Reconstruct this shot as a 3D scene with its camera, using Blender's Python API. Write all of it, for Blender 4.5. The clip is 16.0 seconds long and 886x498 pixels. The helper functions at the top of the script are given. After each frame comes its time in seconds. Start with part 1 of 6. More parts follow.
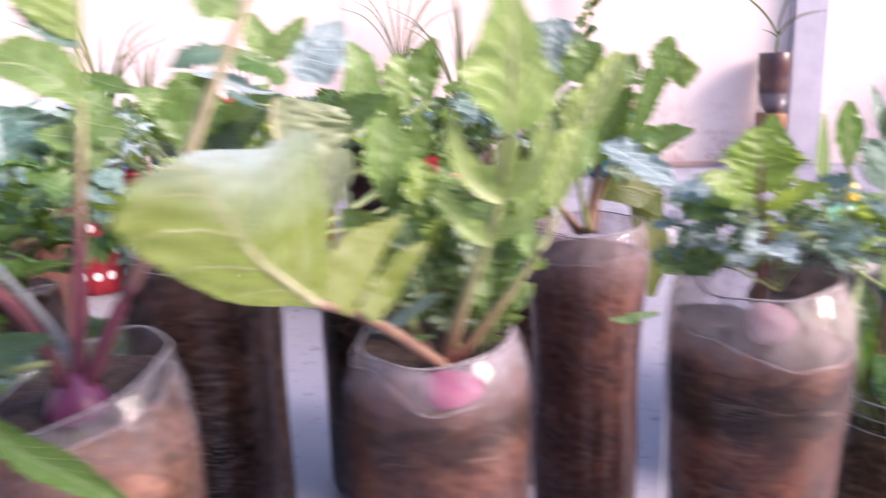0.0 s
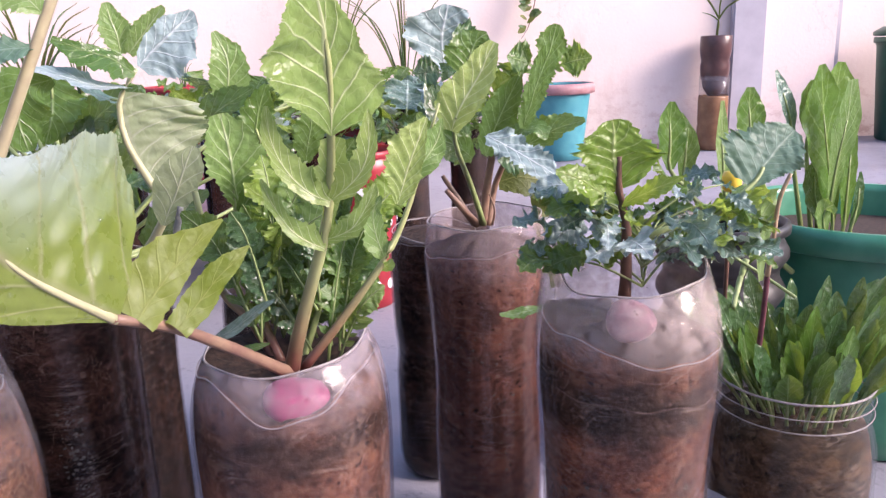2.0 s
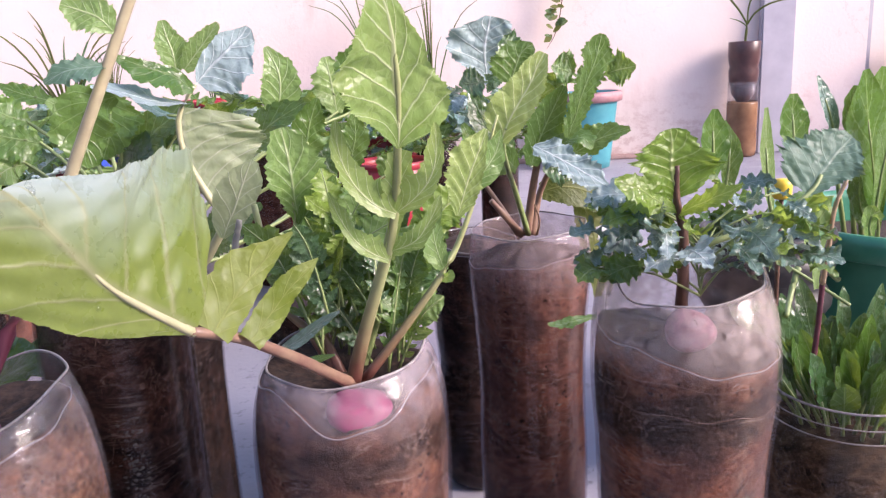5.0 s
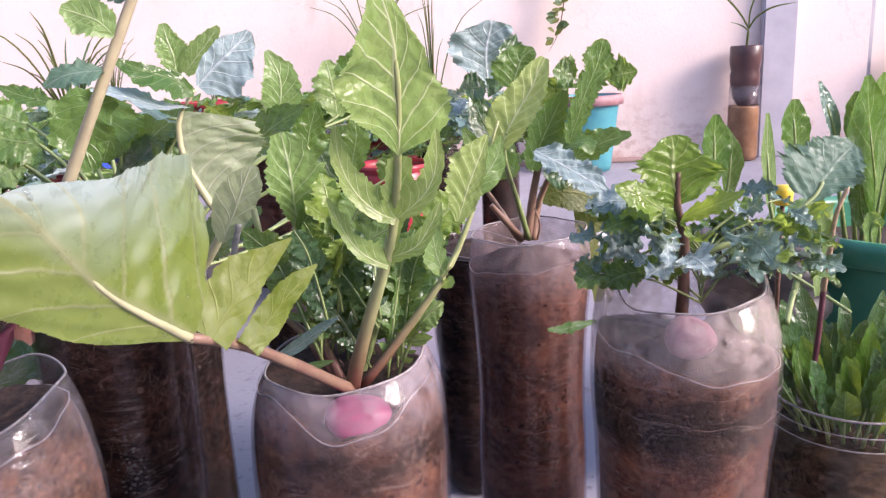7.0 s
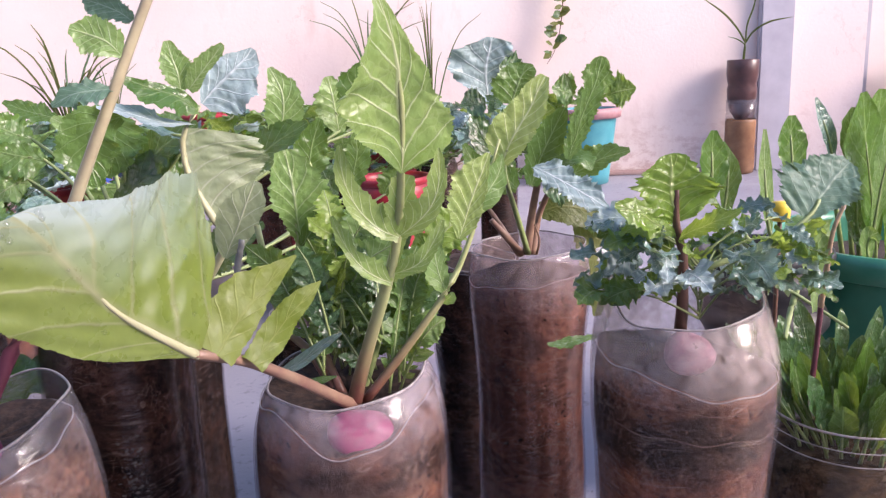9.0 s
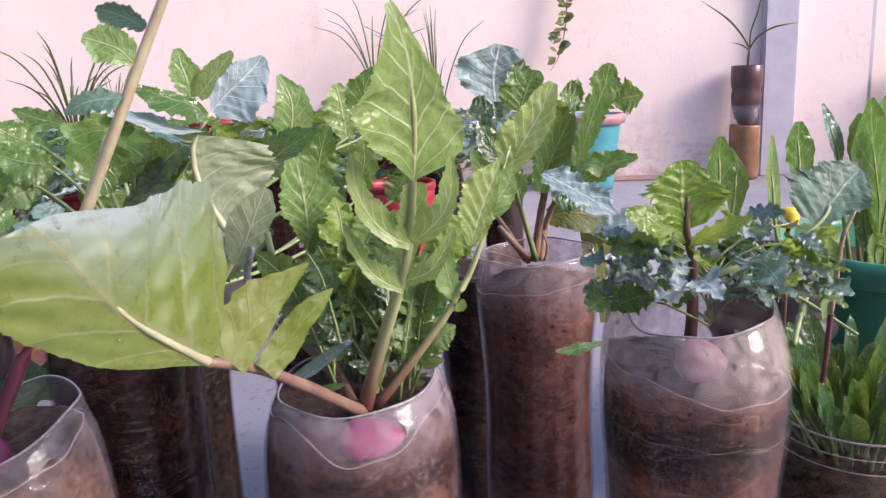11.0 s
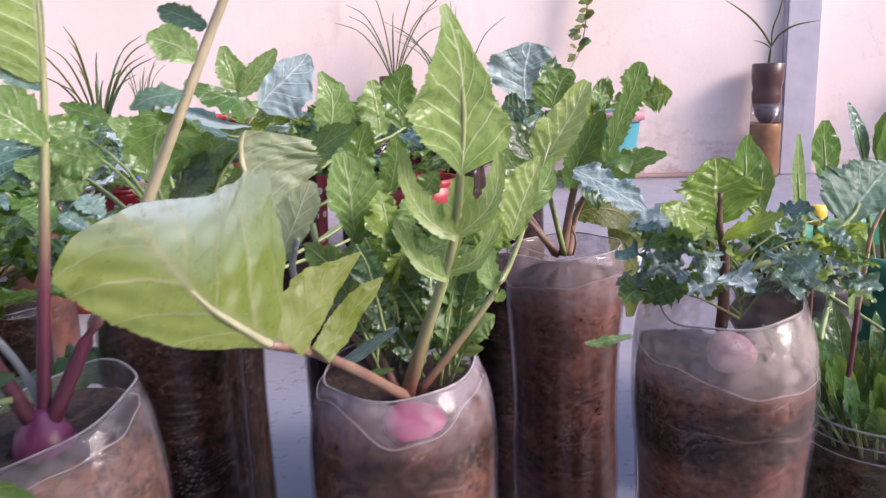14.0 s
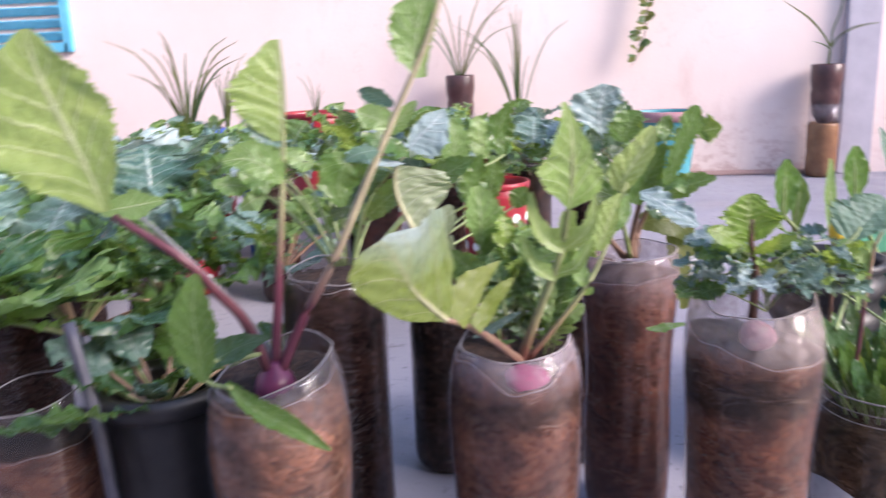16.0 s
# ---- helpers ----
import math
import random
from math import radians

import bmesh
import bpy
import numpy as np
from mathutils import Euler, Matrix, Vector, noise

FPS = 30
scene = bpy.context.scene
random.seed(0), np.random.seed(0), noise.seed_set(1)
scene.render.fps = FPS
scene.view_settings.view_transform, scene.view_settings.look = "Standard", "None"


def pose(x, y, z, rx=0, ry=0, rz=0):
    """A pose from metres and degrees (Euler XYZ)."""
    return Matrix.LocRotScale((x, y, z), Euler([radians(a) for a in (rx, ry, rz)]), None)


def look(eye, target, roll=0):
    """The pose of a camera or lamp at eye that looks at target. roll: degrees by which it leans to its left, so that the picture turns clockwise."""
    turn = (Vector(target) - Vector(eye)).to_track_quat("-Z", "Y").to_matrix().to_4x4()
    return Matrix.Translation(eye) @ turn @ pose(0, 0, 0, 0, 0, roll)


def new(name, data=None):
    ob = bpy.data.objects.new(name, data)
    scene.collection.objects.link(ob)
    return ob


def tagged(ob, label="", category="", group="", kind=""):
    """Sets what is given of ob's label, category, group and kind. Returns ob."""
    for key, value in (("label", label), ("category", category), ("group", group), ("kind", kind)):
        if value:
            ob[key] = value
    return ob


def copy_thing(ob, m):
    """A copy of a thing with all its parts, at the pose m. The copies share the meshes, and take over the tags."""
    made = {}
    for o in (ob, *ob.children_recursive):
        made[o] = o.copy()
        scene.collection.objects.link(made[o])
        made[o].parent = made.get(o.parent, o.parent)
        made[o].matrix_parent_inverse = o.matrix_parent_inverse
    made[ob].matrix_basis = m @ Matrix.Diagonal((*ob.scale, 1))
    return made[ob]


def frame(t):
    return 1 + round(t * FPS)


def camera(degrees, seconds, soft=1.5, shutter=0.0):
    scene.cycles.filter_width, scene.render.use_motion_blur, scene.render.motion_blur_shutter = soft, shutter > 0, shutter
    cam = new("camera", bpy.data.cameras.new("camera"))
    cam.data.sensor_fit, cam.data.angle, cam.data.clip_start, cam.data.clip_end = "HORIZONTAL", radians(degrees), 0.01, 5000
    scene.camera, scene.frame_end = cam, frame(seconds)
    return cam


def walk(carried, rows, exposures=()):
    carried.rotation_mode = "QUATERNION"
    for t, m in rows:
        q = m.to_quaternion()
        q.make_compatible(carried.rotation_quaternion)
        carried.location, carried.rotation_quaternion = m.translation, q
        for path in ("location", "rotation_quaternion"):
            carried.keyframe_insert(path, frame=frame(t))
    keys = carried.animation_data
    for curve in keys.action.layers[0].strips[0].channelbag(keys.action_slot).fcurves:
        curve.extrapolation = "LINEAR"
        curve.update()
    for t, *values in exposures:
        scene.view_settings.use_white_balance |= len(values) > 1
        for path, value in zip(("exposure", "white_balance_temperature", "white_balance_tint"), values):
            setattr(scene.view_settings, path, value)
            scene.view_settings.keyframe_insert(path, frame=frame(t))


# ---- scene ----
cam = camera(60.0, 16.0, soft=1.3, shutter=1.0)
PATH = [
    (0, (0.0115, 0.0031, 0.5129), (-0.0841, 1.9471, 0.0526), -1.75),
    (0.5, (0.0675, 0.0180, 0.5132), (0.0473, 1.9497, -0.0046), -1.95),
    (1, (0.0625, 0.0190, 0.5141), (0.0283, 1.9505, -0.0036), -2.75),
    (1.5, (0.0735, 0.0230, 0.5162), (0.0783, 1.9527, -0.0094), -1.85),
    (2, (0.0765, 0.0230, 0.5162), (0.0802, 1.9585, 0.0127), -2.05),
    (2.5, (0.0705, 0.0230, 0.5182), (0.0611, 1.9600, 0.0204), -2.25),
    (3, (0.0615, 0.0180, 0.5191), (0.0150, 1.9578, 0.0342), -2.55),
    (3.5, (0.0595, 0.0180, 0.5181), (0.0020, 1.9595, 0.0412), -3.15),
    (4, (0.0585, 0.0190, 0.5181), (0.0060, 1.9603, 0.0401), -3.05),
    (6.3, (0.0545, 0.0220, 0.5211), (-0.0101, 1.9662, 0.0562), -2.85),
    (6.5, (0.0555, 0.0220, 0.5221), (-0.0041, 1.9675, 0.0622), -3.05),
    (7, (0.0565, 0.0230, 0.5201), (-0.0010, 1.9657, 0.0484), -2.65),
    (7.5, (0.0555, 0.0230, 0.5211), (0.0009, 1.9681, 0.0591), -2.75),
    (8, (0.0545, 0.0220, 0.5211), (0.0049, 1.9675, 0.0600), -2.55),
    (8.5, (0.0545, 0.0190, 0.5241), (0.0068, 1.9685, 0.0802), -2.45),
    (10.8, (0.0535, 0.0190, 0.5241), (-0.0142, 1.9686, 0.0831), -2.75),
    (11, (0.0505, 0.0190, 0.5251), (-0.0083, 1.9718, 0.0971), -2.55),
    (11.5, (0.0465, 0.0150, 0.5231), (-0.0223, 1.9652, 0.0849), -2.25),
    (12, (0.0465, 0.0120, 0.5241), (-0.0213, 1.9627, 0.0880), -2.45),
    (12.5, (0.0414, 0.0090, 0.5260), (-0.0403, 1.9594, 0.0910), -2.05),
    (13, (0.0404, 0.0060, 0.5250), (-0.0433, 1.9559, 0.0879), -2.55),
    (13.5, (0.0384, 0.0070, 0.5300), (-0.0544, 1.9602, 0.1098), -2.45),
    (14, (0.0354, 0.0010, 0.5270), (-0.0623, 1.9505, 0.0909), -2.25),
    (14.5, (0.0283, -0.0579, 0.5240), (-0.1334, 1.8889, 0.0955), -3.56),
    (15, (0.0382, -0.0990, 0.5351), (-0.1295, 1.8422, 0.0835), -3.95),
    (15.5, (0.0278, -0.1499, 0.5761), (-0.1467, 1.7895, 0.1196), -4.45),
    (16, (-0.0003, -0.1828, 0.5849), (-0.2320, 1.7497, 0.1248), -2.16),
]
walk(cam, [(t, look(eye, target, roll)) for t, eye, target, roll in PATH], exposures=[(0.0, 1.74, 6240, 27), (1.5, 1.56, 6210, 25), (4.0, 1.48, 6190, 24), (8.0, 1.45, 6190, 24), (11.0, 1.23, 6110, 22), (13.5, 1.23, 6080, 22), (15.0, 1.35, 6010, 21), (16.0, 1.41, 5970, 20)])

# ---- daylight ----
SUN_EL, SUN_AZ = radians(28), radians(111)  # azimuth: from +y towards +x
world = bpy.data.worlds.new("sky")
scene.world = world
world.use_nodes = True
wn = world.node_tree
sky = wn.nodes.new("ShaderNodeTexSky")
sky.sky_type, sky.sun_disc = "NISHITA", False
sky.sun_elevation, sky.sun_rotation = SUN_EL, SUN_AZ
sky.dust_density, sky.air_density = 2.0, 1.0
wn.links.new(sky.outputs[0], wn.nodes["Background"].inputs[0])
wn.nodes["Background"].inputs[1].default_value = 0.15
sun_data = bpy.data.lights.new("sun", "SUN")
sun_data.energy, sun_data.angle, sun_data.color = 2.1, radians(24), (1.0, 0.87, 0.76)
sun = new("sun", sun_data)
sd = Vector((math.sin(SUN_AZ) * math.cos(SUN_EL), math.cos(SUN_AZ) * math.cos(SUN_EL), math.sin(SUN_EL)))
sun.matrix_world = look(sd * 10, (0, 0, 0))


# ---- materials ----
def mat(name):
    m = bpy.data.materials.new(name)
    m.use_nodes = True
    nt = m.node_tree
    b = nt.nodes["Principled BSDF"]
    return m, nt, b


def add(nt, kind, **kw):
    n = nt.nodes.new(kind)
    for k, v in kw.items():
        n.inputs[k].default_value = v
    return n


def ramp(nt, src, stops):
    n = nt.nodes.new("ShaderNodeValToRGB")
    els = n.color_ramp.elements
    while len(els) < len(stops):
        els.new(0.5)
    for e, (p, c) in zip(els, stops):
        e.position, e.color = p, (*c, 1) if len(c) == 3 else c
    nt.links.new(src, n.inputs[0])
    return n.outputs[0]


def grey(v):
    return (v, v, v)


def noise_tex(nt, scale, detail=4.0, rough=0.55, stretch=None, coord="Object", distortion=0.0):
    tc = nt.nodes.new("ShaderNodeTexCoord")
    out = tc.outputs[coord]
    if stretch:
        mp = nt.nodes.new("ShaderNodeMapping")
        mp.inputs["Scale"].default_value = stretch
        nt.links.new(out, mp.inputs[0])
        out = mp.outputs[0]
    n = add(nt, "ShaderNodeTexNoise", Scale=scale, Detail=detail, Roughness=rough, Distortion=distortion)
    nt.links.new(out, n.inputs["Vector"])
    return n.outputs["Fac"]


def mixc(nt, fac, a, b, mode="MIX"):
    n = nt.nodes.new("ShaderNodeMix")
    n.data_type, n.blend_type = "RGBA", mode
    for sock, v in ((n.inputs[0], fac), (n.inputs[6], a), (n.inputs[7], b)):
        if isinstance(v, (int, float)):
            sock.default_value = v
        elif isinstance(v, tuple):
            sock.default_value = (*v, 1)
        else:
            nt.links.new(v, sock)
    return n.outputs[2]


def calc(nt, op, a, b=None, c=None):
    n = nt.nodes.new("ShaderNodeMath")
    n.operation = op
    for sock, v in zip(n.inputs, (a, b, c)):
        if v is None:
            continue
        if isinstance(v, (int, float)):
            sock.default_value = v
        else:
            nt.links.new(v, sock)
    return n.outputs[0]


def bump(nt, b, height, strength, dist):
    n = add(nt, "ShaderNodeBump", Strength=strength, Distance=dist)
    nt.links.new(height, n.inputs["Height"])
    nt.links.new(n.outputs[0], b.inputs["Normal"])
    return n


def plain(name, c1, c2, scale=40, rough=0.5, bumps=0.2, dist=0.002, metal=0.0):
    """A surface with two tones of grain and a little relief."""
    m, nt, b = mat(name)
    f = noise_tex(nt, scale, 6)
    g = noise_tex(nt, scale * 0.13, 3)
    col = ramp(nt, f, [(0.3, c1), (0.7, c2)])
    col = mixc(nt, calc(nt, "MULTIPLY", g, 0.35), col, tuple(v * 0.6 for v in c1))
    nt.links.new(col, b.inputs["Base Color"])
    b.inputs["Roughness"].default_value = rough
    b.inputs["Metallic"].default_value = metal
    bump(nt, b, f, bumps, dist)
    return m


def leaf_material(name, blade, blade2, vein, gloss=0.42, trans=0.35, bloom=0.0, n_veins=7.0, net_scale=190.0, shine=0.5, net_w=0.26, relief=1.0, glow=(0.50, 0.60, 0.06), sky_tint=None):
    """Leaf blade: side veins drawn by the leaf's own length and breadth, puckered cells between them, light shining through."""
    m, nt, b = mat(name)
    uv = nt.nodes.new("ShaderNodeUVMap")
    sep = nt.nodes.new("ShaderNodeSeparateXYZ")
    nt.links.new(uv.outputs[0], sep.inputs[0])
    wob = noise_tex(nt, 75, 4)
    ua = calc(nt, "ABSOLUTE", calc(nt, "SUBTRACT", calc(nt, "MULTIPLY", sep.outputs[0], 2.0), 1.0))
    vv = calc(nt, "ADD", sep.outputs[1], calc(nt, "MULTIPLY", calc(nt, "SUBTRACT", wob, 0.5), 0.05))
    s = calc(nt, "MULTIPLY", calc(nt, "SUBTRACT", vv, calc(nt, "MULTIPLY", calc(nt, "POWER", ua, 0.8), 0.30)), n_veins)
    side = calc(nt, "ABSOLUTE", calc(nt, "SUBTRACT", calc(nt, "FRACT", s), 0.5))
    wid = calc(nt, "SUBTRACT", 0.105, calc(nt, "MULTIPLY", ua, 0.075))
    sv = calc(nt, "SUBTRACT", 1.0, calc(nt, "DIVIDE", side, wid))
    sv = calc(nt, "MAXIMUM", calc(nt, "MULTIPLY", sv, 0.72), 0.0)
    mid = calc(nt, "MAXIMUM", calc(nt, "SUBTRACT", 1.0, calc(nt, "DIVIDE", ua, 0.07)), 0.0)
    tc = nt.nodes.new("ShaderNodeTexCoord")
    bend = nt.nodes.new("ShaderNodeMix")
    bend.data_type, bend.blend_type = "RGBA", "ADD"
    bend.inputs[0].default_value = 0.006
    wn_ = add(nt, "ShaderNodeTexNoise", Scale=140.0, Detail=3.0)
    nt.links.new(tc.outputs["Object"], wn_.inputs["Vector"])
    nt.links.new(tc.outputs["Object"], bend.inputs[6])
    nt.links.new(wn_.outputs["Color"], bend.inputs[7])
    vor = add(nt, "ShaderNodeTexVoronoi", Scale=net_scale)
    vor.feature = "DISTANCE_TO_EDGE"
    nt.links.new(bend.outputs[2], vor.inputs["Vector"])
    net = calc(nt, "MAXIMUM", calc(nt, "SUBTRACT", net_w, calc(nt, "MULTIPLY", vor.outputs["Distance"], 3.2)), 0.0)
    veins = calc(nt, "MINIMUM", calc(nt, "MAXIMUM", calc(nt, "MAXIMUM", sv, mid), net), 1.0)
    patch = noise_tex(nt, 26, 6, 0.65)
    oi = nt.nodes.new("ShaderNodeObjectInfo")
    tone = calc(nt, "ADD", calc(nt, "MULTIPLY", patch, 0.8), calc(nt, "MULTIPLY", oi.outputs["Random"], 0.4))
    col = ramp(nt, tone, [(0.32, blade), (0.85, blade2)])
    col = mixc(nt, ramp(nt, noise_tex(nt, 210, 5, 0.7), [(0.45, grey(0.0)), (0.75, grey(0.2))]), col, tuple(v * 0.62 for v in blade))
    if sky_tint:
        # whitish blue painted over the upper outer half, in place of reflected sky
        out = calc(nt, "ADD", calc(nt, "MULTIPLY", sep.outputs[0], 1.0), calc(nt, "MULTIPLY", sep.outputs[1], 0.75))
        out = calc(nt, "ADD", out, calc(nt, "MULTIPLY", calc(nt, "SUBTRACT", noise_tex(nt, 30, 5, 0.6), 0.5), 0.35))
        sky_mask = ramp(nt, calc(nt, "MULTIPLY", out, 0.57), [(0.50, grey(0.0)), (0.80, grey(0.85))])
        col = mixc(nt, sky_mask, col, sky_tint)
    col = mixc(nt, veins, col, vein)
    nt.links.new(col, b.inputs["Base Color"])
    rg = ramp(nt, noise_tex(nt, 90, 4), [(0.3, grey(max(0.12, gloss - 0.14))), (0.7, grey(gloss + 0.16))])
    nt.links.new(rg, b.inputs["Roughness"])
    b.inputs["Specular IOR Level"].default_value = shine
    if bloom:
        b.inputs["Sheen Weight"].default_value = bloom
        b.inputs["Sheen Roughness"].default_value = 0.4
    dome = calc(nt, "MINIMUM", calc(nt, "MULTIPLY", vor.outputs["Distance"], 1.6), 0.55)
    h = calc(nt, "ADD", calc(nt, "MULTIPLY", dome, 0.6), calc(nt, "MULTIPLY", noise_tex(nt, 60, 3), 1.2))
    h = calc(nt, "ADD", h, calc(nt, "MULTIPLY", calc(nt, "MAXIMUM", sv, mid), 0.6))
    bump(nt, b, h, relief, 0.0042)
    tr = nt.nodes.new("ShaderNodeBsdfTranslucent")
    nt.links.new(mixc(nt, 0.45, col, glow, "MIX"), tr.inputs[0])
    mx = nt.nodes.new("ShaderNodeMixShader")
    mx.inputs[0].default_value = trans
    nt.links.new(b.outputs[0], mx.inputs[1])
    nt.links.new(tr.outputs[0], mx.inputs[2])
    nt.links.new(mx.outputs[0], nt.nodes["Material Output"].inputs[0])
    return m


# last colour is the sky sheen painted onto the big leaf's upper half
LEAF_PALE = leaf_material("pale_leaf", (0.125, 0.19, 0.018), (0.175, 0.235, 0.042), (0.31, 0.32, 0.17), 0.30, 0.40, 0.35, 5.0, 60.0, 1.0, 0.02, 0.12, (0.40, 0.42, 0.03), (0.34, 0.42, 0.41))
LEAF_LOBE = leaf_material("lobe_leaf", (0.105, 0.165, 0.010), (0.155, 0.205, 0.024), (0.23, 0.27, 0.07), 0.45, 0.40, 0.0, 5.0, 90.0, 0.4, 0.04, 0.2, (0.36, 0.38, 0.02))
LEAF_LIGHT = leaf_material("light_leaf", (0.14, 0.27, 0.075), (0.26, 0.40, 0.14), (0.50, 0.58, 0.34), 0.30, 0.46, 0.0, 7.0, 130.0, 0.6, 0.16, 0.4)
LEAF_MID = leaf_material("green_leaf", (0.045, 0.120, 0.024), (0.115, 0.22, 0.055), (0.27, 0.37, 0.17), 0.27, 0.4, 0.0, 7.0, 120.0, 0.6, 0.12, 0.45)
LEAF_BLUE = leaf_material("bluish_leaf", (0.045, 0.125, 0.095), (0.14, 0.24, 0.215), (0.30, 0.40, 0.37), 0.30, 0.25, 0.15, 7.0, 100.0, 0.7, 0.16, 0.6)
LEAF_DARK = leaf_material("dark_leaf", (0.022, 0.07, 0.026), (0.055, 0.135, 0.05), (0.11, 0.18, 0.085), 0.24, 0.3, 0.0, 7.0, 120.0, 0.9, 0.1, 0.45)
LEAF_OLIVE = leaf_material("olive_leaf", (0.05, 0.075, 0.015), (0.10, 0.115, 0.025), (0.17, 0.18, 0.06), 0.45, 0.35, relief=0.4)
LEAF_SPINACH = leaf_material("smooth_leaf", (0.045, 0.13, 0.020), (0.125, 0.25, 0.045), (0.26, 0.37, 0.13), 0.26, 0.38, 0.0, 5.0, 110.0, 0.7, 0.03, 0.2)
LEAF_HERO = leaf_material("yellow_green_leaf", (0.21, 0.34, 0.09), (0.37, 0.48, 0.15), (0.70, 0.74, 0.46), 0.34, 0.46, 0.15, 7.0, 110.0, 0.6, 0.13, 0.36, (0.54, 0.62, 0.08))
LEAF_FRESH = leaf_material("fresh_leaf", (0.14, 0.26, 0.035), (0.26, 0.38, 0.075), (0.42, 0.50, 0.2), 0.30, 0.48, 0.0, 7.0, 120.0, 0.6, 0.14, 0.4)
LEAF_GREY = leaf_material("grey_green_leaf", (0.27, 0.34, 0.20), (0.42, 0.47, 0.33), (0.64, 0.67, 0.54), 0.36, 0.45, 0.4, 5.0, 80.0, 0.5, 0.18, 0.42)
# blue-grey leaf, its base colour lightened to stand in for sky sheen
LEAF_WAXY_SHEEN = leaf_material("waxy_sheen_leaf", (0.22, 0.32, 0.33), (0.36, 0.47, 0.49), (0.62, 0.70, 0.72), 0.42, 0.25, 0.4, 6.0, 80.0, 0.5, 0.16, 0.4)
LEAF_TEAL = leaf_material("teal_leaf", (0.05, 0.125, 0.085), (0.11, 0.20, 0.16), (0.24, 0.33, 0.27), 0.46, 0.3, 0.05, 7.0, 110.0, 0.3, 0.16, 0.3)


def stalk_shade(name, low, high, z0, z1):
    """A stalk that turns from one colour at its foot to another higher up."""
    m, nt, b = mat(name)
    tc = nt.nodes.new("ShaderNodeTexCoord")
    sp = nt.nodes.new("ShaderNodeSeparateXYZ")
    nt.links.new(tc.outputs["Object"], sp.inputs[0])
    mr = add(nt, "ShaderNodeMapRange")
    mr.inputs[1].default_value, mr.inputs[2].default_value = z0, z1
    n = noise_tex(nt, 110, 5)
    nt.links.new(calc(nt, "ADD", sp.outputs[2], calc(nt, "MULTIPLY", calc(nt, "SUBTRACT", n, 0.5), 0.03)), mr.inputs[0])
    col = mixc(nt, mr.outputs[0], low, high)
    col = mixc(nt, calc(nt, "MULTIPLY", n, 0.5), col, tuple(v * 0.45 for v in low))
    nt.links.new(col, b.inputs["Base Color"])
    b.inputs["Roughness"].default_value = 0.42
    bump(nt, b, n, 0.2, 0.001)
    return m


STALK_RED_GREEN = stalk_shade("red_to_green_stalk", (0.17, 0.072, 0.052), (0.37, 0.43, 0.18), 0.35, 0.41)
STALK_PURPLE_TAN = stalk_shade("purple_to_tan_stalk", (0.15, 0.035, 0.06), (0.46, 0.42, 0.26), 0.39, 0.47)
STALK_PURPLE_GREEN = stalk_shade("purple_to_green_stalk", (0.15, 0.035, 0.06), (0.34, 0.38, 0.17), 0.42, 0.50)
RIB = plain("pale_rib", (0.36, 0.36, 0.20), (0.45, 0.44, 0.27), 90, 0.42, 0.15, 0.001)
STALK_TAN = plain("tan_stalk", (0.32, 0.22, 0.13), (0.43, 0.32, 0.20), 120, 0.45, 0.15, 0.001)
STALK_PINK = plain("pinkish_stalk", (0.19, 0.10, 0.075), (0.28, 0.19, 0.125), 90, 0.42, 0.15, 0.001)
STALK_PURPLE = plain("purple_stalk", (0.095, 0.026, 0.04), (0.16, 0.055, 0.065), 110, 0.4, 0.15, 0.001)
STALK_GREEN = plain("green_stalk", (0.20, 0.27, 0.09), (0.30, 0.36, 0.15), 110, 0.45, 0.15, 0.001)
STALK_WHITE = plain("whitish_stalk", (0.19, 0.20, 0.19), (0.28, 0.28, 0.27), 110, 0.4, 0.15, 0.001)
STALK_DARK = plain("dark_stalk", (0.10, 0.05, 0.04), (0.17, 0.09, 0.06), 110, 0.45, 0.15, 0.001)
RADISH = plain("pink_radish_skin", (0.34, 0.03, 0.13), (0.50, 0.10, 0.22), 40, 0.5, 0.1, 0.001)


RADISH_PALE = plain("pale_pink_skin", (0.34, 0.14, 0.20), (0.46, 0.25, 0.29), 40, 0.5, 0.1, 0.001)


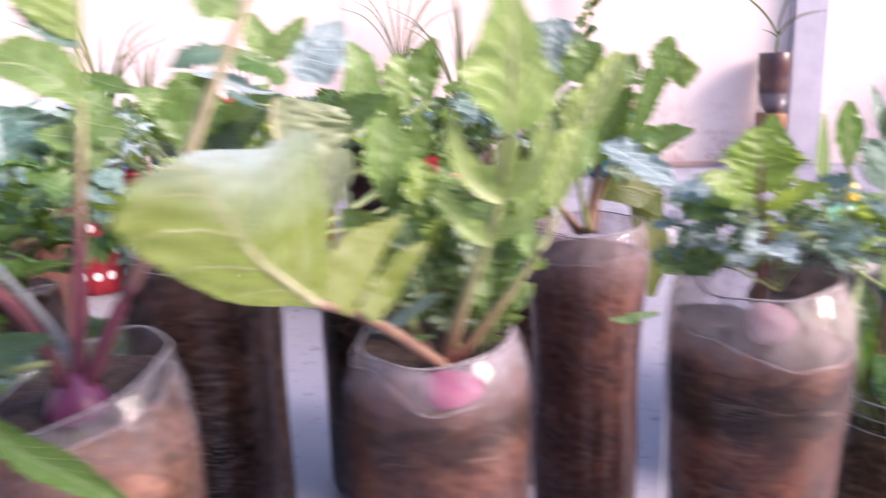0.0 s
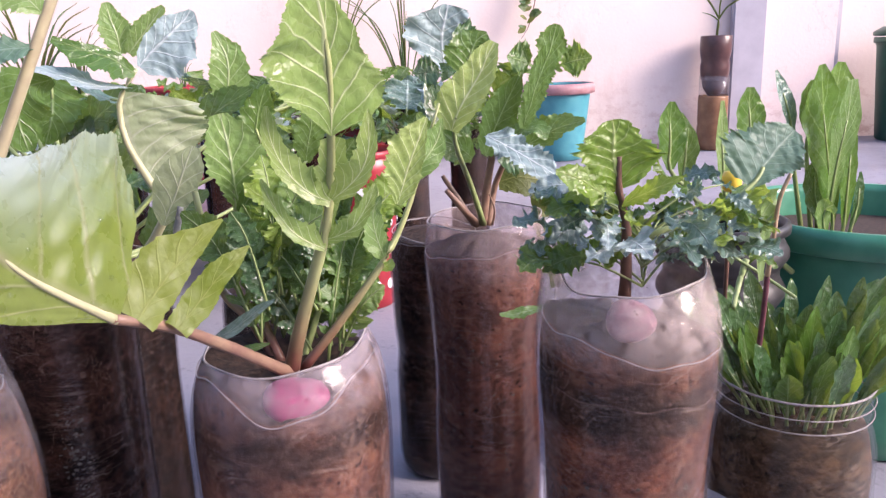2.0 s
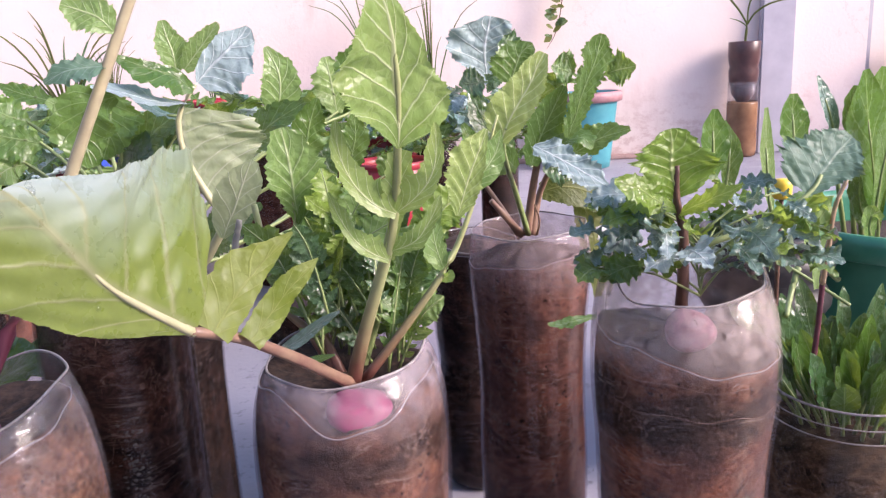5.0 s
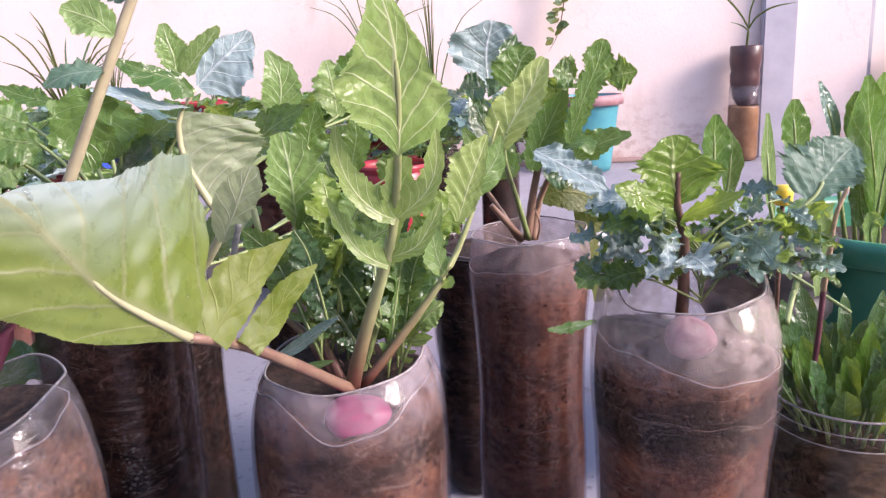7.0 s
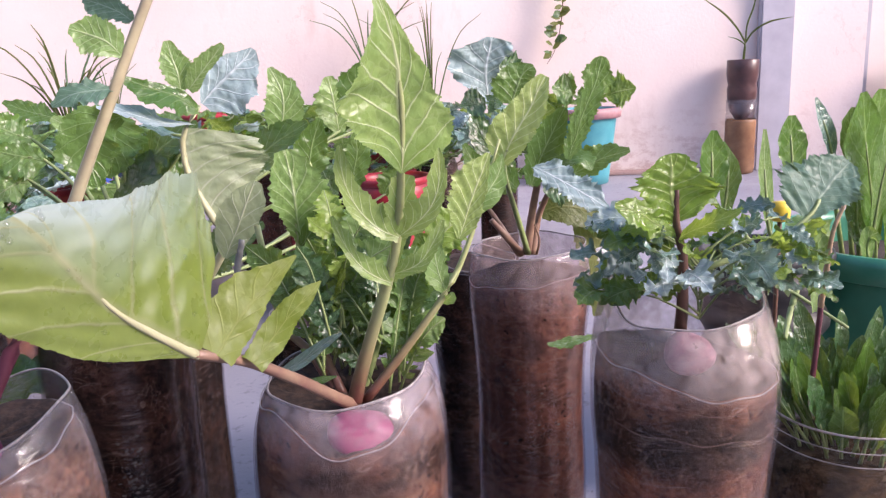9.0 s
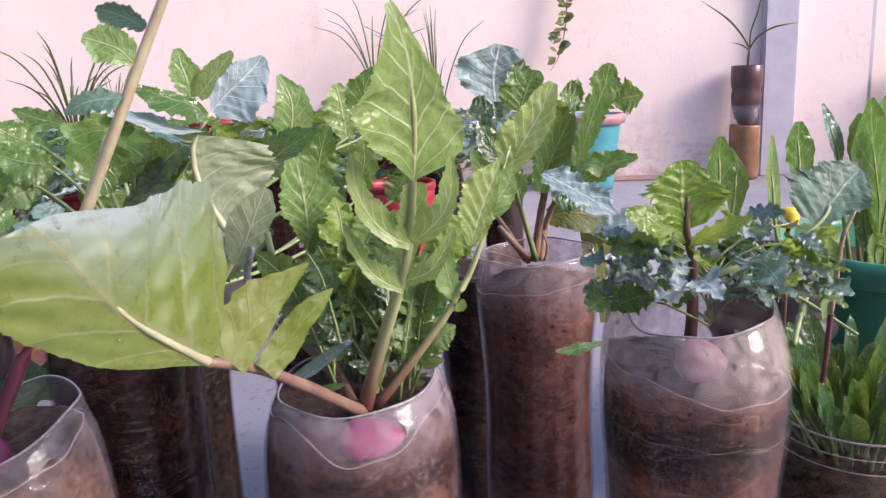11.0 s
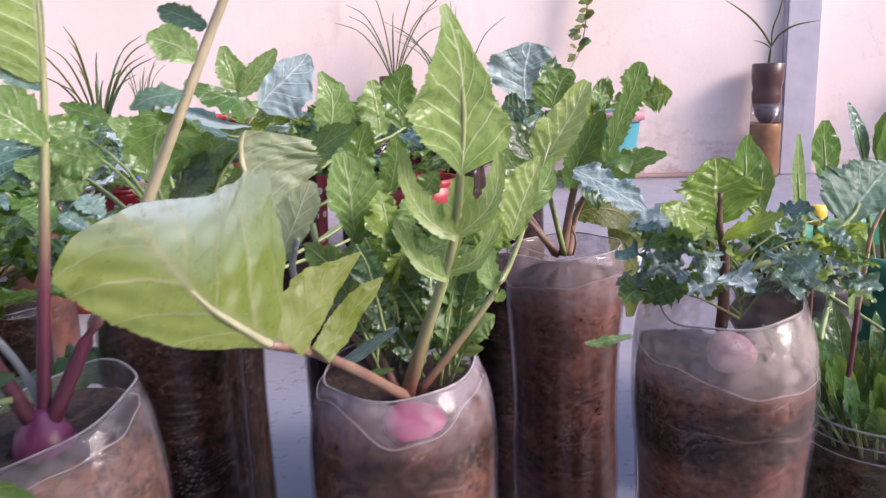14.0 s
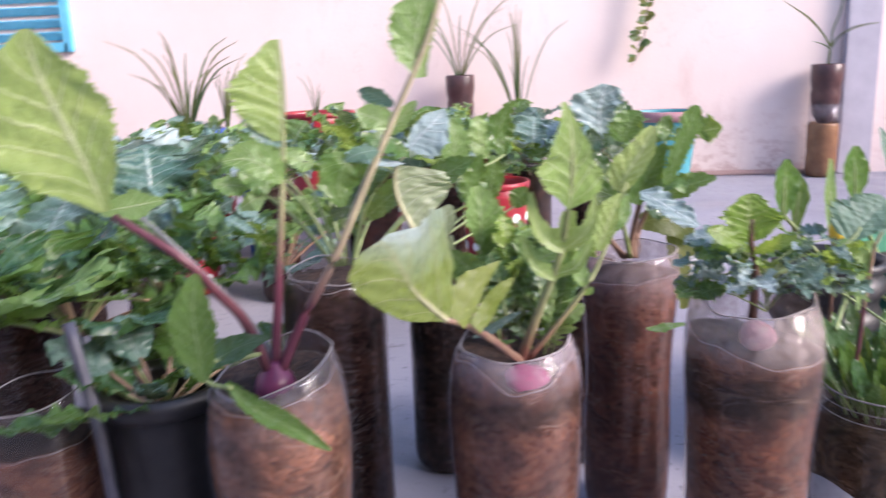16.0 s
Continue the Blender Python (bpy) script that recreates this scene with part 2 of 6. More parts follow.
def soil_material(name, tones, dark_amount, layers=None):
    """Potting soil pressed against plastic: clods, dark patches, pale roots, lines of settling; layers: (height, tint) pairs of what was filled in."""
    m, nt, b = mat(name)
    fine = noise_tex(nt, 230, 8, 0.75)
    big = noise_tex(nt, 34, 8, 0.72, (0.9, 0.9, 1.4), distortion=0.6)
    band = noise_tex(nt, 85, 7, 0.75, (0.8, 0.8, 1.4), distortion=0.5)
    col = ramp(nt, calc(nt, "ADD", calc(nt, "MULTIPLY", fine, 0.40), calc(nt, "MULTIPLY", band, 0.60)),
               [(0.40, tones[0]), (0.50, tones[1]), (0.61, tones[2])])
    patch = noise_tex(nt, 15, 4, 0.6, (1.0, 1.0, 1.2), distortion=0.8)
    col = mixc(nt, 1.0, col, ramp(nt, patch, [(0.36, (0.62, 0.70, 0.78)), (0.50, (0.95, 0.95, 0.95)), (0.62, (1.34, 1.20, 1.04))]), "MULTIPLY")
    dk = ramp(nt, big, [(dark_amount, grey(0.0)), (dark_amount + 0.16, grey(1.0))])
    if layers:
        tc = nt.nodes.new("ShaderNodeTexCoord")
        sp = nt.nodes.new("ShaderNodeSeparateXYZ")
        nt.links.new(tc.outputs["Object"], sp.inputs[0])
        hz = calc(nt, "ADD", sp.outputs[2], calc(nt, "MULTIPLY", calc(nt, "SUBTRACT", noise_tex(nt, 16, 4, 0.6), 0.5), 0.05))
        hz = calc(nt, "MULTIPLY", hz, 2.5)
        col = mixc(nt, 1.0, col, ramp(nt, hz, [(z * 2.5, c) for z, c in layers]), "MULTIPLY")
        dk = calc(nt, "MULTIPLY", dk, ramp(nt, hz, [(z * 2.5, grey(0.2 + 0.8 * (max(c) < 1.02))) for z, c in layers]))
    col = mixc(nt, calc(nt, "MULTIPLY", dk, 0.7), col, (tones[0][0] * 0.22, tones[0][1] * 0.32, tones[0][2] * 0.30))
    wave = noise_tex(nt, 40, 5, 0.6, (0.4, 0.4, 1.9), distortion=0.5)
    line = calc(nt, "ABSOLUTE", calc(nt, "SUBTRACT", wave, 0.5))
    root = ramp(nt, line, [(0.0, grey(1.0)), (0.012, grey(0.0))])
    gaps = ramp(nt, noise_tex(nt, 24, 3), [(0.45, grey(0.0)), (0.6, grey(0.6))])
    col = mixc(nt, calc(nt, "MULTIPLY", root, gaps), col, (0.30, 0.23, 0.185))
    hair = calc(nt, "ABSOLUTE", calc(nt, "SUBTRACT", noise_tex(nt, 75, 4, 0.55, (1.0, 1.0, 0.7), distortion=1.6), 0.5))
    tuft = ramp(nt, noise_tex(nt, 19, 2), [(0.50, grey(0.0)), (0.62, grey(0.55))])
    col = mixc(nt, calc(nt, "MULTIPLY", ramp(nt, hair, [(0.0, grey(1.0)), (0.016, grey(0.0))]), tuft), col, (0.33, 0.22, 0.16))
    speck = ramp(nt, noise_tex(nt, 130, 4, 0.65), [(0.62, grey(0.0)), (0.67, grey(0.85))])
    col = mixc(nt, speck, col, (0.012, 0.009, 0.008))
    bits = ramp(nt, noise_tex(nt, 420, 3, 0.6), [(0.64, grey(0.0)), (0.70, grey(0.4))])
    col = mixc(nt, bits, col, tuple(min(0.5, v * 1.9) for v in tones[2]))
    nt.links.new(col, b.inputs["Base Color"])
    b.inputs["Roughness"].default_value = 0.85
    b.inputs["Specular IOR Level"].default_value = 0.08
    bump(nt, b, calc(nt, "ADD", fine, big), 0.6, 0.004)
    return m


TAN, DIM, RUST, DULL = (1.45, 1.4, 1.32), (0.40, 0.45, 0.43), (1.05, 0.86, 0.75), (1.05, 0.95, 0.88)
SOIL_BROWN = soil_material("brown_soil", ((0.058, 0.028, 0.020), (0.122, 0.060, 0.042), (0.205, 0.118, 0.084)), 0.46, ((0.10, RUST), (0.20, DULL), (0.25, DULL), (0.285, DULL), (0.315, DIM), (0.338, TAN)))
SOIL_BANDED = soil_material("banded_soil", ((0.054, 0.024, 0.016), (0.130, 0.062, 0.040), (0.23, 0.128, 0.086)), 0.42, ((0.19, TAN), (0.225, RUST), (0.270, RUST), (0.288, DIM), (0.312, DIM), (0.330, TAN)))
SOIL_RED = soil_material("reddish_soil", ((0.066, 0.034, 0.027), (0.118, 0.063, 0.051), (0.18, 0.102, 0.082)), 0.54, ((0.08, RUST), (0.22, RUST), (0.27, DULL), (0.32, TAN)))
SOIL_ORANGE = soil_material("orange_soil", ((0.075, 0.034, 0.020), (0.165, 0.075, 0.043), (0.30, 0.155, 0.092)), 0.50)
SOIL_DARK = soil_material("dark_soil", ((0.014, 0.009, 0.007), (0.036, 0.021, 0.016), (0.085, 0.050, 0.037)), 0.46)
SOIL_MAROON = soil_material("maroon_soil", ((0.020, 0.011, 0.009), (0.052, 0.026, 0.020), (0.115, 0.062, 0.047)), 0.46)
SOIL_JAR = soil_material("jar_soil", ((0.026, 0.016, 0.010), (0.075, 0.047, 0.028), (0.15, 0.10, 0.062)), 0.48)
SOIL_TOP = plain("loose_soil", (0.012, 0.008, 0.006), (0.085, 0.048, 0.033), 200, 0.95, 0.4, 0.003)


def plastic(name, tint, haze, haze_col, rough=0.12, scuff_glints=0.5, fog=None, base=0.03):
    """Thin clear plastic: mostly see-through, with gloss, scuff specks that also stand for glints, and a film of dried
    dirt.
    """
    m, nt, b = mat(name)
    nt.nodes.remove(b)
    tr = nt.nodes.new("ShaderNodeBsdfTransparent")
    tr.inputs[0].default_value = (*tint, 1)
    gl = nt.nodes.new("ShaderNodeBsdfGlossy")
    rg = ramp(nt, noise_tex(nt, 45, 4), [(0.3, grey(rough * 0.5)), (0.7, grey(rough * 2.0))])
    nt.links.new(rg, gl.inputs["Roughness"])
    df = nt.nodes.new("ShaderNodeBsdfDiffuse")
    df.inputs[0].default_value = (*haze_col, 1)
    wr = noise_tex(nt, 35, 4, 0.6, (0.5, 0.5, 2.4), distortion=1.2)
    bp = add(nt, "ShaderNodeBump", Strength=0.32, Distance=0.003)
    nt.links.new(wr, bp.inputs["Height"])
    nt.links.new(bp.outputs[0], gl.inputs["Normal"])
    lw = add(nt, "ShaderNodeLayerWeight", Blend=0.5)
    nt.links.new(bp.outputs[0], lw.inputs["Normal"])
    gloss = calc(nt, "ADD", calc(nt, "MULTIPLY", calc(nt, "POWER", lw.outputs["Facing"], 3.0), 0.26), base)
    dirt = ramp(nt, noise_tex(nt, 28, 7, 0.65), [(0.35, grey(haze * 0.5)), (0.7, grey(haze * 1.6))])
    if fog:
        # condensation on the inside, above the soil; its pale tint also stands in for glare
        tcf = nt.nodes.new("ShaderNodeTexCoord")
        spf = nt.nodes.new("ShaderNodeSeparateXYZ")
        nt.links.new(tcf.outputs["Object"], spf.inputs[0])
        mr = add(nt, "ShaderNodeMapRange")
        nt.links.new(spf.outputs[2], mr.inputs[0])
        mr.inputs[1].default_value, mr.inputs[2].default_value, mr.inputs[3].default_value, mr.inputs[4].default_value = fog[0], fog[1], 0.0, fog[2]
        dirt = calc(nt, "ADD", dirt, calc(nt, "MULTIPLY", mr.outputs[0], ramp(nt, noise_tex(nt, 75, 8, 0.75), [(0.38, grey(0.15)), (0.62, grey(1.45))])))
        grit = ramp(nt, noise_tex(nt, 170, 5, 0.7), [(0.60, grey(0.0)), (0.66, grey(0.9))])
        blot = ramp(nt, noise_tex(nt, 38, 4, 0.7), [(0.56, grey(0.0)), (0.66, grey(0.6))])
        gc = mixc(nt, blot, haze_col, tuple(v * 0.55 for v in haze_col))
        nt.links.new(mixc(nt, grit, gc, (0.035, 0.026, 0.024)), df.inputs[0])
    # pale specks: scuffs, and small glints put in as colour
    spk = ramp(nt, noise_tex(nt, 240, 2), [(0.68, grey(0.0)), (0.74, grey(scuff_glints))])
    m1 = nt.nodes.new("ShaderNodeMixShader")
    nt.links.new(calc(nt, "MINIMUM", calc(nt, "ADD", dirt, calc(nt, "MULTIPLY", spk, 0.2)), 1.0), m1.inputs[0])
    nt.links.new(tr.outputs[0], m1.inputs[1])
    nt.links.new(df.outputs[0], m1.inputs[2])
    m2 = nt.nodes.new("ShaderNodeMixShader")
    nt.links.new(gloss, m2.inputs[0])
    nt.links.new(m1.outputs[0], m2.inputs[1])
    nt.links.new(gl.outputs[0], m2.inputs[2])
    nt.links.new(m2.outputs[0], nt.nodes["Material Output"].inputs[0])
    return m


MILKY = (0.50, 0.43, 0.46)
CLEAR = plastic("scuffed_clear_plastic", (0.96, 0.95, 0.96), 0.012, MILKY, 0.035, fog=(0.318, 0.345, 0.22), base=0.02)
CLEAR_TORN = plastic("milky_clear_plastic", (0.96, 0.95, 0.96), 0.010, (0.62, 0.53, 0.49), 0.035, fog=(0.322, 0.345, 0.25), base=0.02)
CLEAR_RED = plastic("dirty_clear_plastic", (0.93, 0.91, 0.92), 0.008, (0.52, 0.42, 0.43), 0.035, fog=(0.300, 0.332, 0.18), base=0.022)
CREASE = plain("crease_in_plastic", (0.12, 0.075, 0.06), (0.24, 0.17, 0.145), 60, 0.25, 0.05, 0.001)
CLEAR_DIM = plastic("dim_clear_plastic", (0.9, 0.89, 0.9), 0.006, (0.3, 0.26, 0.27), 0.06, base=0.018)
CLEAR_CLEAN = plastic("clear_plastic", (0.97, 0.97, 0.98), 0.010, (0.5, 0.46, 0.5), 0.03, fog=(0.285, 0.34, 0.10), base=0.03)
GLASS = plastic("jar_glass", (0.96, 0.965, 0.96), 0.006, (0.5, 0.5, 0.5), 0.03, base=0.018)
GREEN_PLASTIC = plain("green_plastic", (0.035, 0.20, 0.115), (0.07, 0.28, 0.175), 30, 0.32, 0.05, 0.001)
TURQUOISE = plain("turquoise_plastic", (0.045, 0.24, 0.29), (0.085, 0.33, 0.37), 20, 0.45, 0.05, 0.001)
PINK_LIP = plain("faded_pink_plastic", (0.30, 0.15, 0.16), (0.44, 0.25, 0.26), 25, 0.5, 0.1, 0.001)
RED_PLASTIC = plain("red_plastic", (0.24, 0.010, 0.02), (0.34, 0.025, 0.035), 25, 0.35, 0.05, 0.001)
BLUE_PLASTIC = plain("blue_plastic", (0.02, 0.05, 0.32), (0.04, 0.09, 0.42), 25, 0.35, 0.05, 0.001)
WHITE_PAINT = plain("white_paint", (0.75, 0.74, 0.73), (0.82, 0.81, 0.8), 50, 0.5, 0.05, 0.001)
BLACK_PLASTIC = plain("black_plastic", (0.018, 0.017, 0.018), (0.035, 0.033, 0.034), 40, 0.42, 0.1, 0.001)
WHITE_SHRED = plain("white_plastic_film", (0.55, 0.53, 0.55), (0.70, 0.68, 0.70), 90, 0.4, 0.3, 0.001)
DARK_PLASTIC = plain("brown_grey_plastic", (0.06, 0.045, 0.045), (0.12, 0.09, 0.09), 40, 0.45, 0.1, 0.001)
BIN_GREEN = plain("dark_green_plastic", (0.01, 0.07, 0.045), (0.02, 0.10, 0.065), 25, 0.4, 0.08, 0.001)
YELLOW = plain("yellow_plastic", (0.75, 0.52, 0.03), (0.85, 0.62, 0.08), 25, 0.4, 0.05, 0.001)
SHUTTER_BLUE = plain("blue_paint", (0.10, 0.42, 0.60), (0.16, 0.52, 0.70), 25, 0.5, 0.1, 0.001)
PAPER = plain("worn_white_label", (0.34, 0.34, 0.37), (0.46, 0.46, 0.49), 60, 0.6, 0.1, 0.001)
INK = plain("dark_print", (0.03, 0.05, 0.045), (0.05, 0.08, 0.07), 60, 0.6, 0.05, 0.001)
ORANGE_WATER = plain("orange_brown_plastic", (0.15, 0.07, 0.035), (0.30, 0.16, 0.08), 14, 0.25, 0.1, 0.001)
BROWN_PLASTIC = plain("dark_brown_plastic", (0.06, 0.03, 0.03), (0.11, 0.055, 0.05), 25, 0.28, 0.1, 0.001)
# whitish tone stands in for glints along rims, soil lines and jar threads
CUT_EDGE_GLINT = plain("whitish_edge_glint", (0.20, 0.175, 0.17), (0.42, 0.39, 0.39), 300, 0.3, 0.2, 0.001)
MUD = plain("dried_mud", (0.06, 0.045, 0.038), (0.15, 0.12, 0.10), 300, 0.8, 0.2, 0.001)
EDGE_GREY = plain("dark_edge_grey", (0.06, 0.06, 0.08), (0.11, 0.11, 0.14), 40, 0.4, 0.1, 0.001)


def wall_material():
    m, nt, b = mat("peach_wall_paint")
    col = ramp(nt, noise_tex(nt, 1.3, 6, 0.6), [(0.3, (0.72, 0.585, 0.535)), (0.7, (0.79, 0.675, 0.625))])
    st = ramp(nt, noise_tex(nt, 3.0, 8, 0.7, (1, 1, 0.35)), [(0.60, grey(0)), (0.78, grey(0.5))])
    col = mixc(nt, st, col, (0.52, 0.36, 0.31))
    sp = ramp(nt, noise_tex(nt, 14, 6, 0.75), [(0.66, grey(0)), (0.75, grey(0.55))])
    col = mixc(nt, sp, col, (0.45, 0.30, 0.27))
    tc = nt.nodes.new("ShaderNodeTexCoord")
    sx = nt.nodes.new("ShaderNodeSeparateXYZ")
    nt.links.new(tc.outputs["Object"], sx.inputs[0])
    mr = add(nt, "ShaderNodeMapRange")
    nt.links.new(sx.outputs[2], mr.inputs[0])
    mr.inputs[1].default_value, mr.inputs[2].default_value, mr.inputs[3].default_value, mr.inputs[4].default_value = -0.84, -0.45, 1.0, 0.0
    splash = ramp(nt, noise_tex(nt, 9, 8, 0.75, (1, 1, 1.6)), [(0.50, grey(0)), (0.60, grey(0.6))])
    col = mixc(nt, calc(nt, "MULTIPLY", mr.outputs[0], splash), col, (0.44, 0.24, 0.20))
    crack = ramp(nt, calc(nt, "ABSOLUTE", calc(nt, "SUBTRACT", noise_tex(nt, 2.2, 7, 0.65), 0.5)), [(0.0, grey(0.5)), (0.006, grey(0.0))])
    col = mixc(nt, calc(nt, "MULTIPLY", crack, ramp(nt, noise_tex(nt, 1.7, 3), [(0.5, grey(0)), (0.6, grey(0.6))])), col, (0.42, 0.28, 0.25))
    nt.links.new(col, b.inputs["Base Color"])
    b.inputs["Roughness"].default_value = 0.85
    bump(nt, b, noise_tex(nt, 60, 6), 0.25, 0.004)
    return m


def concrete(name, c1, c2, c3):
    m, nt, b = mat(name)
    col = ramp(nt, noise_tex(nt, 3.0, 8, 0.65), [(0.3, c1), (0.7, c2)])
    sp = ramp(nt, noise_tex(nt, 40, 5, 0.7), [(0.58, grey(0)), (0.72, grey(0.75))])
    col = mixc(nt, sp, col, c3)
    nt.links.new(col, b.inputs["Base Color"])
    rg = ramp(nt, noise_tex(nt, 6, 4), [(0.35, grey(0.35)), (0.65, grey(0.75))])
    nt.links.new(rg, b.inputs["Roughness"])
    bump(nt, b, noise_tex(nt, 90, 7), 0.35, 0.003)
    return m


WALL = wall_material()
PILLAR = plain("grey_lilac_surface", (0.40, 0.38, 0.43), (0.50, 0.48, 0.53), 9, 0.8, 0.2, 0.003)
FLOOR = concrete("floor_cement", (0.21, 0.205, 0.24), (0.32, 0.31, 0.355), (0.06, 0.056, 0.07))
PLINTH = concrete("plinth_cement", (0.40, 0.25, 0.22), (0.52, 0.36, 0.32), (0.22, 0.14, 0.13))


# ---- mesh helpers ----
def mesh_of(name, verts, faces, material, uvs=None, smooth=True):
    me = bpy.data.meshes.new(name)
    me.from_pydata([tuple(v) for v in verts] if not isinstance(verts, list) or (verts and not isinstance(verts[0], list)) else verts, [], faces)
    me.materials.append(material)
    if smooth:
        me.polygons.foreach_set("use_smooth", [True] * len(me.polygons))
    if uvs is not None:
        lay = me.uv_layers.new(name="UVMap")
        idx = np.empty(len(me.loops), np.int32)
        me.loops.foreach_get("vertex_index", idx)
        lay.data.foreach_set("uv", np.array(uvs, np.float32)[idx].ravel())
    me.update()
    return me


def thing(name, base, label, category, group="", kind="", turn=None):
    """An empty at the thing's base, to carry its parts."""
    ob = new(name)
    ob.empty_display_size = 0.02
    ob.matrix_basis = Matrix.Translation(base) @ (turn or Matrix())
    return tagged(ob, label, category, group, kind)


def part(name, me, parent, label="", local=False):
    """A mesh under a thing or a part. The mesh is in world places unless local."""
    ob = new(name, me)
    ob.parent = parent
    if not local:
        chain, p = [], parent
        while p is not None:
            chain.append(p)
            p = p.parent
        world_m = Matrix()
        for q in reversed(chain):
            world_m = world_m @ q.matrix_parent_inverse @ q.matrix_basis
        ob.matrix_parent_inverse = world_m.inverted()
    if label:
        ob["label"] = label
    return ob


def spline(pts, n):
    """n + 1 points on a smooth curve through pts (numbers or vectors)."""
    p = np.array(pts, float)
    p = p.reshape(len(p), -1)
    p = np.vstack([2 * p[0] - p[1], p, 2 * p[-1] - p[-2]])
    x = np.arange(n + 1) / n * (len(p) - 3)
    i = np.minimum(x.astype(int), len(p) - 4)
    f = (x - i)[:, None]
    a, b, c, d = p[i], p[i + 1], p[i + 2], p[i + 3]
    return 0.5 * (2 * b + (c - a) * f + (2 * a - 5 * b + 4 * c - d) * f * f + (3 * b - a - 3 * c + d) * f**3)


def unit(v):
    return v / (np.linalg.norm(v, axis=-1, keepdims=True) + 1e-9)


def tube_mesh(name, pts, radii, material, sides=10, n=18):
    c = spline(pts, n)
    r = np.maximum(spline(radii, n)[:, 0], 0.0002)
    t = unit(np.vstack([c[1] - c[0], c[2:] - c[:-2], c[-1] - c[-2]]))
    ref = np.where(np.abs(t @ np.array((0.31, 0.22, 0.92)))[:, None] > 0.97, (1.0, 0.0, 0.0), (0.31, 0.22, 0.92))
    a = unit(np.cross(t, ref))
    b = np.cross(t, a)
    g = 2 * math.pi * np.arange(sides) / sides
    rr = r[:, None] * (1 + 0.06 * np.sin(3 * g[None, :] + np.arange(n + 1)[:, None]))
    verts = c[:, None, :] + rr[..., None] * (np.cos(g)[None, :, None] * a[:, None, :] + np.sin(g)[None, :, None] * b[:, None, :])
    verts = verts.reshape(-1, 3).tolist()
    faces = []
    for k in range(n):
        for s in range(sides):
            q = (s + 1) % sides
            faces.append((k * sides + s, k * sides + q, (k + 1) * sides + q, (k + 1) * sides + s))
    faces.append(tuple(range(sides))[::-1])
    faces.append(tuple(n * sides + s for s in range(sides)))
    return mesh_of(name, verts, faces, material)


def leaf_shape(mid, normal, wl, wr, teeth=9, tooth=0.12, wave=0.04, cup=0.15, nu=5, nv=36, seed=1, vr=0.04, cup_left=None, blunt=0.0):
    """A leaf blade round the midrib mid; wl and wr are its half breadths along it; cup bends the halves towards the normal; blunt rounds the end out."""
    rnd = random.Random(seed)
    nv = max(nv, int(teeth * 6)) if tooth > 0 else nv
    c = spline(mid, nv)
    lw, rw = spline(wl, nv)[:, 0], spline(wr, nv)[:, 0]
    nrm = np.array(normal, float)
    nrm /= np.linalg.norm(nrm)
    ph = [rnd.uniform(0, 6.28) for _ in range(8)]
    f = np.arange(nv + 1)[:, None] / nv
    t = unit(np.vstack([c[1] - c[0], c[2:] - c[:-2], c[-1] - c[-2]]))
    side = unit(np.cross(t, nrm))
    up = np.cross(side, t)
    u = np.arange(-nu, nu + 1)[None, :]
    a = np.abs(u) / nu
    left = u < 0
    w = np.maximum(np.where(left, lw[:, None], rw[:, None]), 0.0003)
    run = f * teeth + 0.3 * np.sin(f * 9 + ph[3] + np.where(left, 0, 1.7)) + np.where(left, 0.0, 0.37)
    saw = (run % 1.0) ** 1.4
    size = 0.65 + 0.35 * np.sin(np.floor(run) * 2.4 + ph[6])
    big = 0.5 * np.sin(f * teeth * 2.1 + ph[0]) + 0.35 * np.sin(f * teeth * 0.9 + ph[4])
    edge = 1 + tooth * (1.3 * (saw - 0.4) * size * a**3 + 0.6 * big * a**2) + min(tooth, 0.16) * ((run * 2.7) % 1.0 - 0.5) * a**4
    lat = w * a * edge * np.where(left, -1, 1)
    z = np.where(left, cup if cup_left is None else cup_left, cup) * w * a**1.6
    z = z + wave * w * (0.9 * np.sin(f * 11 + ph[1] + np.where(left, 0, 2.2)) * a**2 + 0.8 * np.sin(f * 31 + ph[5] + np.where(left, 0, 1.3)) * a**3 + 0.6 * np.sin(f * 23 + ph[2] + u) * a)
    z = z + vr * w * (0.5 - np.abs((f * 7 - a * 2.0) % 1.0 - 0.5)) * (1 - a * 0.4)
    z = z + 0.12 * (vr + wave) * w * np.sin(f * 47 + ph[7] + 3 * a) * np.sin(a * 9 + f * 13) * (a > 0)
    back = ((0.10 * w * a * a) if tooth > 0.05 else np.zeros_like(w)) - blunt * w * np.sin(a * math.pi * 0.85) * f**4
    verts = c[:, None, :] + side[:, None, :] * lat[..., None] + up[:, None, :] * z[..., None] - t[:, None, :] * back[..., None]
    verts = verts.reshape(-1, 3).tolist()
    uvs = np.stack([np.broadcast_to(0.5 + 0.5 * u / nu, w.shape), np.broadcast_to(f, w.shape)], -1).reshape(-1, 2).tolist()
    m = 2 * nu + 1
    faces = [(k * m + u, k * m + u + 1, (k + 1) * m + u + 1, (k + 1) * m + u) for k in range(nv) for u in range(m - 1)]
    return verts, faces, uvs


def leaf_mesh(name, mid, normal, wl, wr, material, **kw):
    verts, faces, uvs = leaf_shape(mid, normal, wl, wr, **kw)
    return mesh_of(name, verts, faces, material, uvs)


def lobed_leaf(plant, pts, normal, material, seed=1, pairs=4, end=0.30, lobe=0.26, label="", nu=4, slim=1.0):
    """A radish leaf: a rachis with pairs of small lobes and a larger toothed lobe at its end, in one mesh."""
    r = random.Random(seed)
    c = spline(pts, 40)
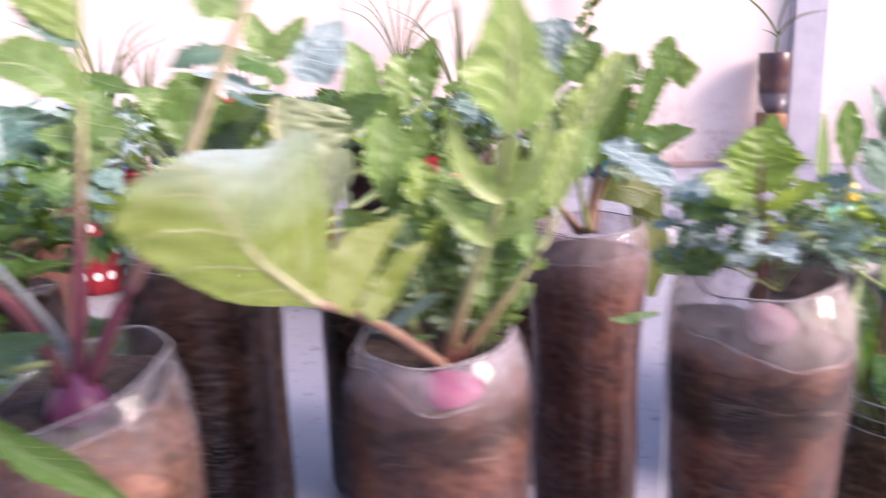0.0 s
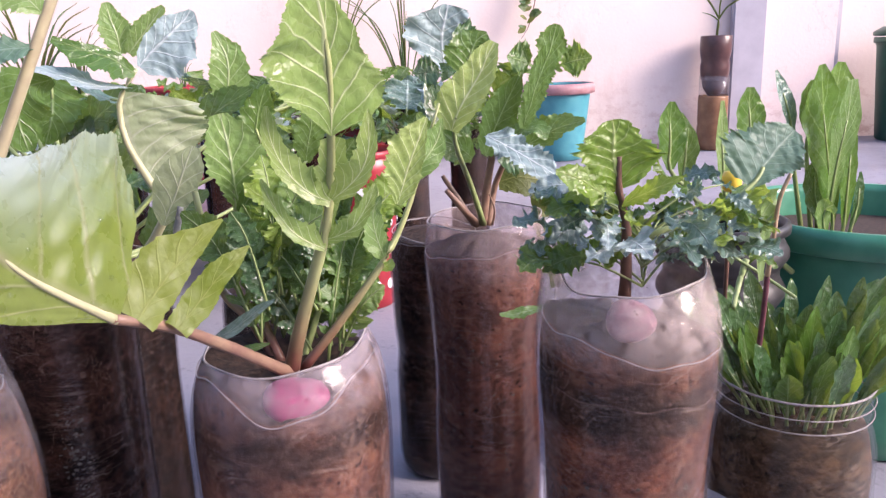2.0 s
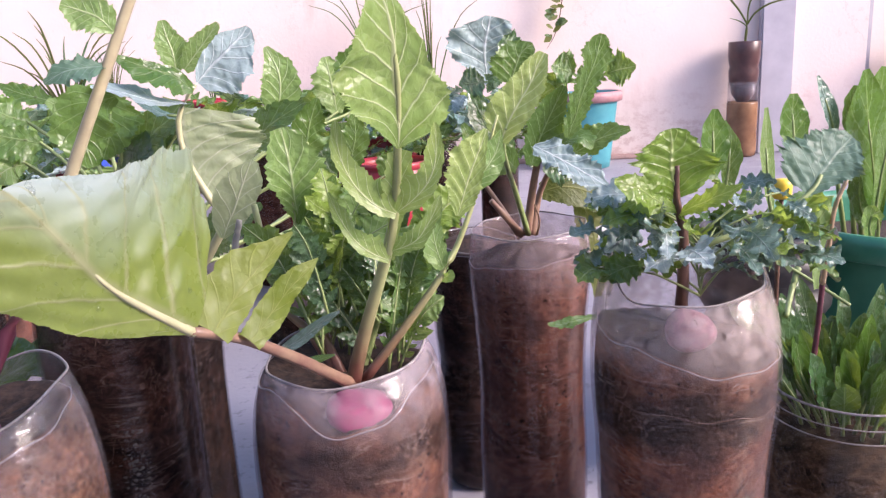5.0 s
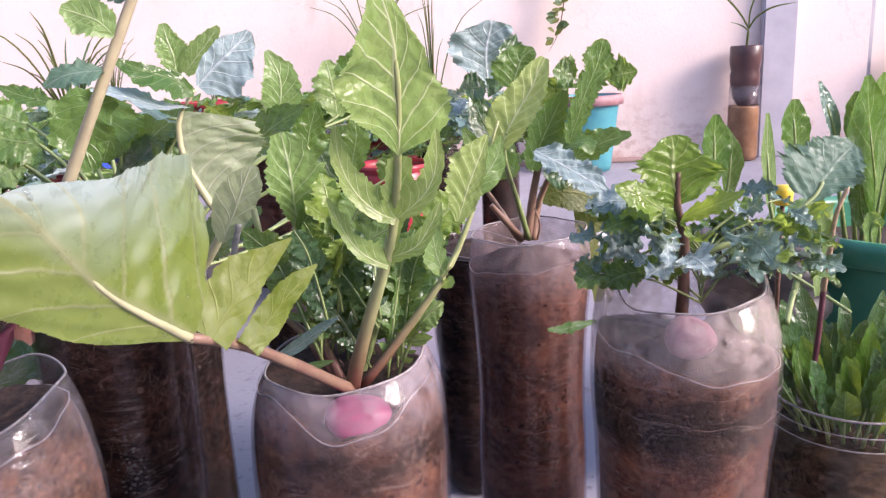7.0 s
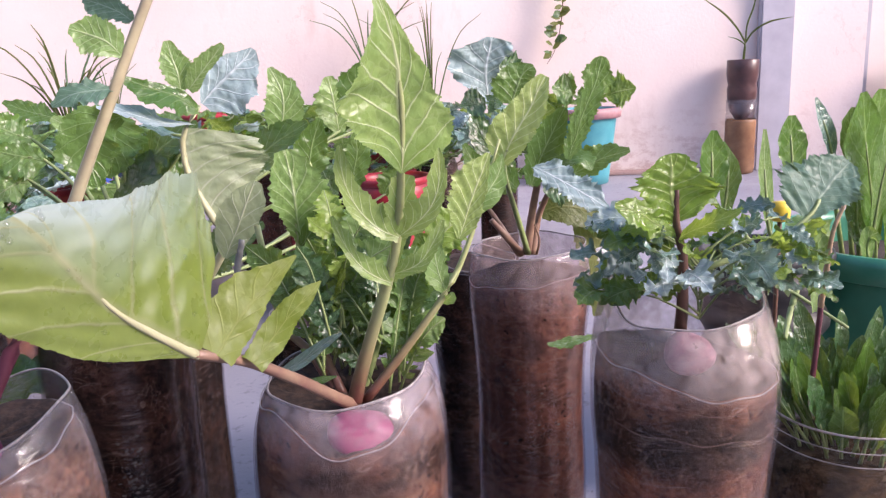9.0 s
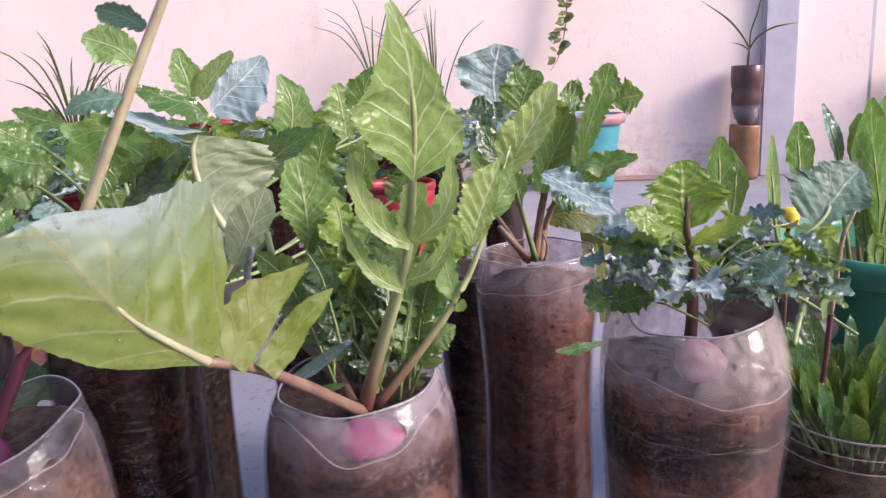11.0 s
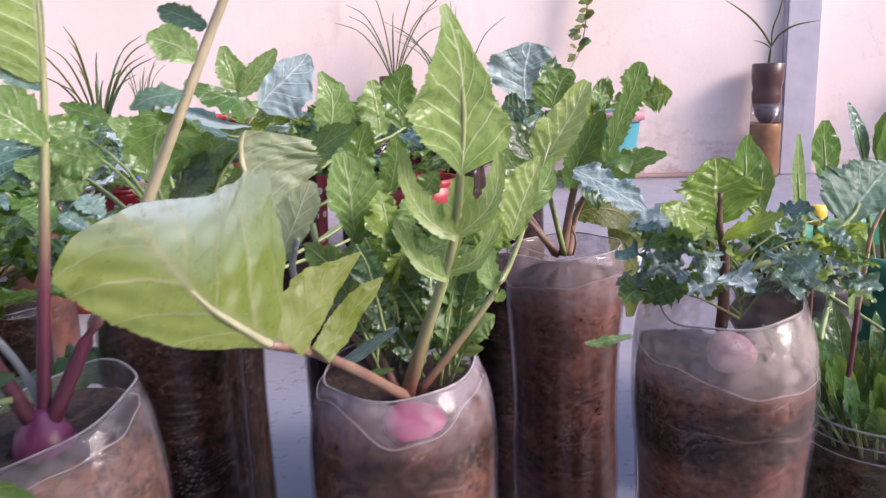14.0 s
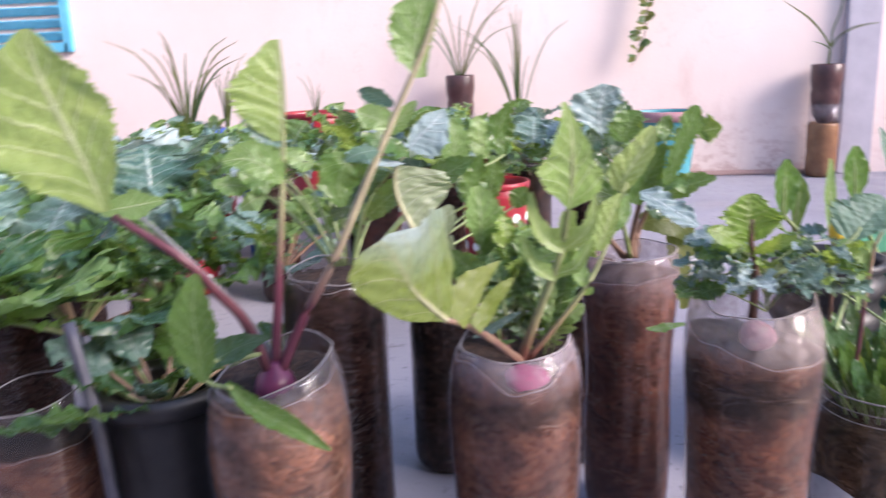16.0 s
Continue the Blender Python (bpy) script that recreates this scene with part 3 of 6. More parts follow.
    ln = float(np.linalg.norm(np.diff(c, axis=0), axis=1).sum())
    nr = np.array(normal, float)
    nr /= np.linalg.norm(nr)
    verts, faces, uvs = [], [], []

    def put(shape):
        n = len(verts)
        verts.extend(shape[0])
        faces.extend(tuple(i + n for i in f) for f in shape[1])
        uvs.extend(shape[2])

    w = ln * end
    wr_ = ln * 0.02
    put(leaf_shape([c[0], c[8], c[16], c[26]], nr, [wr_ * 0.4, wr_, wr_ * 1.3, wr_], [wr_ * 0.4, wr_, wr_ * 1.3, wr_], teeth=5, tooth=0.3, nu=2, nv=16, seed=seed))
    put(leaf_shape([c[22], c[28], c[34], c[40]], nr, [w * 0.45, w, w * 0.8, w * 0.1], [w * 0.45, w, w * 0.8, w * 0.1], teeth=7, tooth=0.28, wave=0.12, nu=nu, nv=30, seed=seed))
    for k in range(pairs):
        i = int(5 + 19 * (k + r.uniform(0.2, 0.8)) / pairs)
        t = c[i + 1] - c[i - 1]
        t /= np.linalg.norm(t)
        side = np.cross(t, nr)
        side /= np.linalg.norm(side)
        for sg in (-1, 1):
            l = ln * lobe * (0.45 + 0.55 * i / 24) * r.uniform(0.75, 1.2)
            d = side * sg * r.uniform(0.75, 1.0) + t * r.uniform(0.3, 0.7) + nr * r.uniform(-0.2, 0.25)
            lw_ = l * r.uniform(0.24, 0.36) * slim
            p0 = c[i]
            put(leaf_shape([p0, p0 + d * l * 0.4, p0 + d * l * 0.75 + t * l * 0.06, p0 + d * l + t * l * 0.15], nr, [lw_ * 0.6, lw_, lw_ * 0.8, lw_ * 0.1], [lw_ * 0.6, lw_, lw_ * 0.8, lw_ * 0.1], teeth=4, tooth=0.35, wave=0.12, nu=3, nv=16, seed=seed * 7 + k))
    ob = part("leaf", mesh_of("leaf", verts, faces, material, uvs), plant, label)
    return ob


def leaf(plant, mid, normal, wl, wr, material, label="", **kw):
    return part("leaf", leaf_mesh("leaf", mid, normal, wl, wr, material, **kw), plant, label)


def stalk(plant, pts, r0, r1, material, label="", n=18, sides=10, name="stalk"):
    radii = [r0 + (r1 - r0) * k / (len(pts) - 1) for k in range(len(pts))]
    return part(name, tube_mesh(name, pts, radii, material, sides, n), plant, label)


def lathe_mesh(name, profile, material, sides=48, top=None, wobble=0.0, seed=0, close_top=False, close_bottom=True):
    """A turned body from (radius, height) pairs; top(angle) lifts the upper part so that a cut rim can be uneven."""
    ph = random.Random(seed).uniform(0, 6.28)
    zmax = max(z for _, z in profile)
    verts, faces = [], []
    for r, z in profile:
        f = z / zmax
        for s in range(sides):
            g = 2 * math.pi * s / sides
            rr = r * (1 + wobble * (math.sin(2 * g + ph + z * 30) + 0.5 * math.sin(3 * g + 2 * ph + z * 55)))
            dz = top(g) * max(0.0, (f - 0.6) / 0.4) ** 1.5 if top else 0.0
            verts.append((rr * math.cos(g), rr * math.sin(g), z + dz))
    n = len(profile)
    for k in range(n - 1):
        for s in range(sides):
            q = (s + 1) % sides
            faces.append((k * sides + s, k * sides + q, (k + 1) * sides + q, (k + 1) * sides + s))
    if close_bottom:
        faces.append(tuple(range(sides))[::-1])
    if close_top:
        faces.append(tuple((n - 1) * sides + s for s in range(sides)))
    return mesh_of(name, verts, faces, material)


def resample(profile, n):
    return [tuple(v) for v in spline(profile, n)]


def bottle(name, x, y, profile, label, soil, top=None, soil_at=0.86, lean=(0, 0), shell=None, seed=0, tilt=0.0, group="planters made of cut bottles", mound=0.006, soil_slope=(0.0, 0.0), sides=56, dried=True, dip=(4.71, 0.5, 0.0), creases=()):
    """A plastic bottle with its top cut off, filled with soil. profile: (radius, height) pairs from the base up."""
    turn = pose(0, 0, 0, lean[1], lean[0], 0)
    th = thing(name, (x, y, 0), label, "planter", group, turn=turn)
    prof = resample(profile, 40)
    zmax = prof[-1][1]
    inner = [(max(r - 0.0011, 0.001), z + 0.0002) for r, z in reversed(prof)]
    part("shell", lathe_mesh("shell", prof + inner, shell or CLEAR, sides, top, 0.004, seed, close_bottom=False), th, local=True)
    zs = zmax * soil_at
    zr, rz = [p[1] for p in prof], [p[0] for p in prof]
    ph = random.Random(seed + 9).uniform(0, 6)

    def level(g):
        """Height at which the soil meets the plastic."""
        d = (g - dip[0] + math.pi) % (2 * math.pi) - math.pi
        v = zs + 0.055 * (soil_slope[0] * math.cos(g) + soil_slope[1] * math.sin(g)) - dip[2] * math.exp(-abs(d / dip[1]) ** 3)
        return min(v + 0.0022 * math.sin(2 * g + ph) + 0.0013 * math.sin(5 * g) + 0.0007 * math.sin(11 * g + ph), zmax - 0.001)

    body = [(r, z) for r, z in prof if z < zs - 0.04]
    z_low = body[-1][1]
    sides_s = 64
    verts, faces = [], []
    n_up = 8
    rings = body + [None] * (n_up + 5)
    rnd = random.Random(seed + 5)
    for k in range(len(rings)):
        for q in range(sides_s):
            g = 2 * math.pi * q / sides_s
            lv = level(g)
            if k < len(body):
                r, z = body[k][0] - 0.0026, body[k][1]
            elif k < len(body) + n_up:
                z = z_low + (lv - z_low) * (k - len(body) + 1) / n_up
                r = float(np.interp(z, zr, rz)) - 0.0026
            else:
                f = (0.92, 0.75, 0.55, 0.3, 0.1)[k - len(body) - n_up]
                r = (float(np.interp(lv, zr, rz)) - 0.0026) * f
                z = lv + (zs + mound - lv) * (1 - f * f) + rnd.uniform(-0.0022, 0.0022)
            verts.append((max(r, 0.0008) * math.cos(g), max(r, 0.0008) * math.sin(g), z))
    for k in range(len(rings) - 1):
        for s in range(sides_s):
            q = (s + 1) % sides_s
            faces.append((k * sides_s + s, k * sides_s + q, (k + 1) * sides_s + q, (k + 1) * sides_s + s))
    faces.append(tuple((len(rings) - 1) * sides_s + s for s in range(sides_s)))
    me = mesh_of("soil", verts, faces, soil)
    me.materials.append(SOIL_TOP)
    for p in me.polygons:
        if p.index >= (len(body) + n_up - 1) * sides_s:
            p.material_index = 1
    part("soil", me, th, local=True)
    ring = [2 * math.pi * k / 40 for k in range(41)]
    rt = prof[-1][0]
    part("rim", tube_mesh("rim", [((rt - 0.0005) * math.cos(g), (rt - 0.0005) * math.sin(g), zmax + (top(g) if top else 0)) for g in ring], [0.0007] * 41, CUT_EDGE_GLINT, 5, 80), th, "whitish cut edge, lightened to stand for its glint", local=True)
    for k, (zc, slant) in enumerate(creases):
        a0, a1 = 3.3 + 0.35 * (k % 2), 6.1 - 0.3 * (k % 3)
        bow = [(a0 + (a1 - a0) * j / 24, zc - slant * (j / 12 - 1) + 0.0012 * math.sin(j * 0.9 + k)) for j in range(25)]
        arc = [(float(np.interp(z, zr, rz)) * math.cos(g), float(np.interp(z, zr, rz)) * math.sin(g), z) for g, z in bow]
        part("crease", tube_mesh("crease", arc, [0.00003] + [0.00018] * 23 + [0.00003], CREASE, 5, 48), th, "moulded crease round the plastic", local=True)
    if not dried:
        return th
    # pale ring along the soil's edge, its highlight put in as colour
    line = []
    for g in [2 * math.pi * k / 80 for k in range(81)]:
        z = level(g) - 0.001
        r = float(np.interp(z, zr, rz)) - 0.0016
        line.append((r * math.cos(g), r * math.sin(g), z))
    line[-1] = line[0]
    part("dried_line", tube_mesh("dried_line", line, [0.0004] * 81, CUT_EDGE_GLINT, 5, 160), th, "pale line of dried soil, lightened to stand for its highlight", local=True)
    return th


def box_mesh(name, sx, sy, sz, material, bevel=0.004):
    bm = bmesh.new()
    bmesh.ops.create_cube(bm, size=1)
    bmesh.ops.scale(bm, vec=(sx, sy, sz), verts=bm.verts)
    if bevel:
        bmesh.ops.bevel(bm, geom=bm.edges[:], offset=bevel, segments=2, affect="EDGES", clamp_overlap=True)
    me = bpy.data.meshes.new(name)
    bm.to_mesh(me)
    bm.free()
    me.materials.append(material)
    return me


def slab(name, lo, hi, material, kind="structure", label="", category="", bevel=0.0):
    lo, hi = Vector(lo), Vector(hi)
    ob = new(name, box_mesh(name, *(hi - lo), material, bevel))
    ob.location = (lo + hi) / 2
    return tagged(ob, label, category, "", kind)


# ---- setting ----
WY = 3.85
slab("floor", (-4.2, -2.0, -0.12), (4.2, WY + 0.2, 0.0), FLOOR, label="grey cement terrace floor with dark stains", category="floor")
slab("wall_north", (-4.2, WY, -0.12), (2.02, WY + 0.2, 1.8), WALL, label="peach painted plaster wall with stains", category="wall")
slab("wall_recess", (2.02, WY + 0.35, -0.12), (4.2, WY + 0.55, 1.8), WALL, label="peach painted wall set back in shade", category="wall")
slab("wall_recess_side", (2.02, WY + 0.2, -0.12), (2.14, WY + 0.35, 1.8), PILLAR, label="grey return of the wall", category="wall")
# out of view; added tall and grey to dim the left of the north wall
slab("wall_west", (-4.4, -2.0, -0.12), (-4.2, WY + 0.2, 2.6), FLOOR, label="unseen grey cement wall added to cut light on the left", category="wall")
slab("wall_east", (4.2, -2.0, -0.12), (4.4, WY + 0.55, 1.1), WALL, label="peach painted parapet wall", category="wall")
# out of view; added to block sky and darken the bottle fronts
slab("wall_south", (-4.4, -2.2, -0.12), (4.4, -2.0, 2.6), WALL, label="unseen peach painted wall added to block sky behind the camera", category="wall")
slab("pillar", (1.50, WY - 0.05, 0.0), (1.655, WY - 0.002, 1.8), PILLAR, label="shallow grey lilac pillar on the wall", category="pillar", bevel=0.006)
slab("plinth", (-4.2, WY - 0.025, 0.0), (1.498, WY - 0.003, 0.025), PLINTH, label="rough cement skirting at the foot of the wall", category="skirting", bevel=0.006)

# ---- near bottles ----
BASE = [(0.030, 0.0), (0.044, 0.004), (0.052, 0.02)]


def cut(tilt, ang, rough=0.0015, seed=0, flaps=()):
    """Height of a knife-cut rim round the bottle."""
    ph = random.Random(seed).uniform(0, 6)

    def f(g):
        v = tilt * math.cos(g - ang) + rough * (math.sin(5 * g + ph) + math.sin(3 * g + 2 * ph))
        for a, w, h in flaps:
            d = (g - a + math.pi) % (2 * math.pi) - math.pi
            v += h * math.exp(-((d / w) ** 2))
        return v

    return f


MID_PROFILE = BASE + [(0.053, 0.06), (0.0535, 0.12), (0.056, 0.20), (0.0585, 0.26), (0.0595, 0.295), (0.0580, 0.322), (0.0540, 0.341), (0.0470, 0.356)]
RIGHT_PROFILE = BASE + [(0.054, 0.06), (0.0545, 0.12), (0.0555, 0.20), (0.0575, 0.26), (0.0600, 0.290), (0.0605, 0.316), (0.0585, 0.341), (0.0538, 0.359), (0.0475, 0.372)]
mid_bottle = bottle("bottle_planter", -0.0165, 0.445, MID_PROFILE,
                    "cut clear plastic bottle filled with brown soil", SOIL_BROWN, cut(0.005, 0.9, 0.001, 1), 0.975, (0, 0), seed=1, soil_slope=(0.0, -0.04), mound=-0.006, dip=(4.94, 0.66, 0.021))
right_bottle = bottle("bottle_planter", 0.1975, 0.50, RIGHT_PROFILE,
                      "cut clear plastic bottle of brown soil with a torn rim", SOIL_BANDED, cut(0.003, 0.5, 0.0012, 2, ((2.95, 0.42, 0.022), (0.2, 0.42, 0.017))), 0.905, (0, 0), seed=2, shell=CLEAR_TORN, soil_slope=(-0.16, -0.05), mound=0.004, dip=(5.0, 0.8, 0.007), creases=((0.322, 0.007), (0.303, 0.003)))
tall_bottle = bottle("bottle_planter", 0.119, 0.755, BASE + [(0.055, 0.05), (0.056, 0.12), (0.054, 0.18), (0.0545, 0.225), (0.057, 0.27), (0.0605, 0.31), (0.0595, 0.335), (0.056, 0.358)],
                     "tall cut plastic bottle full of reddish soil", SOIL_RED, cut(0.003, 0.3, 0.0008, 3), 0.915, (0, 0), seed=3, shell=CLEAR_RED, soil_slope=(0.05, -0.1), mound=0.012, creases=((0.2575, 0.0), (0.170, 0.002)))
left_bottle = bottle("bottle_planter", -0.218, 0.405, BASE + [(0.056, 0.06), (0.057, 0.13), (0.0585, 0.20), (0.0625, 0.265), (0.0615, 0.295), (0.057, 0.325), (0.050, 0.347)],
                     "cut clear plastic bottle with soil and a purple root", SOIL_ORANGE, cut(0.014, 0.7, 0.0014, 4), 0.965, (0, 0), seed=4, shell=CLEAR_CLEAN, soil_slope=(0.10, 0.12), mound=0.0)
dark_a = bottle("bottle_planter", -0.203, 0.55, BASE + [(0.053, 0.06), (0.0525, 0.20), (0.053, 0.30), (0.053, 0.345), (0.0495, 0.372), (0.043, 0.390)],
                "cut plastic bottle full of dark wet soil", SOIL_MAROON, cut(0.004, 2.0, 0.001, 5), 0.98, (0, 0), seed=5, shell=CLEAR_DIM)
dark_b = bottle("bottle_planter", -0.245, 0.74, BASE + [(0.053, 0.06), (0.0525, 0.20), (0.054, 0.27), (0.050, 0.31), (0.046, 0.33)],
                "cut plastic bottle full of dark soil", SOIL_DARK, cut(0.004, 2.0, 0.001, 6), 0.98, (0, 0), seed=6, shell=CLEAR_DIM)
dark_c = bottle("bottle_planter", -0.128, 0.875, BASE + [(0.053, 0.06), (0.0525, 0.16), (0.053, 0.22), (0.050, 0.25), (0.046, 0.26)],
                "cut plastic bottle full of black soil", SOIL_DARK, cut(0.004, 2.0, 0.001, 7), 0.98, (0, 0), seed=7, shell=CLEAR_DIM)
dark_d = bottle("bottle_planter", 0.068, 0.91, BASE + [(0.053, 0.06), (0.0525, 0.13), (0.050, 0.16), (0.053, 0.20), (0.054, 0.28), (0.050, 0.31)],
                "cut plastic bottle full of dark soil", SOIL_MAROON, cut(0.004, 2.0, 0.001, 8), 0.98, (0, 0), seed=8, shell=CLEAR_DIM)
far_clear = bottle("bottle_planter", -0.485, 0.46, BASE + [(0.056, 0.06), (0.057, 0.15), (0.060, 0.21), (0.060, 0.245), (0.055, 0.275), (0.049, 0.293)],
                   "cut clear plastic bottle with brown soil and pink root", SOIL_BROWN, cut(0.008, 0.8, 0.001, 9), 0.86, (0, 0), seed=9, shell=CLEAR_CLEAN)

def flecks(planter, x, y, radius, ang, spread, z0, z1, n, seed):
    """Flecks of dried mud stuck to a bottle."""
    r = random.Random(seed)
    vs, fs = [], []
    for k in range(n):
        g, z = ang + r.gauss(0, spread), r.uniform(z0, z1)
        w, h = r.uniform(0.0006, 0.0022), r.uniform(0.0005, 0.0016)
        c = Vector((radius * math.cos(g), radius * math.sin(g), z))
        tx, nx = Vector((-math.sin(g), math.cos(g), 0)), Vector((math.cos(g), math.sin(g), 0))
        b = len(vs)
        m = r.randint(5, 7)
        for j in range(m):
            q = 2 * math.pi * j / m
            f = r.uniform(0.6, 1.2)
            vs.append(tuple(c + tx * (w * f * math.cos(q)) + Vector((0, 0, h * f * math.sin(q)))))
        vs.append(tuple(c + nx * 0.0005))
        fs += [(b + j, b + (j + 1) % m, b + m) for j in range(m)]
    tagged(part("dried_mud", mesh_of("dried_mud", vs, fs, MUD), planter, local=True), "flecks of pale dried mud on the plastic", kind="stuff")


flecks(dark_a, 0, 0, 0.0532, -1.13, 0.10, 0.19, 0.292, 75, 31)
flecks(mid_bottle, 0, 0, 0.0588, -1.6, 0.6, 0.16, 0.25, 40, 33)
flecks(right_bottle, 0, 0, 0.0588, -1.7, 0.6, 0.18, 0.25, 45, 34)
flecks(tall_bottle, 0, 0, 0.0572, -1.7, 0.5, 0.08, 0.26, 40, 35)

# ---- plants in the near bottles ----
FACE = (0.32, -0.92, 0.32)
UPW = (0.0, -0.45, 0.9)

mustard = thing("mustard_plant", (-0.012, 0.435, 0.335), "leafy radish plant with one big pale leaf, growing in the bottle", "plant", "plants in bottles")
stalk(mustard, [(-0.010, 0.425, 0.342), (-0.022, 0.400, 0.362), (-0.036, 0.370, 0.385), (-0.049, 0.346, 0.402), (-0.0615, 0.3255, 0.4125)], 0.0036, 0.0023, STALK_PINK, "pinkish stalk")
stalk(mustard, [(-0.0605, 0.327, 0.4115), (-0.069, 0.308, 0.4275), (-0.077, 0.292, 0.4435), (-0.083, 0.2765, 0.4645)], 0.0022, 0.0004, RIB, "pale midrib")
stalk(mustard, [(-0.011, 0.427, 0.341), (-0.005, 0.420, 0.362), (0.002, 0.415, 0.384), (0.016, 0.405, 0.423), (0.023, 0.395, 0.452), (0.027, 0.385, 0.485), (0.029, 0.375, 0.516), (0.026, 0.368, 0.546)], 0.0046, 0.0008, STALK_RED_GREEN)
stalk(mustard, [(-0.005, 0.430, 0.342), (0.013, 0.435, 0.363), (0.032, 0.440, 0.386), (0.048, 0.445, 0.408), (0.060, 0.450, 0.434), (0.068, 0.455, 0.458), (0.078, 0.460, 0.487)], 0.003, 0.0007, STALK_RED_GREEN)
stalk(mustard, [(-0.019, 0.445, 0.338), (-0.034, 0.460, 0.369), (-0.044, 0.470, 0.404), (-0.046, 0.475, 0.432), (-0.048, 0.475, 0.467)], 0.003, 0.0007, STALK_RED_GREEN)
stalk(mustard, [(-0.024, 0.455, 0.334), (-0.043, 0.470, 0.359), (-0.062, 0.480, 0.379), (-0.074, 0.490, 0.437)], 0.003, 0.002, STALK_RED_GREEN)
stalk(mustard, [(-0.010, 0.450, 0.336), (0.002, 0.460, 0.369), (0.013, 0.470, 0.402)], 0.0026, 0.0012, STALK_GREEN)
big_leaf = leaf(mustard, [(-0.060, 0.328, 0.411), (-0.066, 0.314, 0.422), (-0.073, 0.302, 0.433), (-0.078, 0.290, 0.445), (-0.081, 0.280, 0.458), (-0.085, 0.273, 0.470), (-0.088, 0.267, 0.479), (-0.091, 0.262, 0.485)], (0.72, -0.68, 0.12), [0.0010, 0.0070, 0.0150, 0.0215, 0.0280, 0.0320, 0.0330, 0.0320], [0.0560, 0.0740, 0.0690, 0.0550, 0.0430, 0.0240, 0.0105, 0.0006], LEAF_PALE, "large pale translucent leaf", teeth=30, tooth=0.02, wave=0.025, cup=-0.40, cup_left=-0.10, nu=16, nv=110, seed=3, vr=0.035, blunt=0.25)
leaf(mustard, [(-0.054, 0.333, 0.409), (-0.050, 0.341, 0.416), (-0.045, 0.348, 0.423), (-0.039, 0.356, 0.430), (-0.032, 0.363, 0.437), (-0.024, 0.370, 0.444)], (0.6, -0.75, 0.3), [0.0110, 0.0130, 0.0148, 0.0145, 0.0070, 0.0005], [0.0080, 0.0092, 0.0085, 0.0060, 0.0040, 0.0005], LEAF_LOBE, teeth=6, tooth=0.09, cup=-0.05, nu=7, nv=40, seed=4, vr=0.03)
leaf(mustard, [(-0.042, 0.345, 0.400), (-0.037, 0.352, 0.406), (-0.032, 0.358, 0.412), (-0.027, 0.362, 0.418), (-0.020, 0.368, 0.424), (-0.014, 0.374, 0.430)], (0.6, -0.75, 0.3), [0.0062, 0.0072, 0.0075, 0.0070, 0.0055, 0.0005], [0.0060, 0.0070, 0.0068, 0.0052, 0.0035, 0.0005], LEAF_LOBE, teeth=6, tooth=0.09, cup=-0.05, nu=7, nv=40, seed=5, vr=0.03)
leaf(mustard, [(0.027, 0.384, 0.479), (0.028, 0.381, 0.493), (0.028, 0.378, 0.505), (0.028, 0.375, 0.515), (0.029, 0.371, 0.526), (0.028, 0.367, 0.537), (0.026, 0.364, 0.546), (0.024, 0.361, 0.553), (0.022, 0.360, 0.559)], (0.4, -0.85, 0.35), [0.0008, 0.0135, 0.0250, 0.0290, 0.0300, 0.0215, 0.0155, 0.0060, 0.0030], [0.0008, 0.0235, 0.0255, 0.0190, 0.0135, 0.0080, 0.0050, 0.0035, 0.0015], LEAF_HERO, "upright pointed light green leaf", teeth=20, tooth=0.07, wave=0.03, cup=0.10, cup_left=0.2, nu=12, nv=110, seed=6, vr=0.06)
leaf(mustard, [(0.017, 0.405, 0.420), (0.022, 0.398, 0.443), (0.025, 0.393, 0.461), (0.027, 0.388, 0.478)], FACE, [0.0023, 0.0046, 0.0086, 0.0057], [0.0023, 0.0040, 0.0075, 0.0052], LEAF_HERO, teeth=5, tooth=0.25, cup=0.3, nu=6, nv=40, seed=7)
leaf(mustard, [(0.023, 0.392, 0.446), (0.014, 0.389, 0.451), (0.006, 0.386, 0.460), (0.001, 0.382, 0.471), (-0.001, 0.379, 0.482), (-0.001, 0.378, 0.494)], (0.3, -0.9, 0.3), [0.0025, 0.0040, 0.0045, 0.0045, 0.0040, 0.0015], [0.0040, 0.0110, 0.0095, 0.0070, 0.0045, 0.0010], LEAF_HERO, teeth=7, tooth=0.25, cup=0.2, nu=6, nv=44, seed=8)
leaf(mustard, [(0.024, 0.392, 0.447), (0.033, 0.389, 0.454), (0.040, 0.386, 0.462), (0.044, 0.382, 0.472), (0.045, 0.379, 0.483), (0.045, 0.378, 0.491)], (0.3, -0.9, 0.3), [0.0030, 0.0085, 0.0105, 0.0075, 0.0045, 0.0008], [0.0025, 0.0045, 0.0045, 0.0042, 0.0030, 0.0008], LEAF_HERO, teeth=7, tooth=0.25, cup=0.2, nu=6, nv=44, seed=9)
leaf(mustard, [(0.017, 0.402, 0.420), (0.009, 0.398, 0.425), (0.003, 0.395, 0.431), (-0.002, 0.393, 0.439), (-0.006, 0.390, 0.449), (-0.009, 0.388, 0.459)], (0.3, -0.9, 0.3), [0.0020, 0.0028, 0.0032, 0.0030, 0.0026, 0.0010], [0.0025, 0.0085, 0.0065, 0.0042, 0.0035, 0.0008], LEAF_HERO, teeth=6, tooth=0.3, cup=0.2, nu=5, nv=36, seed=10)
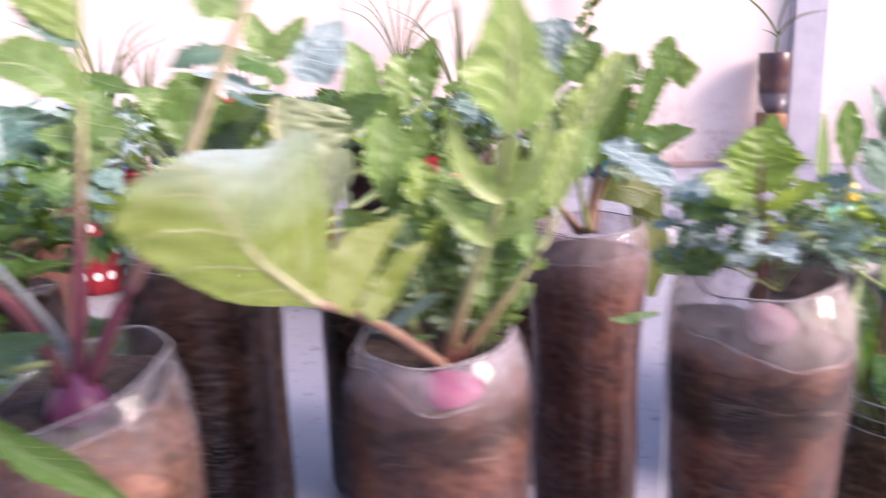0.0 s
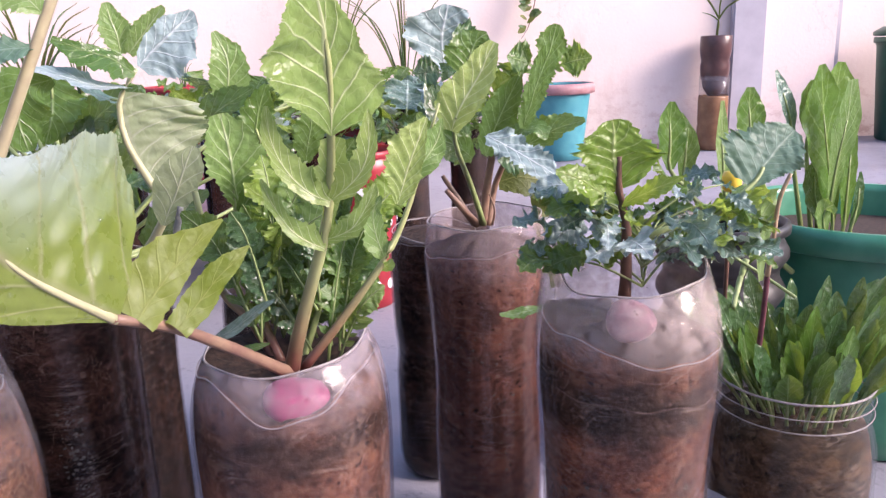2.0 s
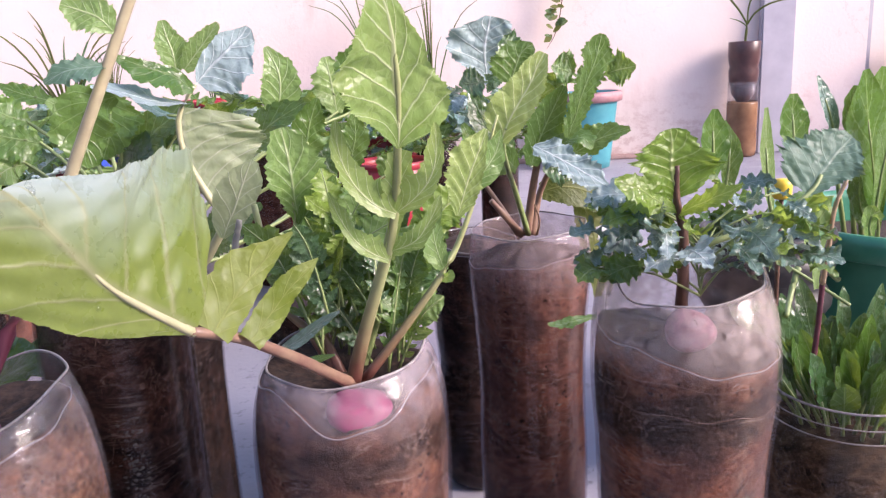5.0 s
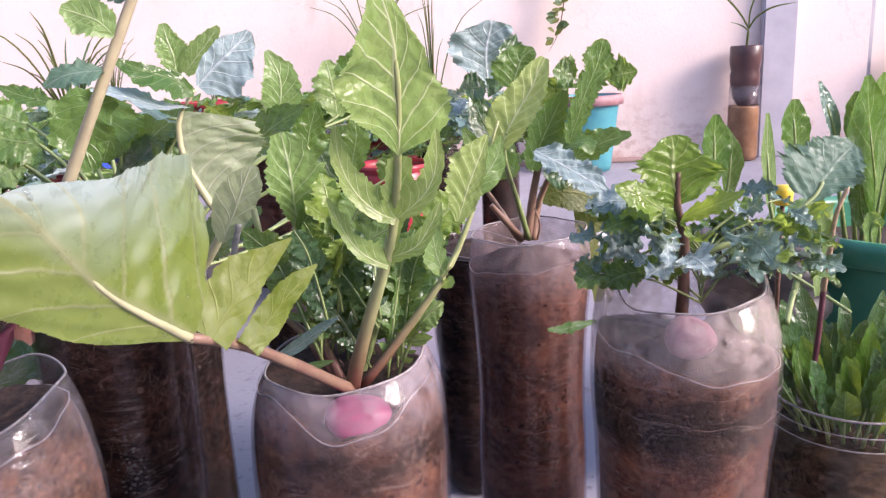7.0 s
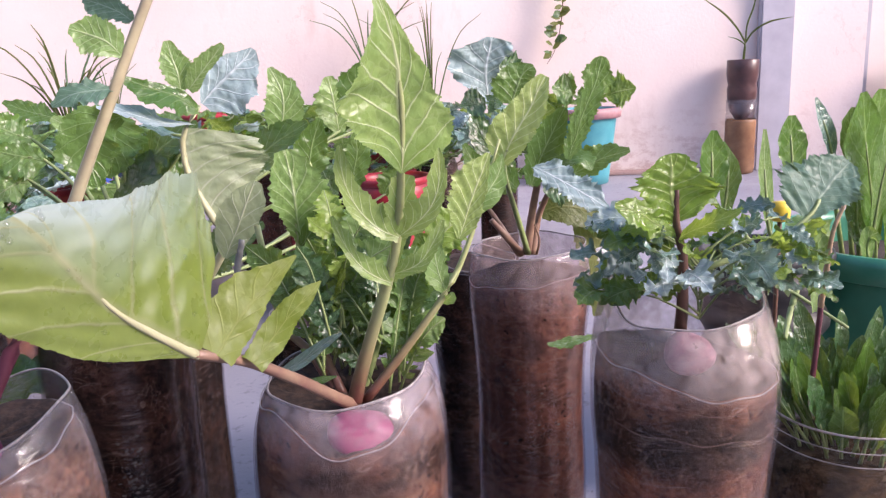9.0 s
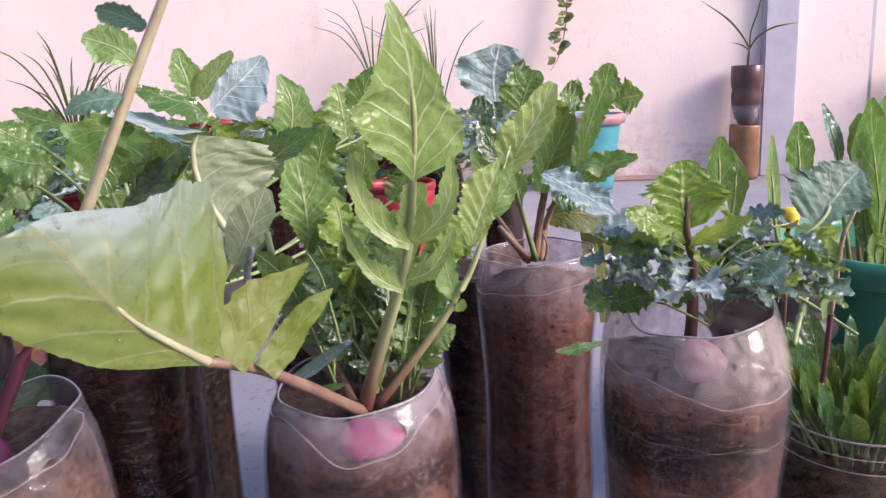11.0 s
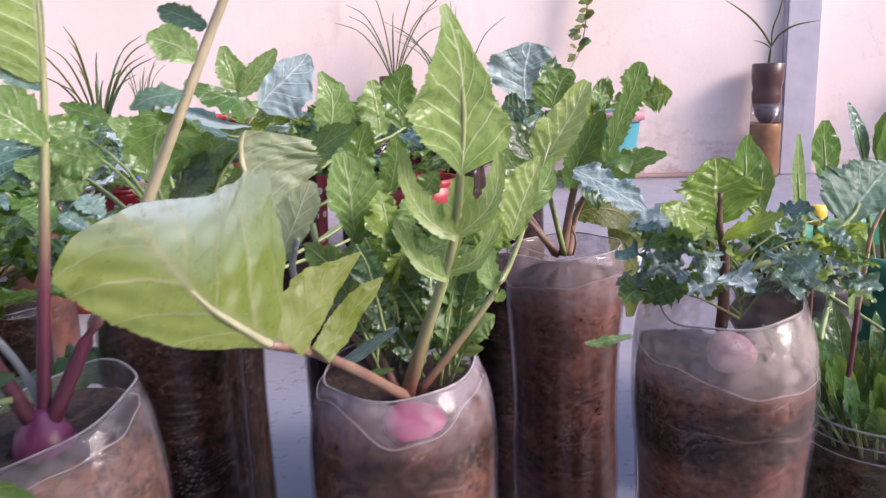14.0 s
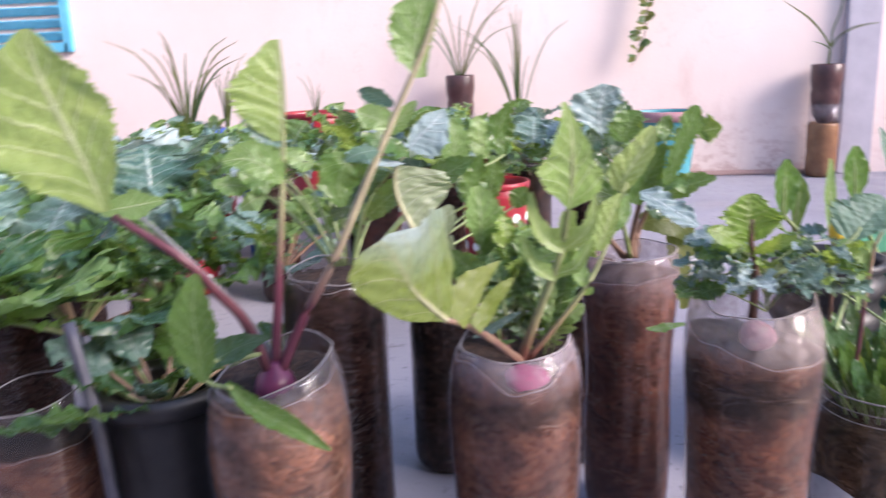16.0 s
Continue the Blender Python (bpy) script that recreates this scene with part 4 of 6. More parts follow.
leaf(mustard, [(0.019, 0.402, 0.425), (0.027, 0.399, 0.428), (0.033, 0.397, 0.432), (0.038, 0.396, 0.439), (0.042, 0.395, 0.446), (0.045, 0.394, 0.454)], (0.3, -0.9, 0.3), [0.0020, 0.0062, 0.0068, 0.0042, 0.0035, 0.0008], [0.0035, 0.0038, 0.0045, 0.0035, 0.0030, 0.0012], LEAF_HERO, teeth=6, tooth=0.3, cup=0.2, nu=5, nv=36, seed=11)
leaf(mustard, [(0.053, 0.440, 0.434), (0.056, 0.440, 0.443), (0.059, 0.440, 0.452), (0.063, 0.440, 0.462), (0.067, 0.441, 0.471), (0.071, 0.442, 0.481)], (0.3, -0.9, 0.3), [0.0015, 0.0075, 0.0132, 0.0145, 0.0125, 0.0020], [0.0020, 0.0065, 0.0080, 0.0062, 0.0038, 0.0008], LEAF_HERO, "crinkled leaf with pale veins", teeth=13, tooth=0.14, cup=0.25, nu=9, nv=60, seed=12, vr=0.16)
leaf(mustard, [(0.062, 0.450, 0.447), (0.069, 0.451, 0.457), (0.075, 0.454, 0.465), (0.078, 0.455, 0.472), (0.079, 0.455, 0.479)], (0.4, -0.9, 0.1), [0.0010, 0.0042, 0.0075, 0.0080, 0.0010], [0.0030, 0.0080, 0.0070, 0.0025, 0.0008], LEAF_LIGHT, teeth=5, tooth=0.1, cup=0.2, nu=5, nv=36, seed=13)
leaf(mustard, [(0.044, 0.447, 0.401), (0.040, 0.445, 0.415), (0.039, 0.443, 0.429), (0.044, 0.442, 0.439)], FACE, [0.0020, 0.0085, 0.0052, 0.0010], [0.0020, 0.0059, 0.0046, 0.0010], LEAF_LIGHT, teeth=5, tooth=0.3, cup=0.2, nu=5, nv=30, seed=14)
leaf(mustard, [(0.041, 0.445, 0.396), (0.046, 0.440, 0.400), (0.048, 0.437, 0.404)], FACE, [0.0013, 0.0032, 0.0010], [0.0013, 0.0039, 0.0010], LEAF_LIGHT, teeth=3, nu=3, nv=16, seed=15)
leaf(mustard, [(-0.043, 0.475, 0.426), (-0.044, 0.475, 0.433), (-0.045, 0.475, 0.442), (-0.045, 0.473, 0.453), (-0.046, 0.472, 0.468), (-0.048, 0.470, 0.485)], (0.32, -0.92, 0.32), [0.0010, 0.0050, 0.0085, 0.0120, 0.0140, 0.0060], [0.0010, 0.0090, 0.0115, 0.0200, 0.0185, 0.0040], LEAF_LIGHT, teeth=9, tooth=0.24, cup=0.2, nu=9, nv=60, seed=16, vr=0.12)
leaf(mustard, [(-0.045, 0.475, 0.424), (-0.033, 0.470, 0.439), (-0.023, 0.468, 0.449), (-0.018, 0.466, 0.456)], FACE, [0.0021, 0.0069, 0.0048, 0.0010], [0.0035, 0.0090, 0.0062, 0.0010], LEAF_LIGHT, teeth=5, tooth=0.25, cup=0.2, nu=5, nv=30, seed=17)
leaf(mustard, [(-0.041, 0.460, 0.415), (-0.026, 0.455, 0.421), (-0.009, 0.450, 0.424), (0.000, 0.448, 0.427)], (0, -0.8, 0.6), [0.0020, 0.0040, 0.0040, 0.0010], [0.0020, 0.0054, 0.0047, 0.0010], LEAF_MID, teeth=5, tooth=0.25, nu=4, nv=28, seed=18)
leaf(mustard, [(-0.049, 0.410, 0.369), (-0.035, 0.405, 0.377), (-0.019, 0.400, 0.389), (-0.010, 0.398, 0.395)], (0.1, -0.7, 0.6), [0.0012, 0.0038, 0.0029, 0.0006], [0.0012, 0.0038, 0.0024, 0.0006], LEAF_BLUE, teeth=3, tooth=0.03, nu=4, nv=24, seed=19)
leaf(mustard, [(-0.031, 0.400, 0.368), (-0.023, 0.398, 0.369), (-0.014, 0.396, 0.372)], (0, -0.5, 0.8), [0.0012, 0.0027, 0.0006], [0.0012, 0.0027, 0.0006], LEAF_MID, teeth=3, tooth=0.03, nu=3, nv=18, seed=20)
drop_me = lathe_mesh("water_drop", [(0.0009, 0.0), (0.0011, 0.0004), (0.0009, 0.0008), (0.0003, 0.00095)], GLASS, 10, close_top=True)
rnd = random.Random(77)
polys = list(big_leaf.data.polygons)
for k in range(26):
    p = polys[rnd.randrange(len(polys) // 12, len(polys))]
    nv_ = p.normal if p.normal.y < 0 else -p.normal
    sc = rnd.uniform(0.5, 1.3)
    part("water_drop", drop_me, big_leaf, local=True).matrix_basis = Matrix.Translation(p.center + nv_ * 0.0001) @ nv_.to_track_quat("Z", "Y").to_matrix().to_4x4() @ Matrix.Diagonal((sc, sc, sc, 1))
rnd = random.Random(21)
for k in range(44):
    bx, by, bz = rnd.uniform(-0.032, 0.018), rnd.uniform(0.432, 0.478), rnd.uniform(0.335, 0.385)
    ang, ln = rnd.uniform(-0.8, 0.75), rnd.uniform(0.045, 0.10)
    dx, dz, dy = math.sin(ang) * ln * 0.8, math.cos(ang) * ln, rnd.uniform(-0.25, 0.5) * ln
    pts = [(bx, by, bz), (bx + dx * 0.3, by + dy * 0.3, bz + dz * 0.4), (bx + dx * 0.65, by + dy * 0.7, bz + dz * 0.75), (bx + dx * 1.1, by + dy, bz + dz * 0.95)]
    lobed_leaf(mustard, pts, (rnd.uniform(-0.7, 0.7), -0.9, rnd.uniform(0.0, 0.8)), rnd.choice((LEAF_MID, LEAF_FRESH, LEAF_MID, LEAF_DARK, LEAF_LIGHT)), seed=200 + k, end=rnd.uniform(0.11, 0.17), lobe=0.22, pairs=5, slim=0.8)
    stalk(mustard, pts, 0.0009, 0.0003, STALK_GREEN, n=8, sides=6)



def pressed_root(x, y, ang, half, z0, height, profile, material):
    """A swollen root that lies against the inside of a bottle: an oval cap that follows the plastic and closes behind."""
    zr, rz = [q[1] for q in profile], [q[0] for q in profile]
    verts, faces, n, m = [], [], 36, 9
    for k in range(1, m + 1):
        f = k / m
        for j in range(n):
            th = 2 * math.pi * j / n
            e = f * (1 + 0.06 * math.sin(3 * th + 1))
            g, z = ang + half * e * math.cos(th), z0 + height * e * math.sin(th)
            r = float(np.interp(z, zr, rz)) - 0.0032 - 0.016 * f**5
            verts.append((x + r * math.cos(g), y + r * math.sin(g), z))
    r0 = float(np.interp(z0, zr, rz))
    tip, tail = len(verts), len(verts) + 1
    verts += [(x + (r0 - 0.0032) * math.cos(ang), y + (r0 - 0.0032) * math.sin(ang), z0), (x + (r0 - 0.034) * math.cos(ang), y + (r0 - 0.034) * math.sin(ang), z0)]
    for j in range(n):
        q = (j + 1) % n
        faces += [(k * n + j, k * n + q, (k + 1) * n + q, (k + 1) * n + j) for k in range(m - 1)]
        faces += [(tip, q, j), (tail, (m - 1) * n + j, (m - 1) * n + q)]
    return mesh_of("root", verts, faces, material)


part("root", pressed_root(-0.0165, 0.445, 4.99, 0.50, 0.3345, 0.0108, MID_PROFILE, RADISH), mustard, "pink radish root pressed against the clear plastic")

broccoli = thing("radish_plant", (0.203, 0.49, 0.325), "young plant with a dark red stem and curly serrated leaves", "plant", "plants in bottles")
stalk(broccoli, [(0.194, 0.495, 0.356), (0.193, 0.490, 0.384), (0.191, 0.485, 0.408), (0.185, 0.480, 0.431), (0.184, 0.477, 0.451)], 0.0042, 0.0016, STALK_DARK, "dark red stem")
leaf(broccoli, [(0.184, 0.480, 0.431), (0.183, 0.478, 0.438), (0.181, 0.477, 0.446), (0.180, 0.476, 0.453), (0.180, 0.475, 0.459), (0.180, 0.475, 0.466), (0.179, 0.475, 0.473)], (0.1, -0.93, 0.35), [0.0025, 0.0095, 0.0165, 0.0210, 0.0245, 0.0200, 0.0060], [0.0045, 0.0180, 0.0260, 0.0300, 0.0260, 0.0150, 0.0050], LEAF_FRESH, "fan shaped light green leaf", teeth=9, tooth=0.22, wave=0.06, cup=0.2, nu=11, nv=66, seed=40, vr=0.08)
leaf(broccoli, [(0.185, 0.480, 0.423), (0.177, 0.475, 0.428), (0.169, 0.471, 0.433), (0.161, 0.467, 0.439), (0.153, 0.464, 0.443), (0.144, 0.462, 0.446)], (0.1, -0.85, 0.5), [0.0020, 0.0055, 0.0090, 0.0098, 0.0085, 0.0030], [0.0015, 0.0060, 0.0080, 0.0080, 0.0062, 0.0020], LEAF_FRESH, teeth=7, tooth=0.25, wave=0.1, nu=6, nv=44, seed=41)
leaf(broccoli, [(0.187, 0.480, 0.421), (0.192, 0.473, 0.426), (0.197, 0.466, 0.430), (0.202, 0.461, 0.434), (0.208, 0.458, 0.437), (0.215, 0.456, 0.441)], (-0.1, -0.8, 0.6), [0.0010, 0.0046, 0.0058, 0.0062, 0.0055, 0.0010], [0.0025, 0.0046, 0.0062, 0.0057, 0.0046, 0.0012], LEAF_FRESH, teeth=7, tooth=0.3, wave=0.12, nu=6, nv=44, seed=42)
leaf(broccoli, [(0.274, 0.505, 0.425), (0.279, 0.508, 0.430), (0.285, 0.512, 0.436), (0.291, 0.516, 0.441), (0.297, 0.520, 0.447), (0.304, 0.524, 0.452), (0.311, 0.528, 0.457)], (0.1, -0.9, 0.45), [0.0120, 0.0260, 0.0290, 0.0285, 0.0225, 0.0150, 0.0060], [0.0020, 0.0075, 0.0105, 0.0160, 0.0190, 0.0140, 0.0060], LEAF_TEAL, "crinkled bluish leaf", teeth=11, tooth=0.16, wave=0.06, cup=0.35, cup_left=0.1, vr=0.05, nu=10, nv=66, seed=43)
stalk(broccoli, [(0.191, 0.487, 0.393), (0.215, 0.480, 0.405), (0.247, 0.495, 0.408), (0.276, 0.505, 0.426), (0.285, 0.511, 0.4355)], 0.0022, 0.0012, STALK_GREEN)
rnd = random.Random(44)
for k in range(128):
    a = k * 2.399 + rnd.uniform(-0.3, 0.3)
    if math.sin(a) < 0.05 and abs(math.cos(a)) < 0.5:
        continue
    out = (0.012 + 0.052 * math.sqrt(rnd.random())) * (0.62 if math.sin(a) < -0.15 else 1.0)
    x0, y0 = 0.203, 0.488
    dx, dy = math.cos(a), math.sin(a) * 0.75
    zb = 0.391 + rnd.uniform(-0.006, 0.04) - 0.12 * max(0.0, out - 0.04)
    ln = rnd.uniform(0.016, 0.034)
    b2 = a + rnd.uniform(-1.2, 1.2)
    p = Vector((x0 + dx * out, y0 + dy * out, zb))
    d = Vector((math.cos(b2), math.sin(b2) * 0.8, rnd.uniform(-0.2, 0.5)))
    mid = [p + d * ln * f - Vector((0, 0, 0.35 * ln * f * f)) for f in (0.0, 0.35, 0.7, 1.0)]
    w = ln * rnd.uniform(0.24, 0.38)
    # the pale sheen leaves in this mix stand in for glints
    m = rnd.choice((LEAF_BLUE, LEAF_WAXY_SHEEN, LEAF_BLUE, LEAF_MID, LEAF_FRESH, LEAF_MID))
    nr = (rnd.uniform(-0.9, 0.9), -0.35 + rnd.uniform(-0.7, 0.6), 0.8)
    leaf(broccoli, mid, nr, [w * 0.35, w, w * 0.8, w * 0.12], [w * 0.35, w, w * 0.8, w * 0.12], m, teeth=6, tooth=0.6, wave=0.3, nu=3, nv=30, seed=60 + k)
    if k % 4 == 1 and dy > 0:
        stalk(broccoli, [(x0, y0, zb - 0.02), ((x0 + p.x) / 2, (y0 + p.y) / 2, zb - 0.004), p, mid[2]], 0.0009, 0.0004, STALK_GREEN if k % 4 else STALK_DARK, n=7, sides=6)

part("root", pressed_root(0.1975, 0.50, 4.50, 0.40, 0.3525, 0.0120, RIGHT_PROFILE, RADISH_PALE), broccoli, "pale pink root behind the clear plastic")

tallp = thing("mustard_plant", (0.119, 0.755, 0.335), "leafy mustard plant with crinkled leaves in the tall bottle", "plant", "plants in bottles")
for pts, r in (([(0.117, 0.750, 0.350), (0.122, 0.745, 0.387), (0.127, 0.735, 0.422), (0.133, 0.725, 0.457)], 0.0045), ([(0.112, 0.750, 0.350), (0.097, 0.740, 0.370), (0.083, 0.735, 0.388)], 0.004), ([(0.123, 0.755, 0.348), (0.132, 0.760, 0.390), (0.150, 0.730, 0.438)], 0.0038), ([(0.110, 0.760, 0.348), (0.091, 0.765, 0.379), (0.080, 0.770, 0.396)], 0.0035), ([(0.126, 0.740, 0.352), (0.128, 0.735, 0.367), (0.123, 0.730, 0.384)], 0.0012)):
    stalk(tallp, pts, r, r * 0.6, STALK_PINK)
leaf(tallp, [(0.153, 0.712, 0.445), (0.156, 0.712, 0.456), (0.160, 0.712, 0.466), (0.163, 0.712, 0.477), (0.167, 0.712, 0.488), (0.172, 0.712, 0.500), (0.177, 0.712, 0.512), (0.180, 0.712, 0.523), (0.183, 0.712, 0.534)], (0.3, -0.9, 0.3), [0.0050, 0.0080, 0.0100, 0.0095, 0.0095, 0.0095, 0.0120, 0.0140, 0.0030], [0.0020, 0.0075, 0.0090, 0.0100, 0.0110, 0.0115, 0.0135, 0.0125, 0.0040], LEAF_MID, "narrow serrated upright leaf", teeth=14, tooth=0.28, cup=0.1, nu=7, nv=70, seed=101)
leaf(tallp, [(0.087, 0.600, 0.457), (0.091, 0.599, 0.467), (0.096, 0.598, 0.477), (0.103, 0.599, 0.488), (0.110, 0.600, 0.499), (0.115, 0.602, 0.510), (0.121, 0.605, 0.520)], (-0.2, -0.95, 0.2), [0.0050, 0.0155, 0.0185, 0.0165, 0.0135, 0.0100, 0.0040], [0.0050, 0.0100, 0.0125, 0.0135, 0.0120, 0.0090, 0.0035], LEAF_HERO, "crinkled pale underside leaf", teeth=14, tooth=0.09, cup=0.3, nu=9, nv=66, seed=102, vr=0.10)
leaf(tallp, [(0.102, 0.700, 0.496), (0.105, 0.700, 0.505), (0.108, 0.700, 0.513), (0.111, 0.700, 0.520), (0.116, 0.700, 0.525), (0.122, 0.700, 0.528)], (0.2, -0.9, 0.4), [0.0080, 0.0215, 0.0230, 0.0175, 0.0080, 0.0020], [0.0030, 0.0105, 0.0145, 0.0150, 0.0140, 0.0060], LEAF_MID, teeth=9, tooth=0.15, cup=0.15, nu=8, nv=54, seed=103)
leaf(tallp, [(0.086, 0.800, 0.491), (0.085, 0.800, 0.506), (0.084, 0.800, 0.520), (0.085, 0.800, 0.533), (0.088, 0.800, 0.545), (0.091, 0.800, 0.558)], (0.1, -0.8, 0.6), [0.0010, 0.0105, 0.0285, 0.0375, 0.0265, 0.0050], [0.0010, 0.0205, 0.0245, 0.0270, 0.0255, 0.0210], LEAF_WAXY_SHEEN, "bluish grey crinkled leaf", teeth=9, tooth=0.10, wave=0.10, cup=0.2, nu=9, nv=60, seed=104, vr=0.08)
leaf(tallp, [(0.120, 0.720, 0.422), (0.128, 0.720, 0.445), (0.139, 0.720, 0.468), (0.151, 0.720, 0.491)], FACE, [0.0053, 0.0159, 0.0159, 0.0032], [0.0053, 0.0148, 0.0138, 0.0032], LEAF_MID, teeth=8, tooth=0.2, cup=0.2, nu=6, nv=40, seed=105)
leaf(tallp, [(0.117, 0.660, 0.446), (0.125, 0.655, 0.442), (0.134, 0.650, 0.437), (0.143, 0.645, 0.432), (0.153, 0.640, 0.426), (0.163, 0.635, 0.420), (0.173, 0.630, 0.413)], (0.1, -0.7, 0.7), [0.0025, 0.0110, 0.0160, 0.0155, 0.0140, 0.0100, 0.0025], [0.0040, 0.0095, 0.0125, 0.0145, 0.0150, 0.0125, 0.0040], LEAF_WAXY_SHEEN, "curled bluish leaf", teeth=13, tooth=0.3, wave=0.2, nu=9, nv=78, seed=106, vr=0.06)
leaf(tallp, [(0.176, 0.820, 0.375), (0.189, 0.820, 0.347), (0.198, 0.820, 0.309), (0.198, 0.820, 0.261)], FACE, [0.0085, 0.0217, 0.0205, 0.0048], [0.0085, 0.0193, 0.0193, 0.0048], LEAF_OLIVE, "hanging olive leaf", teeth=8, tooth=0.1, nu=6, nv=36, seed=107)
leaf(tallp, [(0.137, 0.800, 0.383), (0.161, 0.800, 0.387), (0.189, 0.810, 0.377), (0.206, 0.820, 0.353)], FACE, [0.0082, 0.0189, 0.0189, 0.0047], [0.0082, 0.0189, 0.0189, 0.0047], LEAF_OLIVE, teeth=8, tooth=0.1, nu=6, nv=36, seed=108)
leaf(tallp, [(0.169, 0.660, 0.295), (0.149, 0.650, 0.295), (0.136, 0.645, 0.294), (0.124, 0.640, 0.296)], (0, -0.5, 0.9), [0.0019, 0.0057, 0.0057, 0.0014], [0.0019, 0.0057, 0.0048, 0.0014], LEAF_MID, teeth=6, tooth=0.4, nu=4, nv=24, seed=109)
leaf(tallp, [(0.146, 0.740, 0.421), (0.168, 0.740, 0.431), (0.188, 0.735, 0.442), (0.212, 0.730, 0.449)], (0, -0.8, 0.6), [0.0044, 0.0153, 0.0153, 0.0033], [0.0044, 0.0109, 0.0098, 0.0027], LEAF_MID, teeth=8, tooth=0.3, wave=0.1, nu=5, nv=36, seed=110)
leaf(tallp, [(0.105, 0.760, 0.419), (0.091, 0.760, 0.442), (0.078, 0.760, 0.464), (0.068, 0.765, 0.491)], FACE, [0.0056, 0.0168, 0.0146, 0.0028], [0.0056, 0.0179, 0.0157, 0.0028], LEAF_DARK, teeth=8, tooth=0.2, nu=5, nv=36, seed=111)
leaf(tallp, [(0.109, 0.750, 0.415), (0.095, 0.740, 0.428), (0.071, 0.735, 0.440), (0.059, 0.730, 0.461)], FACE, [0.0054, 0.0163, 0.0142, 0.0027], [0.0054, 0.0142, 0.0120, 0.0027], LEAF_MID, teeth=8, tooth=0.2, nu=5, nv=36, seed=112)
leaf(tallp, [(0.134, 0.730, 0.422), (0.149, 0.725, 0.439), (0.167, 0.720, 0.444), (0.174, 0.715, 0.434)], UPW, [0.0054, 0.0129, 0.0118, 0.0027], [0.0054, 0.0129, 0.0118, 0.0027], LEAF_MID, teeth=8, tooth=0.3, nu=5, nv=30, seed=113)
stalk(tallp, [(0.118, 0.745, 0.352), (0.104, 0.700, 0.400), (0.090, 0.620, 0.446), (0.091, 0.599, 0.467)], 0.003, 0.0012, STALK_GREEN, n=12)
rnd = random.Random(115)
for k in range(14):
    bx, by, bz = rnd.uniform(0.07, 0.19), rnd.uniform(0.72, 0.82), rnd.uniform(0.40, 0.50)
    a = rnd.uniform(-2.4, 2.4)
    ln = rnd.uniform(0.03, 0.055)
    dx, dz = math.sin(a) * ln, math.cos(a) * ln * 0.5 + 0.012
    w = ln * 0.3
    lobed_leaf(tallp, [(bx, by, bz), (bx + dx * 0.5, by - 0.008, bz + dz * 0.7), (bx + dx, by - 0.016, bz + dz)], (rnd.uniform(-0.5, 0.5), -0.9, 0.5), rnd.choice((LEAF_MID, LEAF_DARK, LEAF_FRESH)), seed=120 + k, pairs=3, end=0.32, lobe=0.28)

leftp = thing("radish_plant", (-0.215, 0.395, 0.335), "radish plant with purple stalks and tall leaves", "plant", "plants in bottles")
stalk(leftp, [(-0.207, 0.387, 0.345), (-0.188, 0.400, 0.388), (-0.170, 0.403, 0.419), (-0.158, 0.405, 0.440), (-0.132, 0.410, 0.495), (-0.108, 0.415, 0.546), (-0.080, 0.420, 0.603), (-0.066, 0.425, 0.645), (-0.055, 0.430, 0.682)], 0.0044, 0.0017, STALK_PURPLE_TAN, "stalk purple below and tan above", n=30)
stalk(leftp, [(-0.212, 0.390, 0.345), (-0.208, 0.395, 0.391), (-0.205, 0.400, 0.426), (-0.201, 0.405, 0.470), (-0.199, 0.410, 0.499), (-0.196, 0.415, 0.545), (-0.196, 0.420, 0.588)], 0.0042, 0.0012, STALK_PURPLE_GREEN, "stalk purple below and green above", n=30)
stalk(leftp, [(-0.215, 0.386, 0.345), (-0.224, 0.370, 0.394), (-0.236, 0.350, 0.425), (-0.252, 0.330, 0.458), (-0.299, 0.330, 0.489)], 0.0046, 0.0028, STALK_PURPLE)
stalk(leftp, [(-0.212, 0.392, 0.350), (-0.227, 0.400, 0.376), (-0.262, 0.410, 0.412), (-0.311, 0.420, 0.456), (-0.338, 0.420, 0.480)], 0.0024, 0.0018, STALK_WHITE, "whitish stalk")
leaf(leftp, [(-0.084, 0.420, 0.578), (-0.087, 0.420, 0.602), (-0.083, 0.420, 0.625), (-0.072, 0.420, 0.653)], FACE, [0.0044, 0.0194, 0.0203, 0.0027], [0.0035, 0.0106, 0.0124, 0.0027], LEAF_LIGHT, teeth=8, tooth=0.15, nu=6, nv=40, seed=141)
leaf(leftp, [(-0.112, 0.412, 0.540), (-0.118, 0.410, 0.547), (-0.127, 0.410, 0.551), (-0.135, 0.408, 0.554)], FACE, [0.0018, 0.0091, 0.0103, 0.0024], [0.0018, 0.0091, 0.0097, 0.0024], LEAF_LIGHT, teeth=7, tooth=0.2, nu=6, nv=36, seed=142)
leaf(leftp, [(-0.108, 0.420, 0.557), (-0.116, 0.425, 0.562), (-0.128, 0.430, 0.567), (-0.137, 0.432, 0.570)], FACE, [0.0019, 0.0074, 0.0080, 0.0019], [0.0019, 0.0056, 0.0056, 0.0019], LEAF_TEAL, teeth=9, tooth=0.32, wave=0.12, nu=8, nv=60, seed=143, vr=0.05)
leaf(leftp, [(-0.119, 0.411, 0.524), (-0.127, 0.405, 0.5235), (-0.135, 0.401, 0.522), (-0.144, 0.398, 0.517)], (0.1, -0.75, 0.6), [0.0018, 0.0085, 0.0085, 0.0020], [0.0018, 0.0060, 0.0062, 0.0020], LEAF_TEAL, teeth=7, tooth=0.3, wave=0.12, nu=6, nv=44, seed=144)
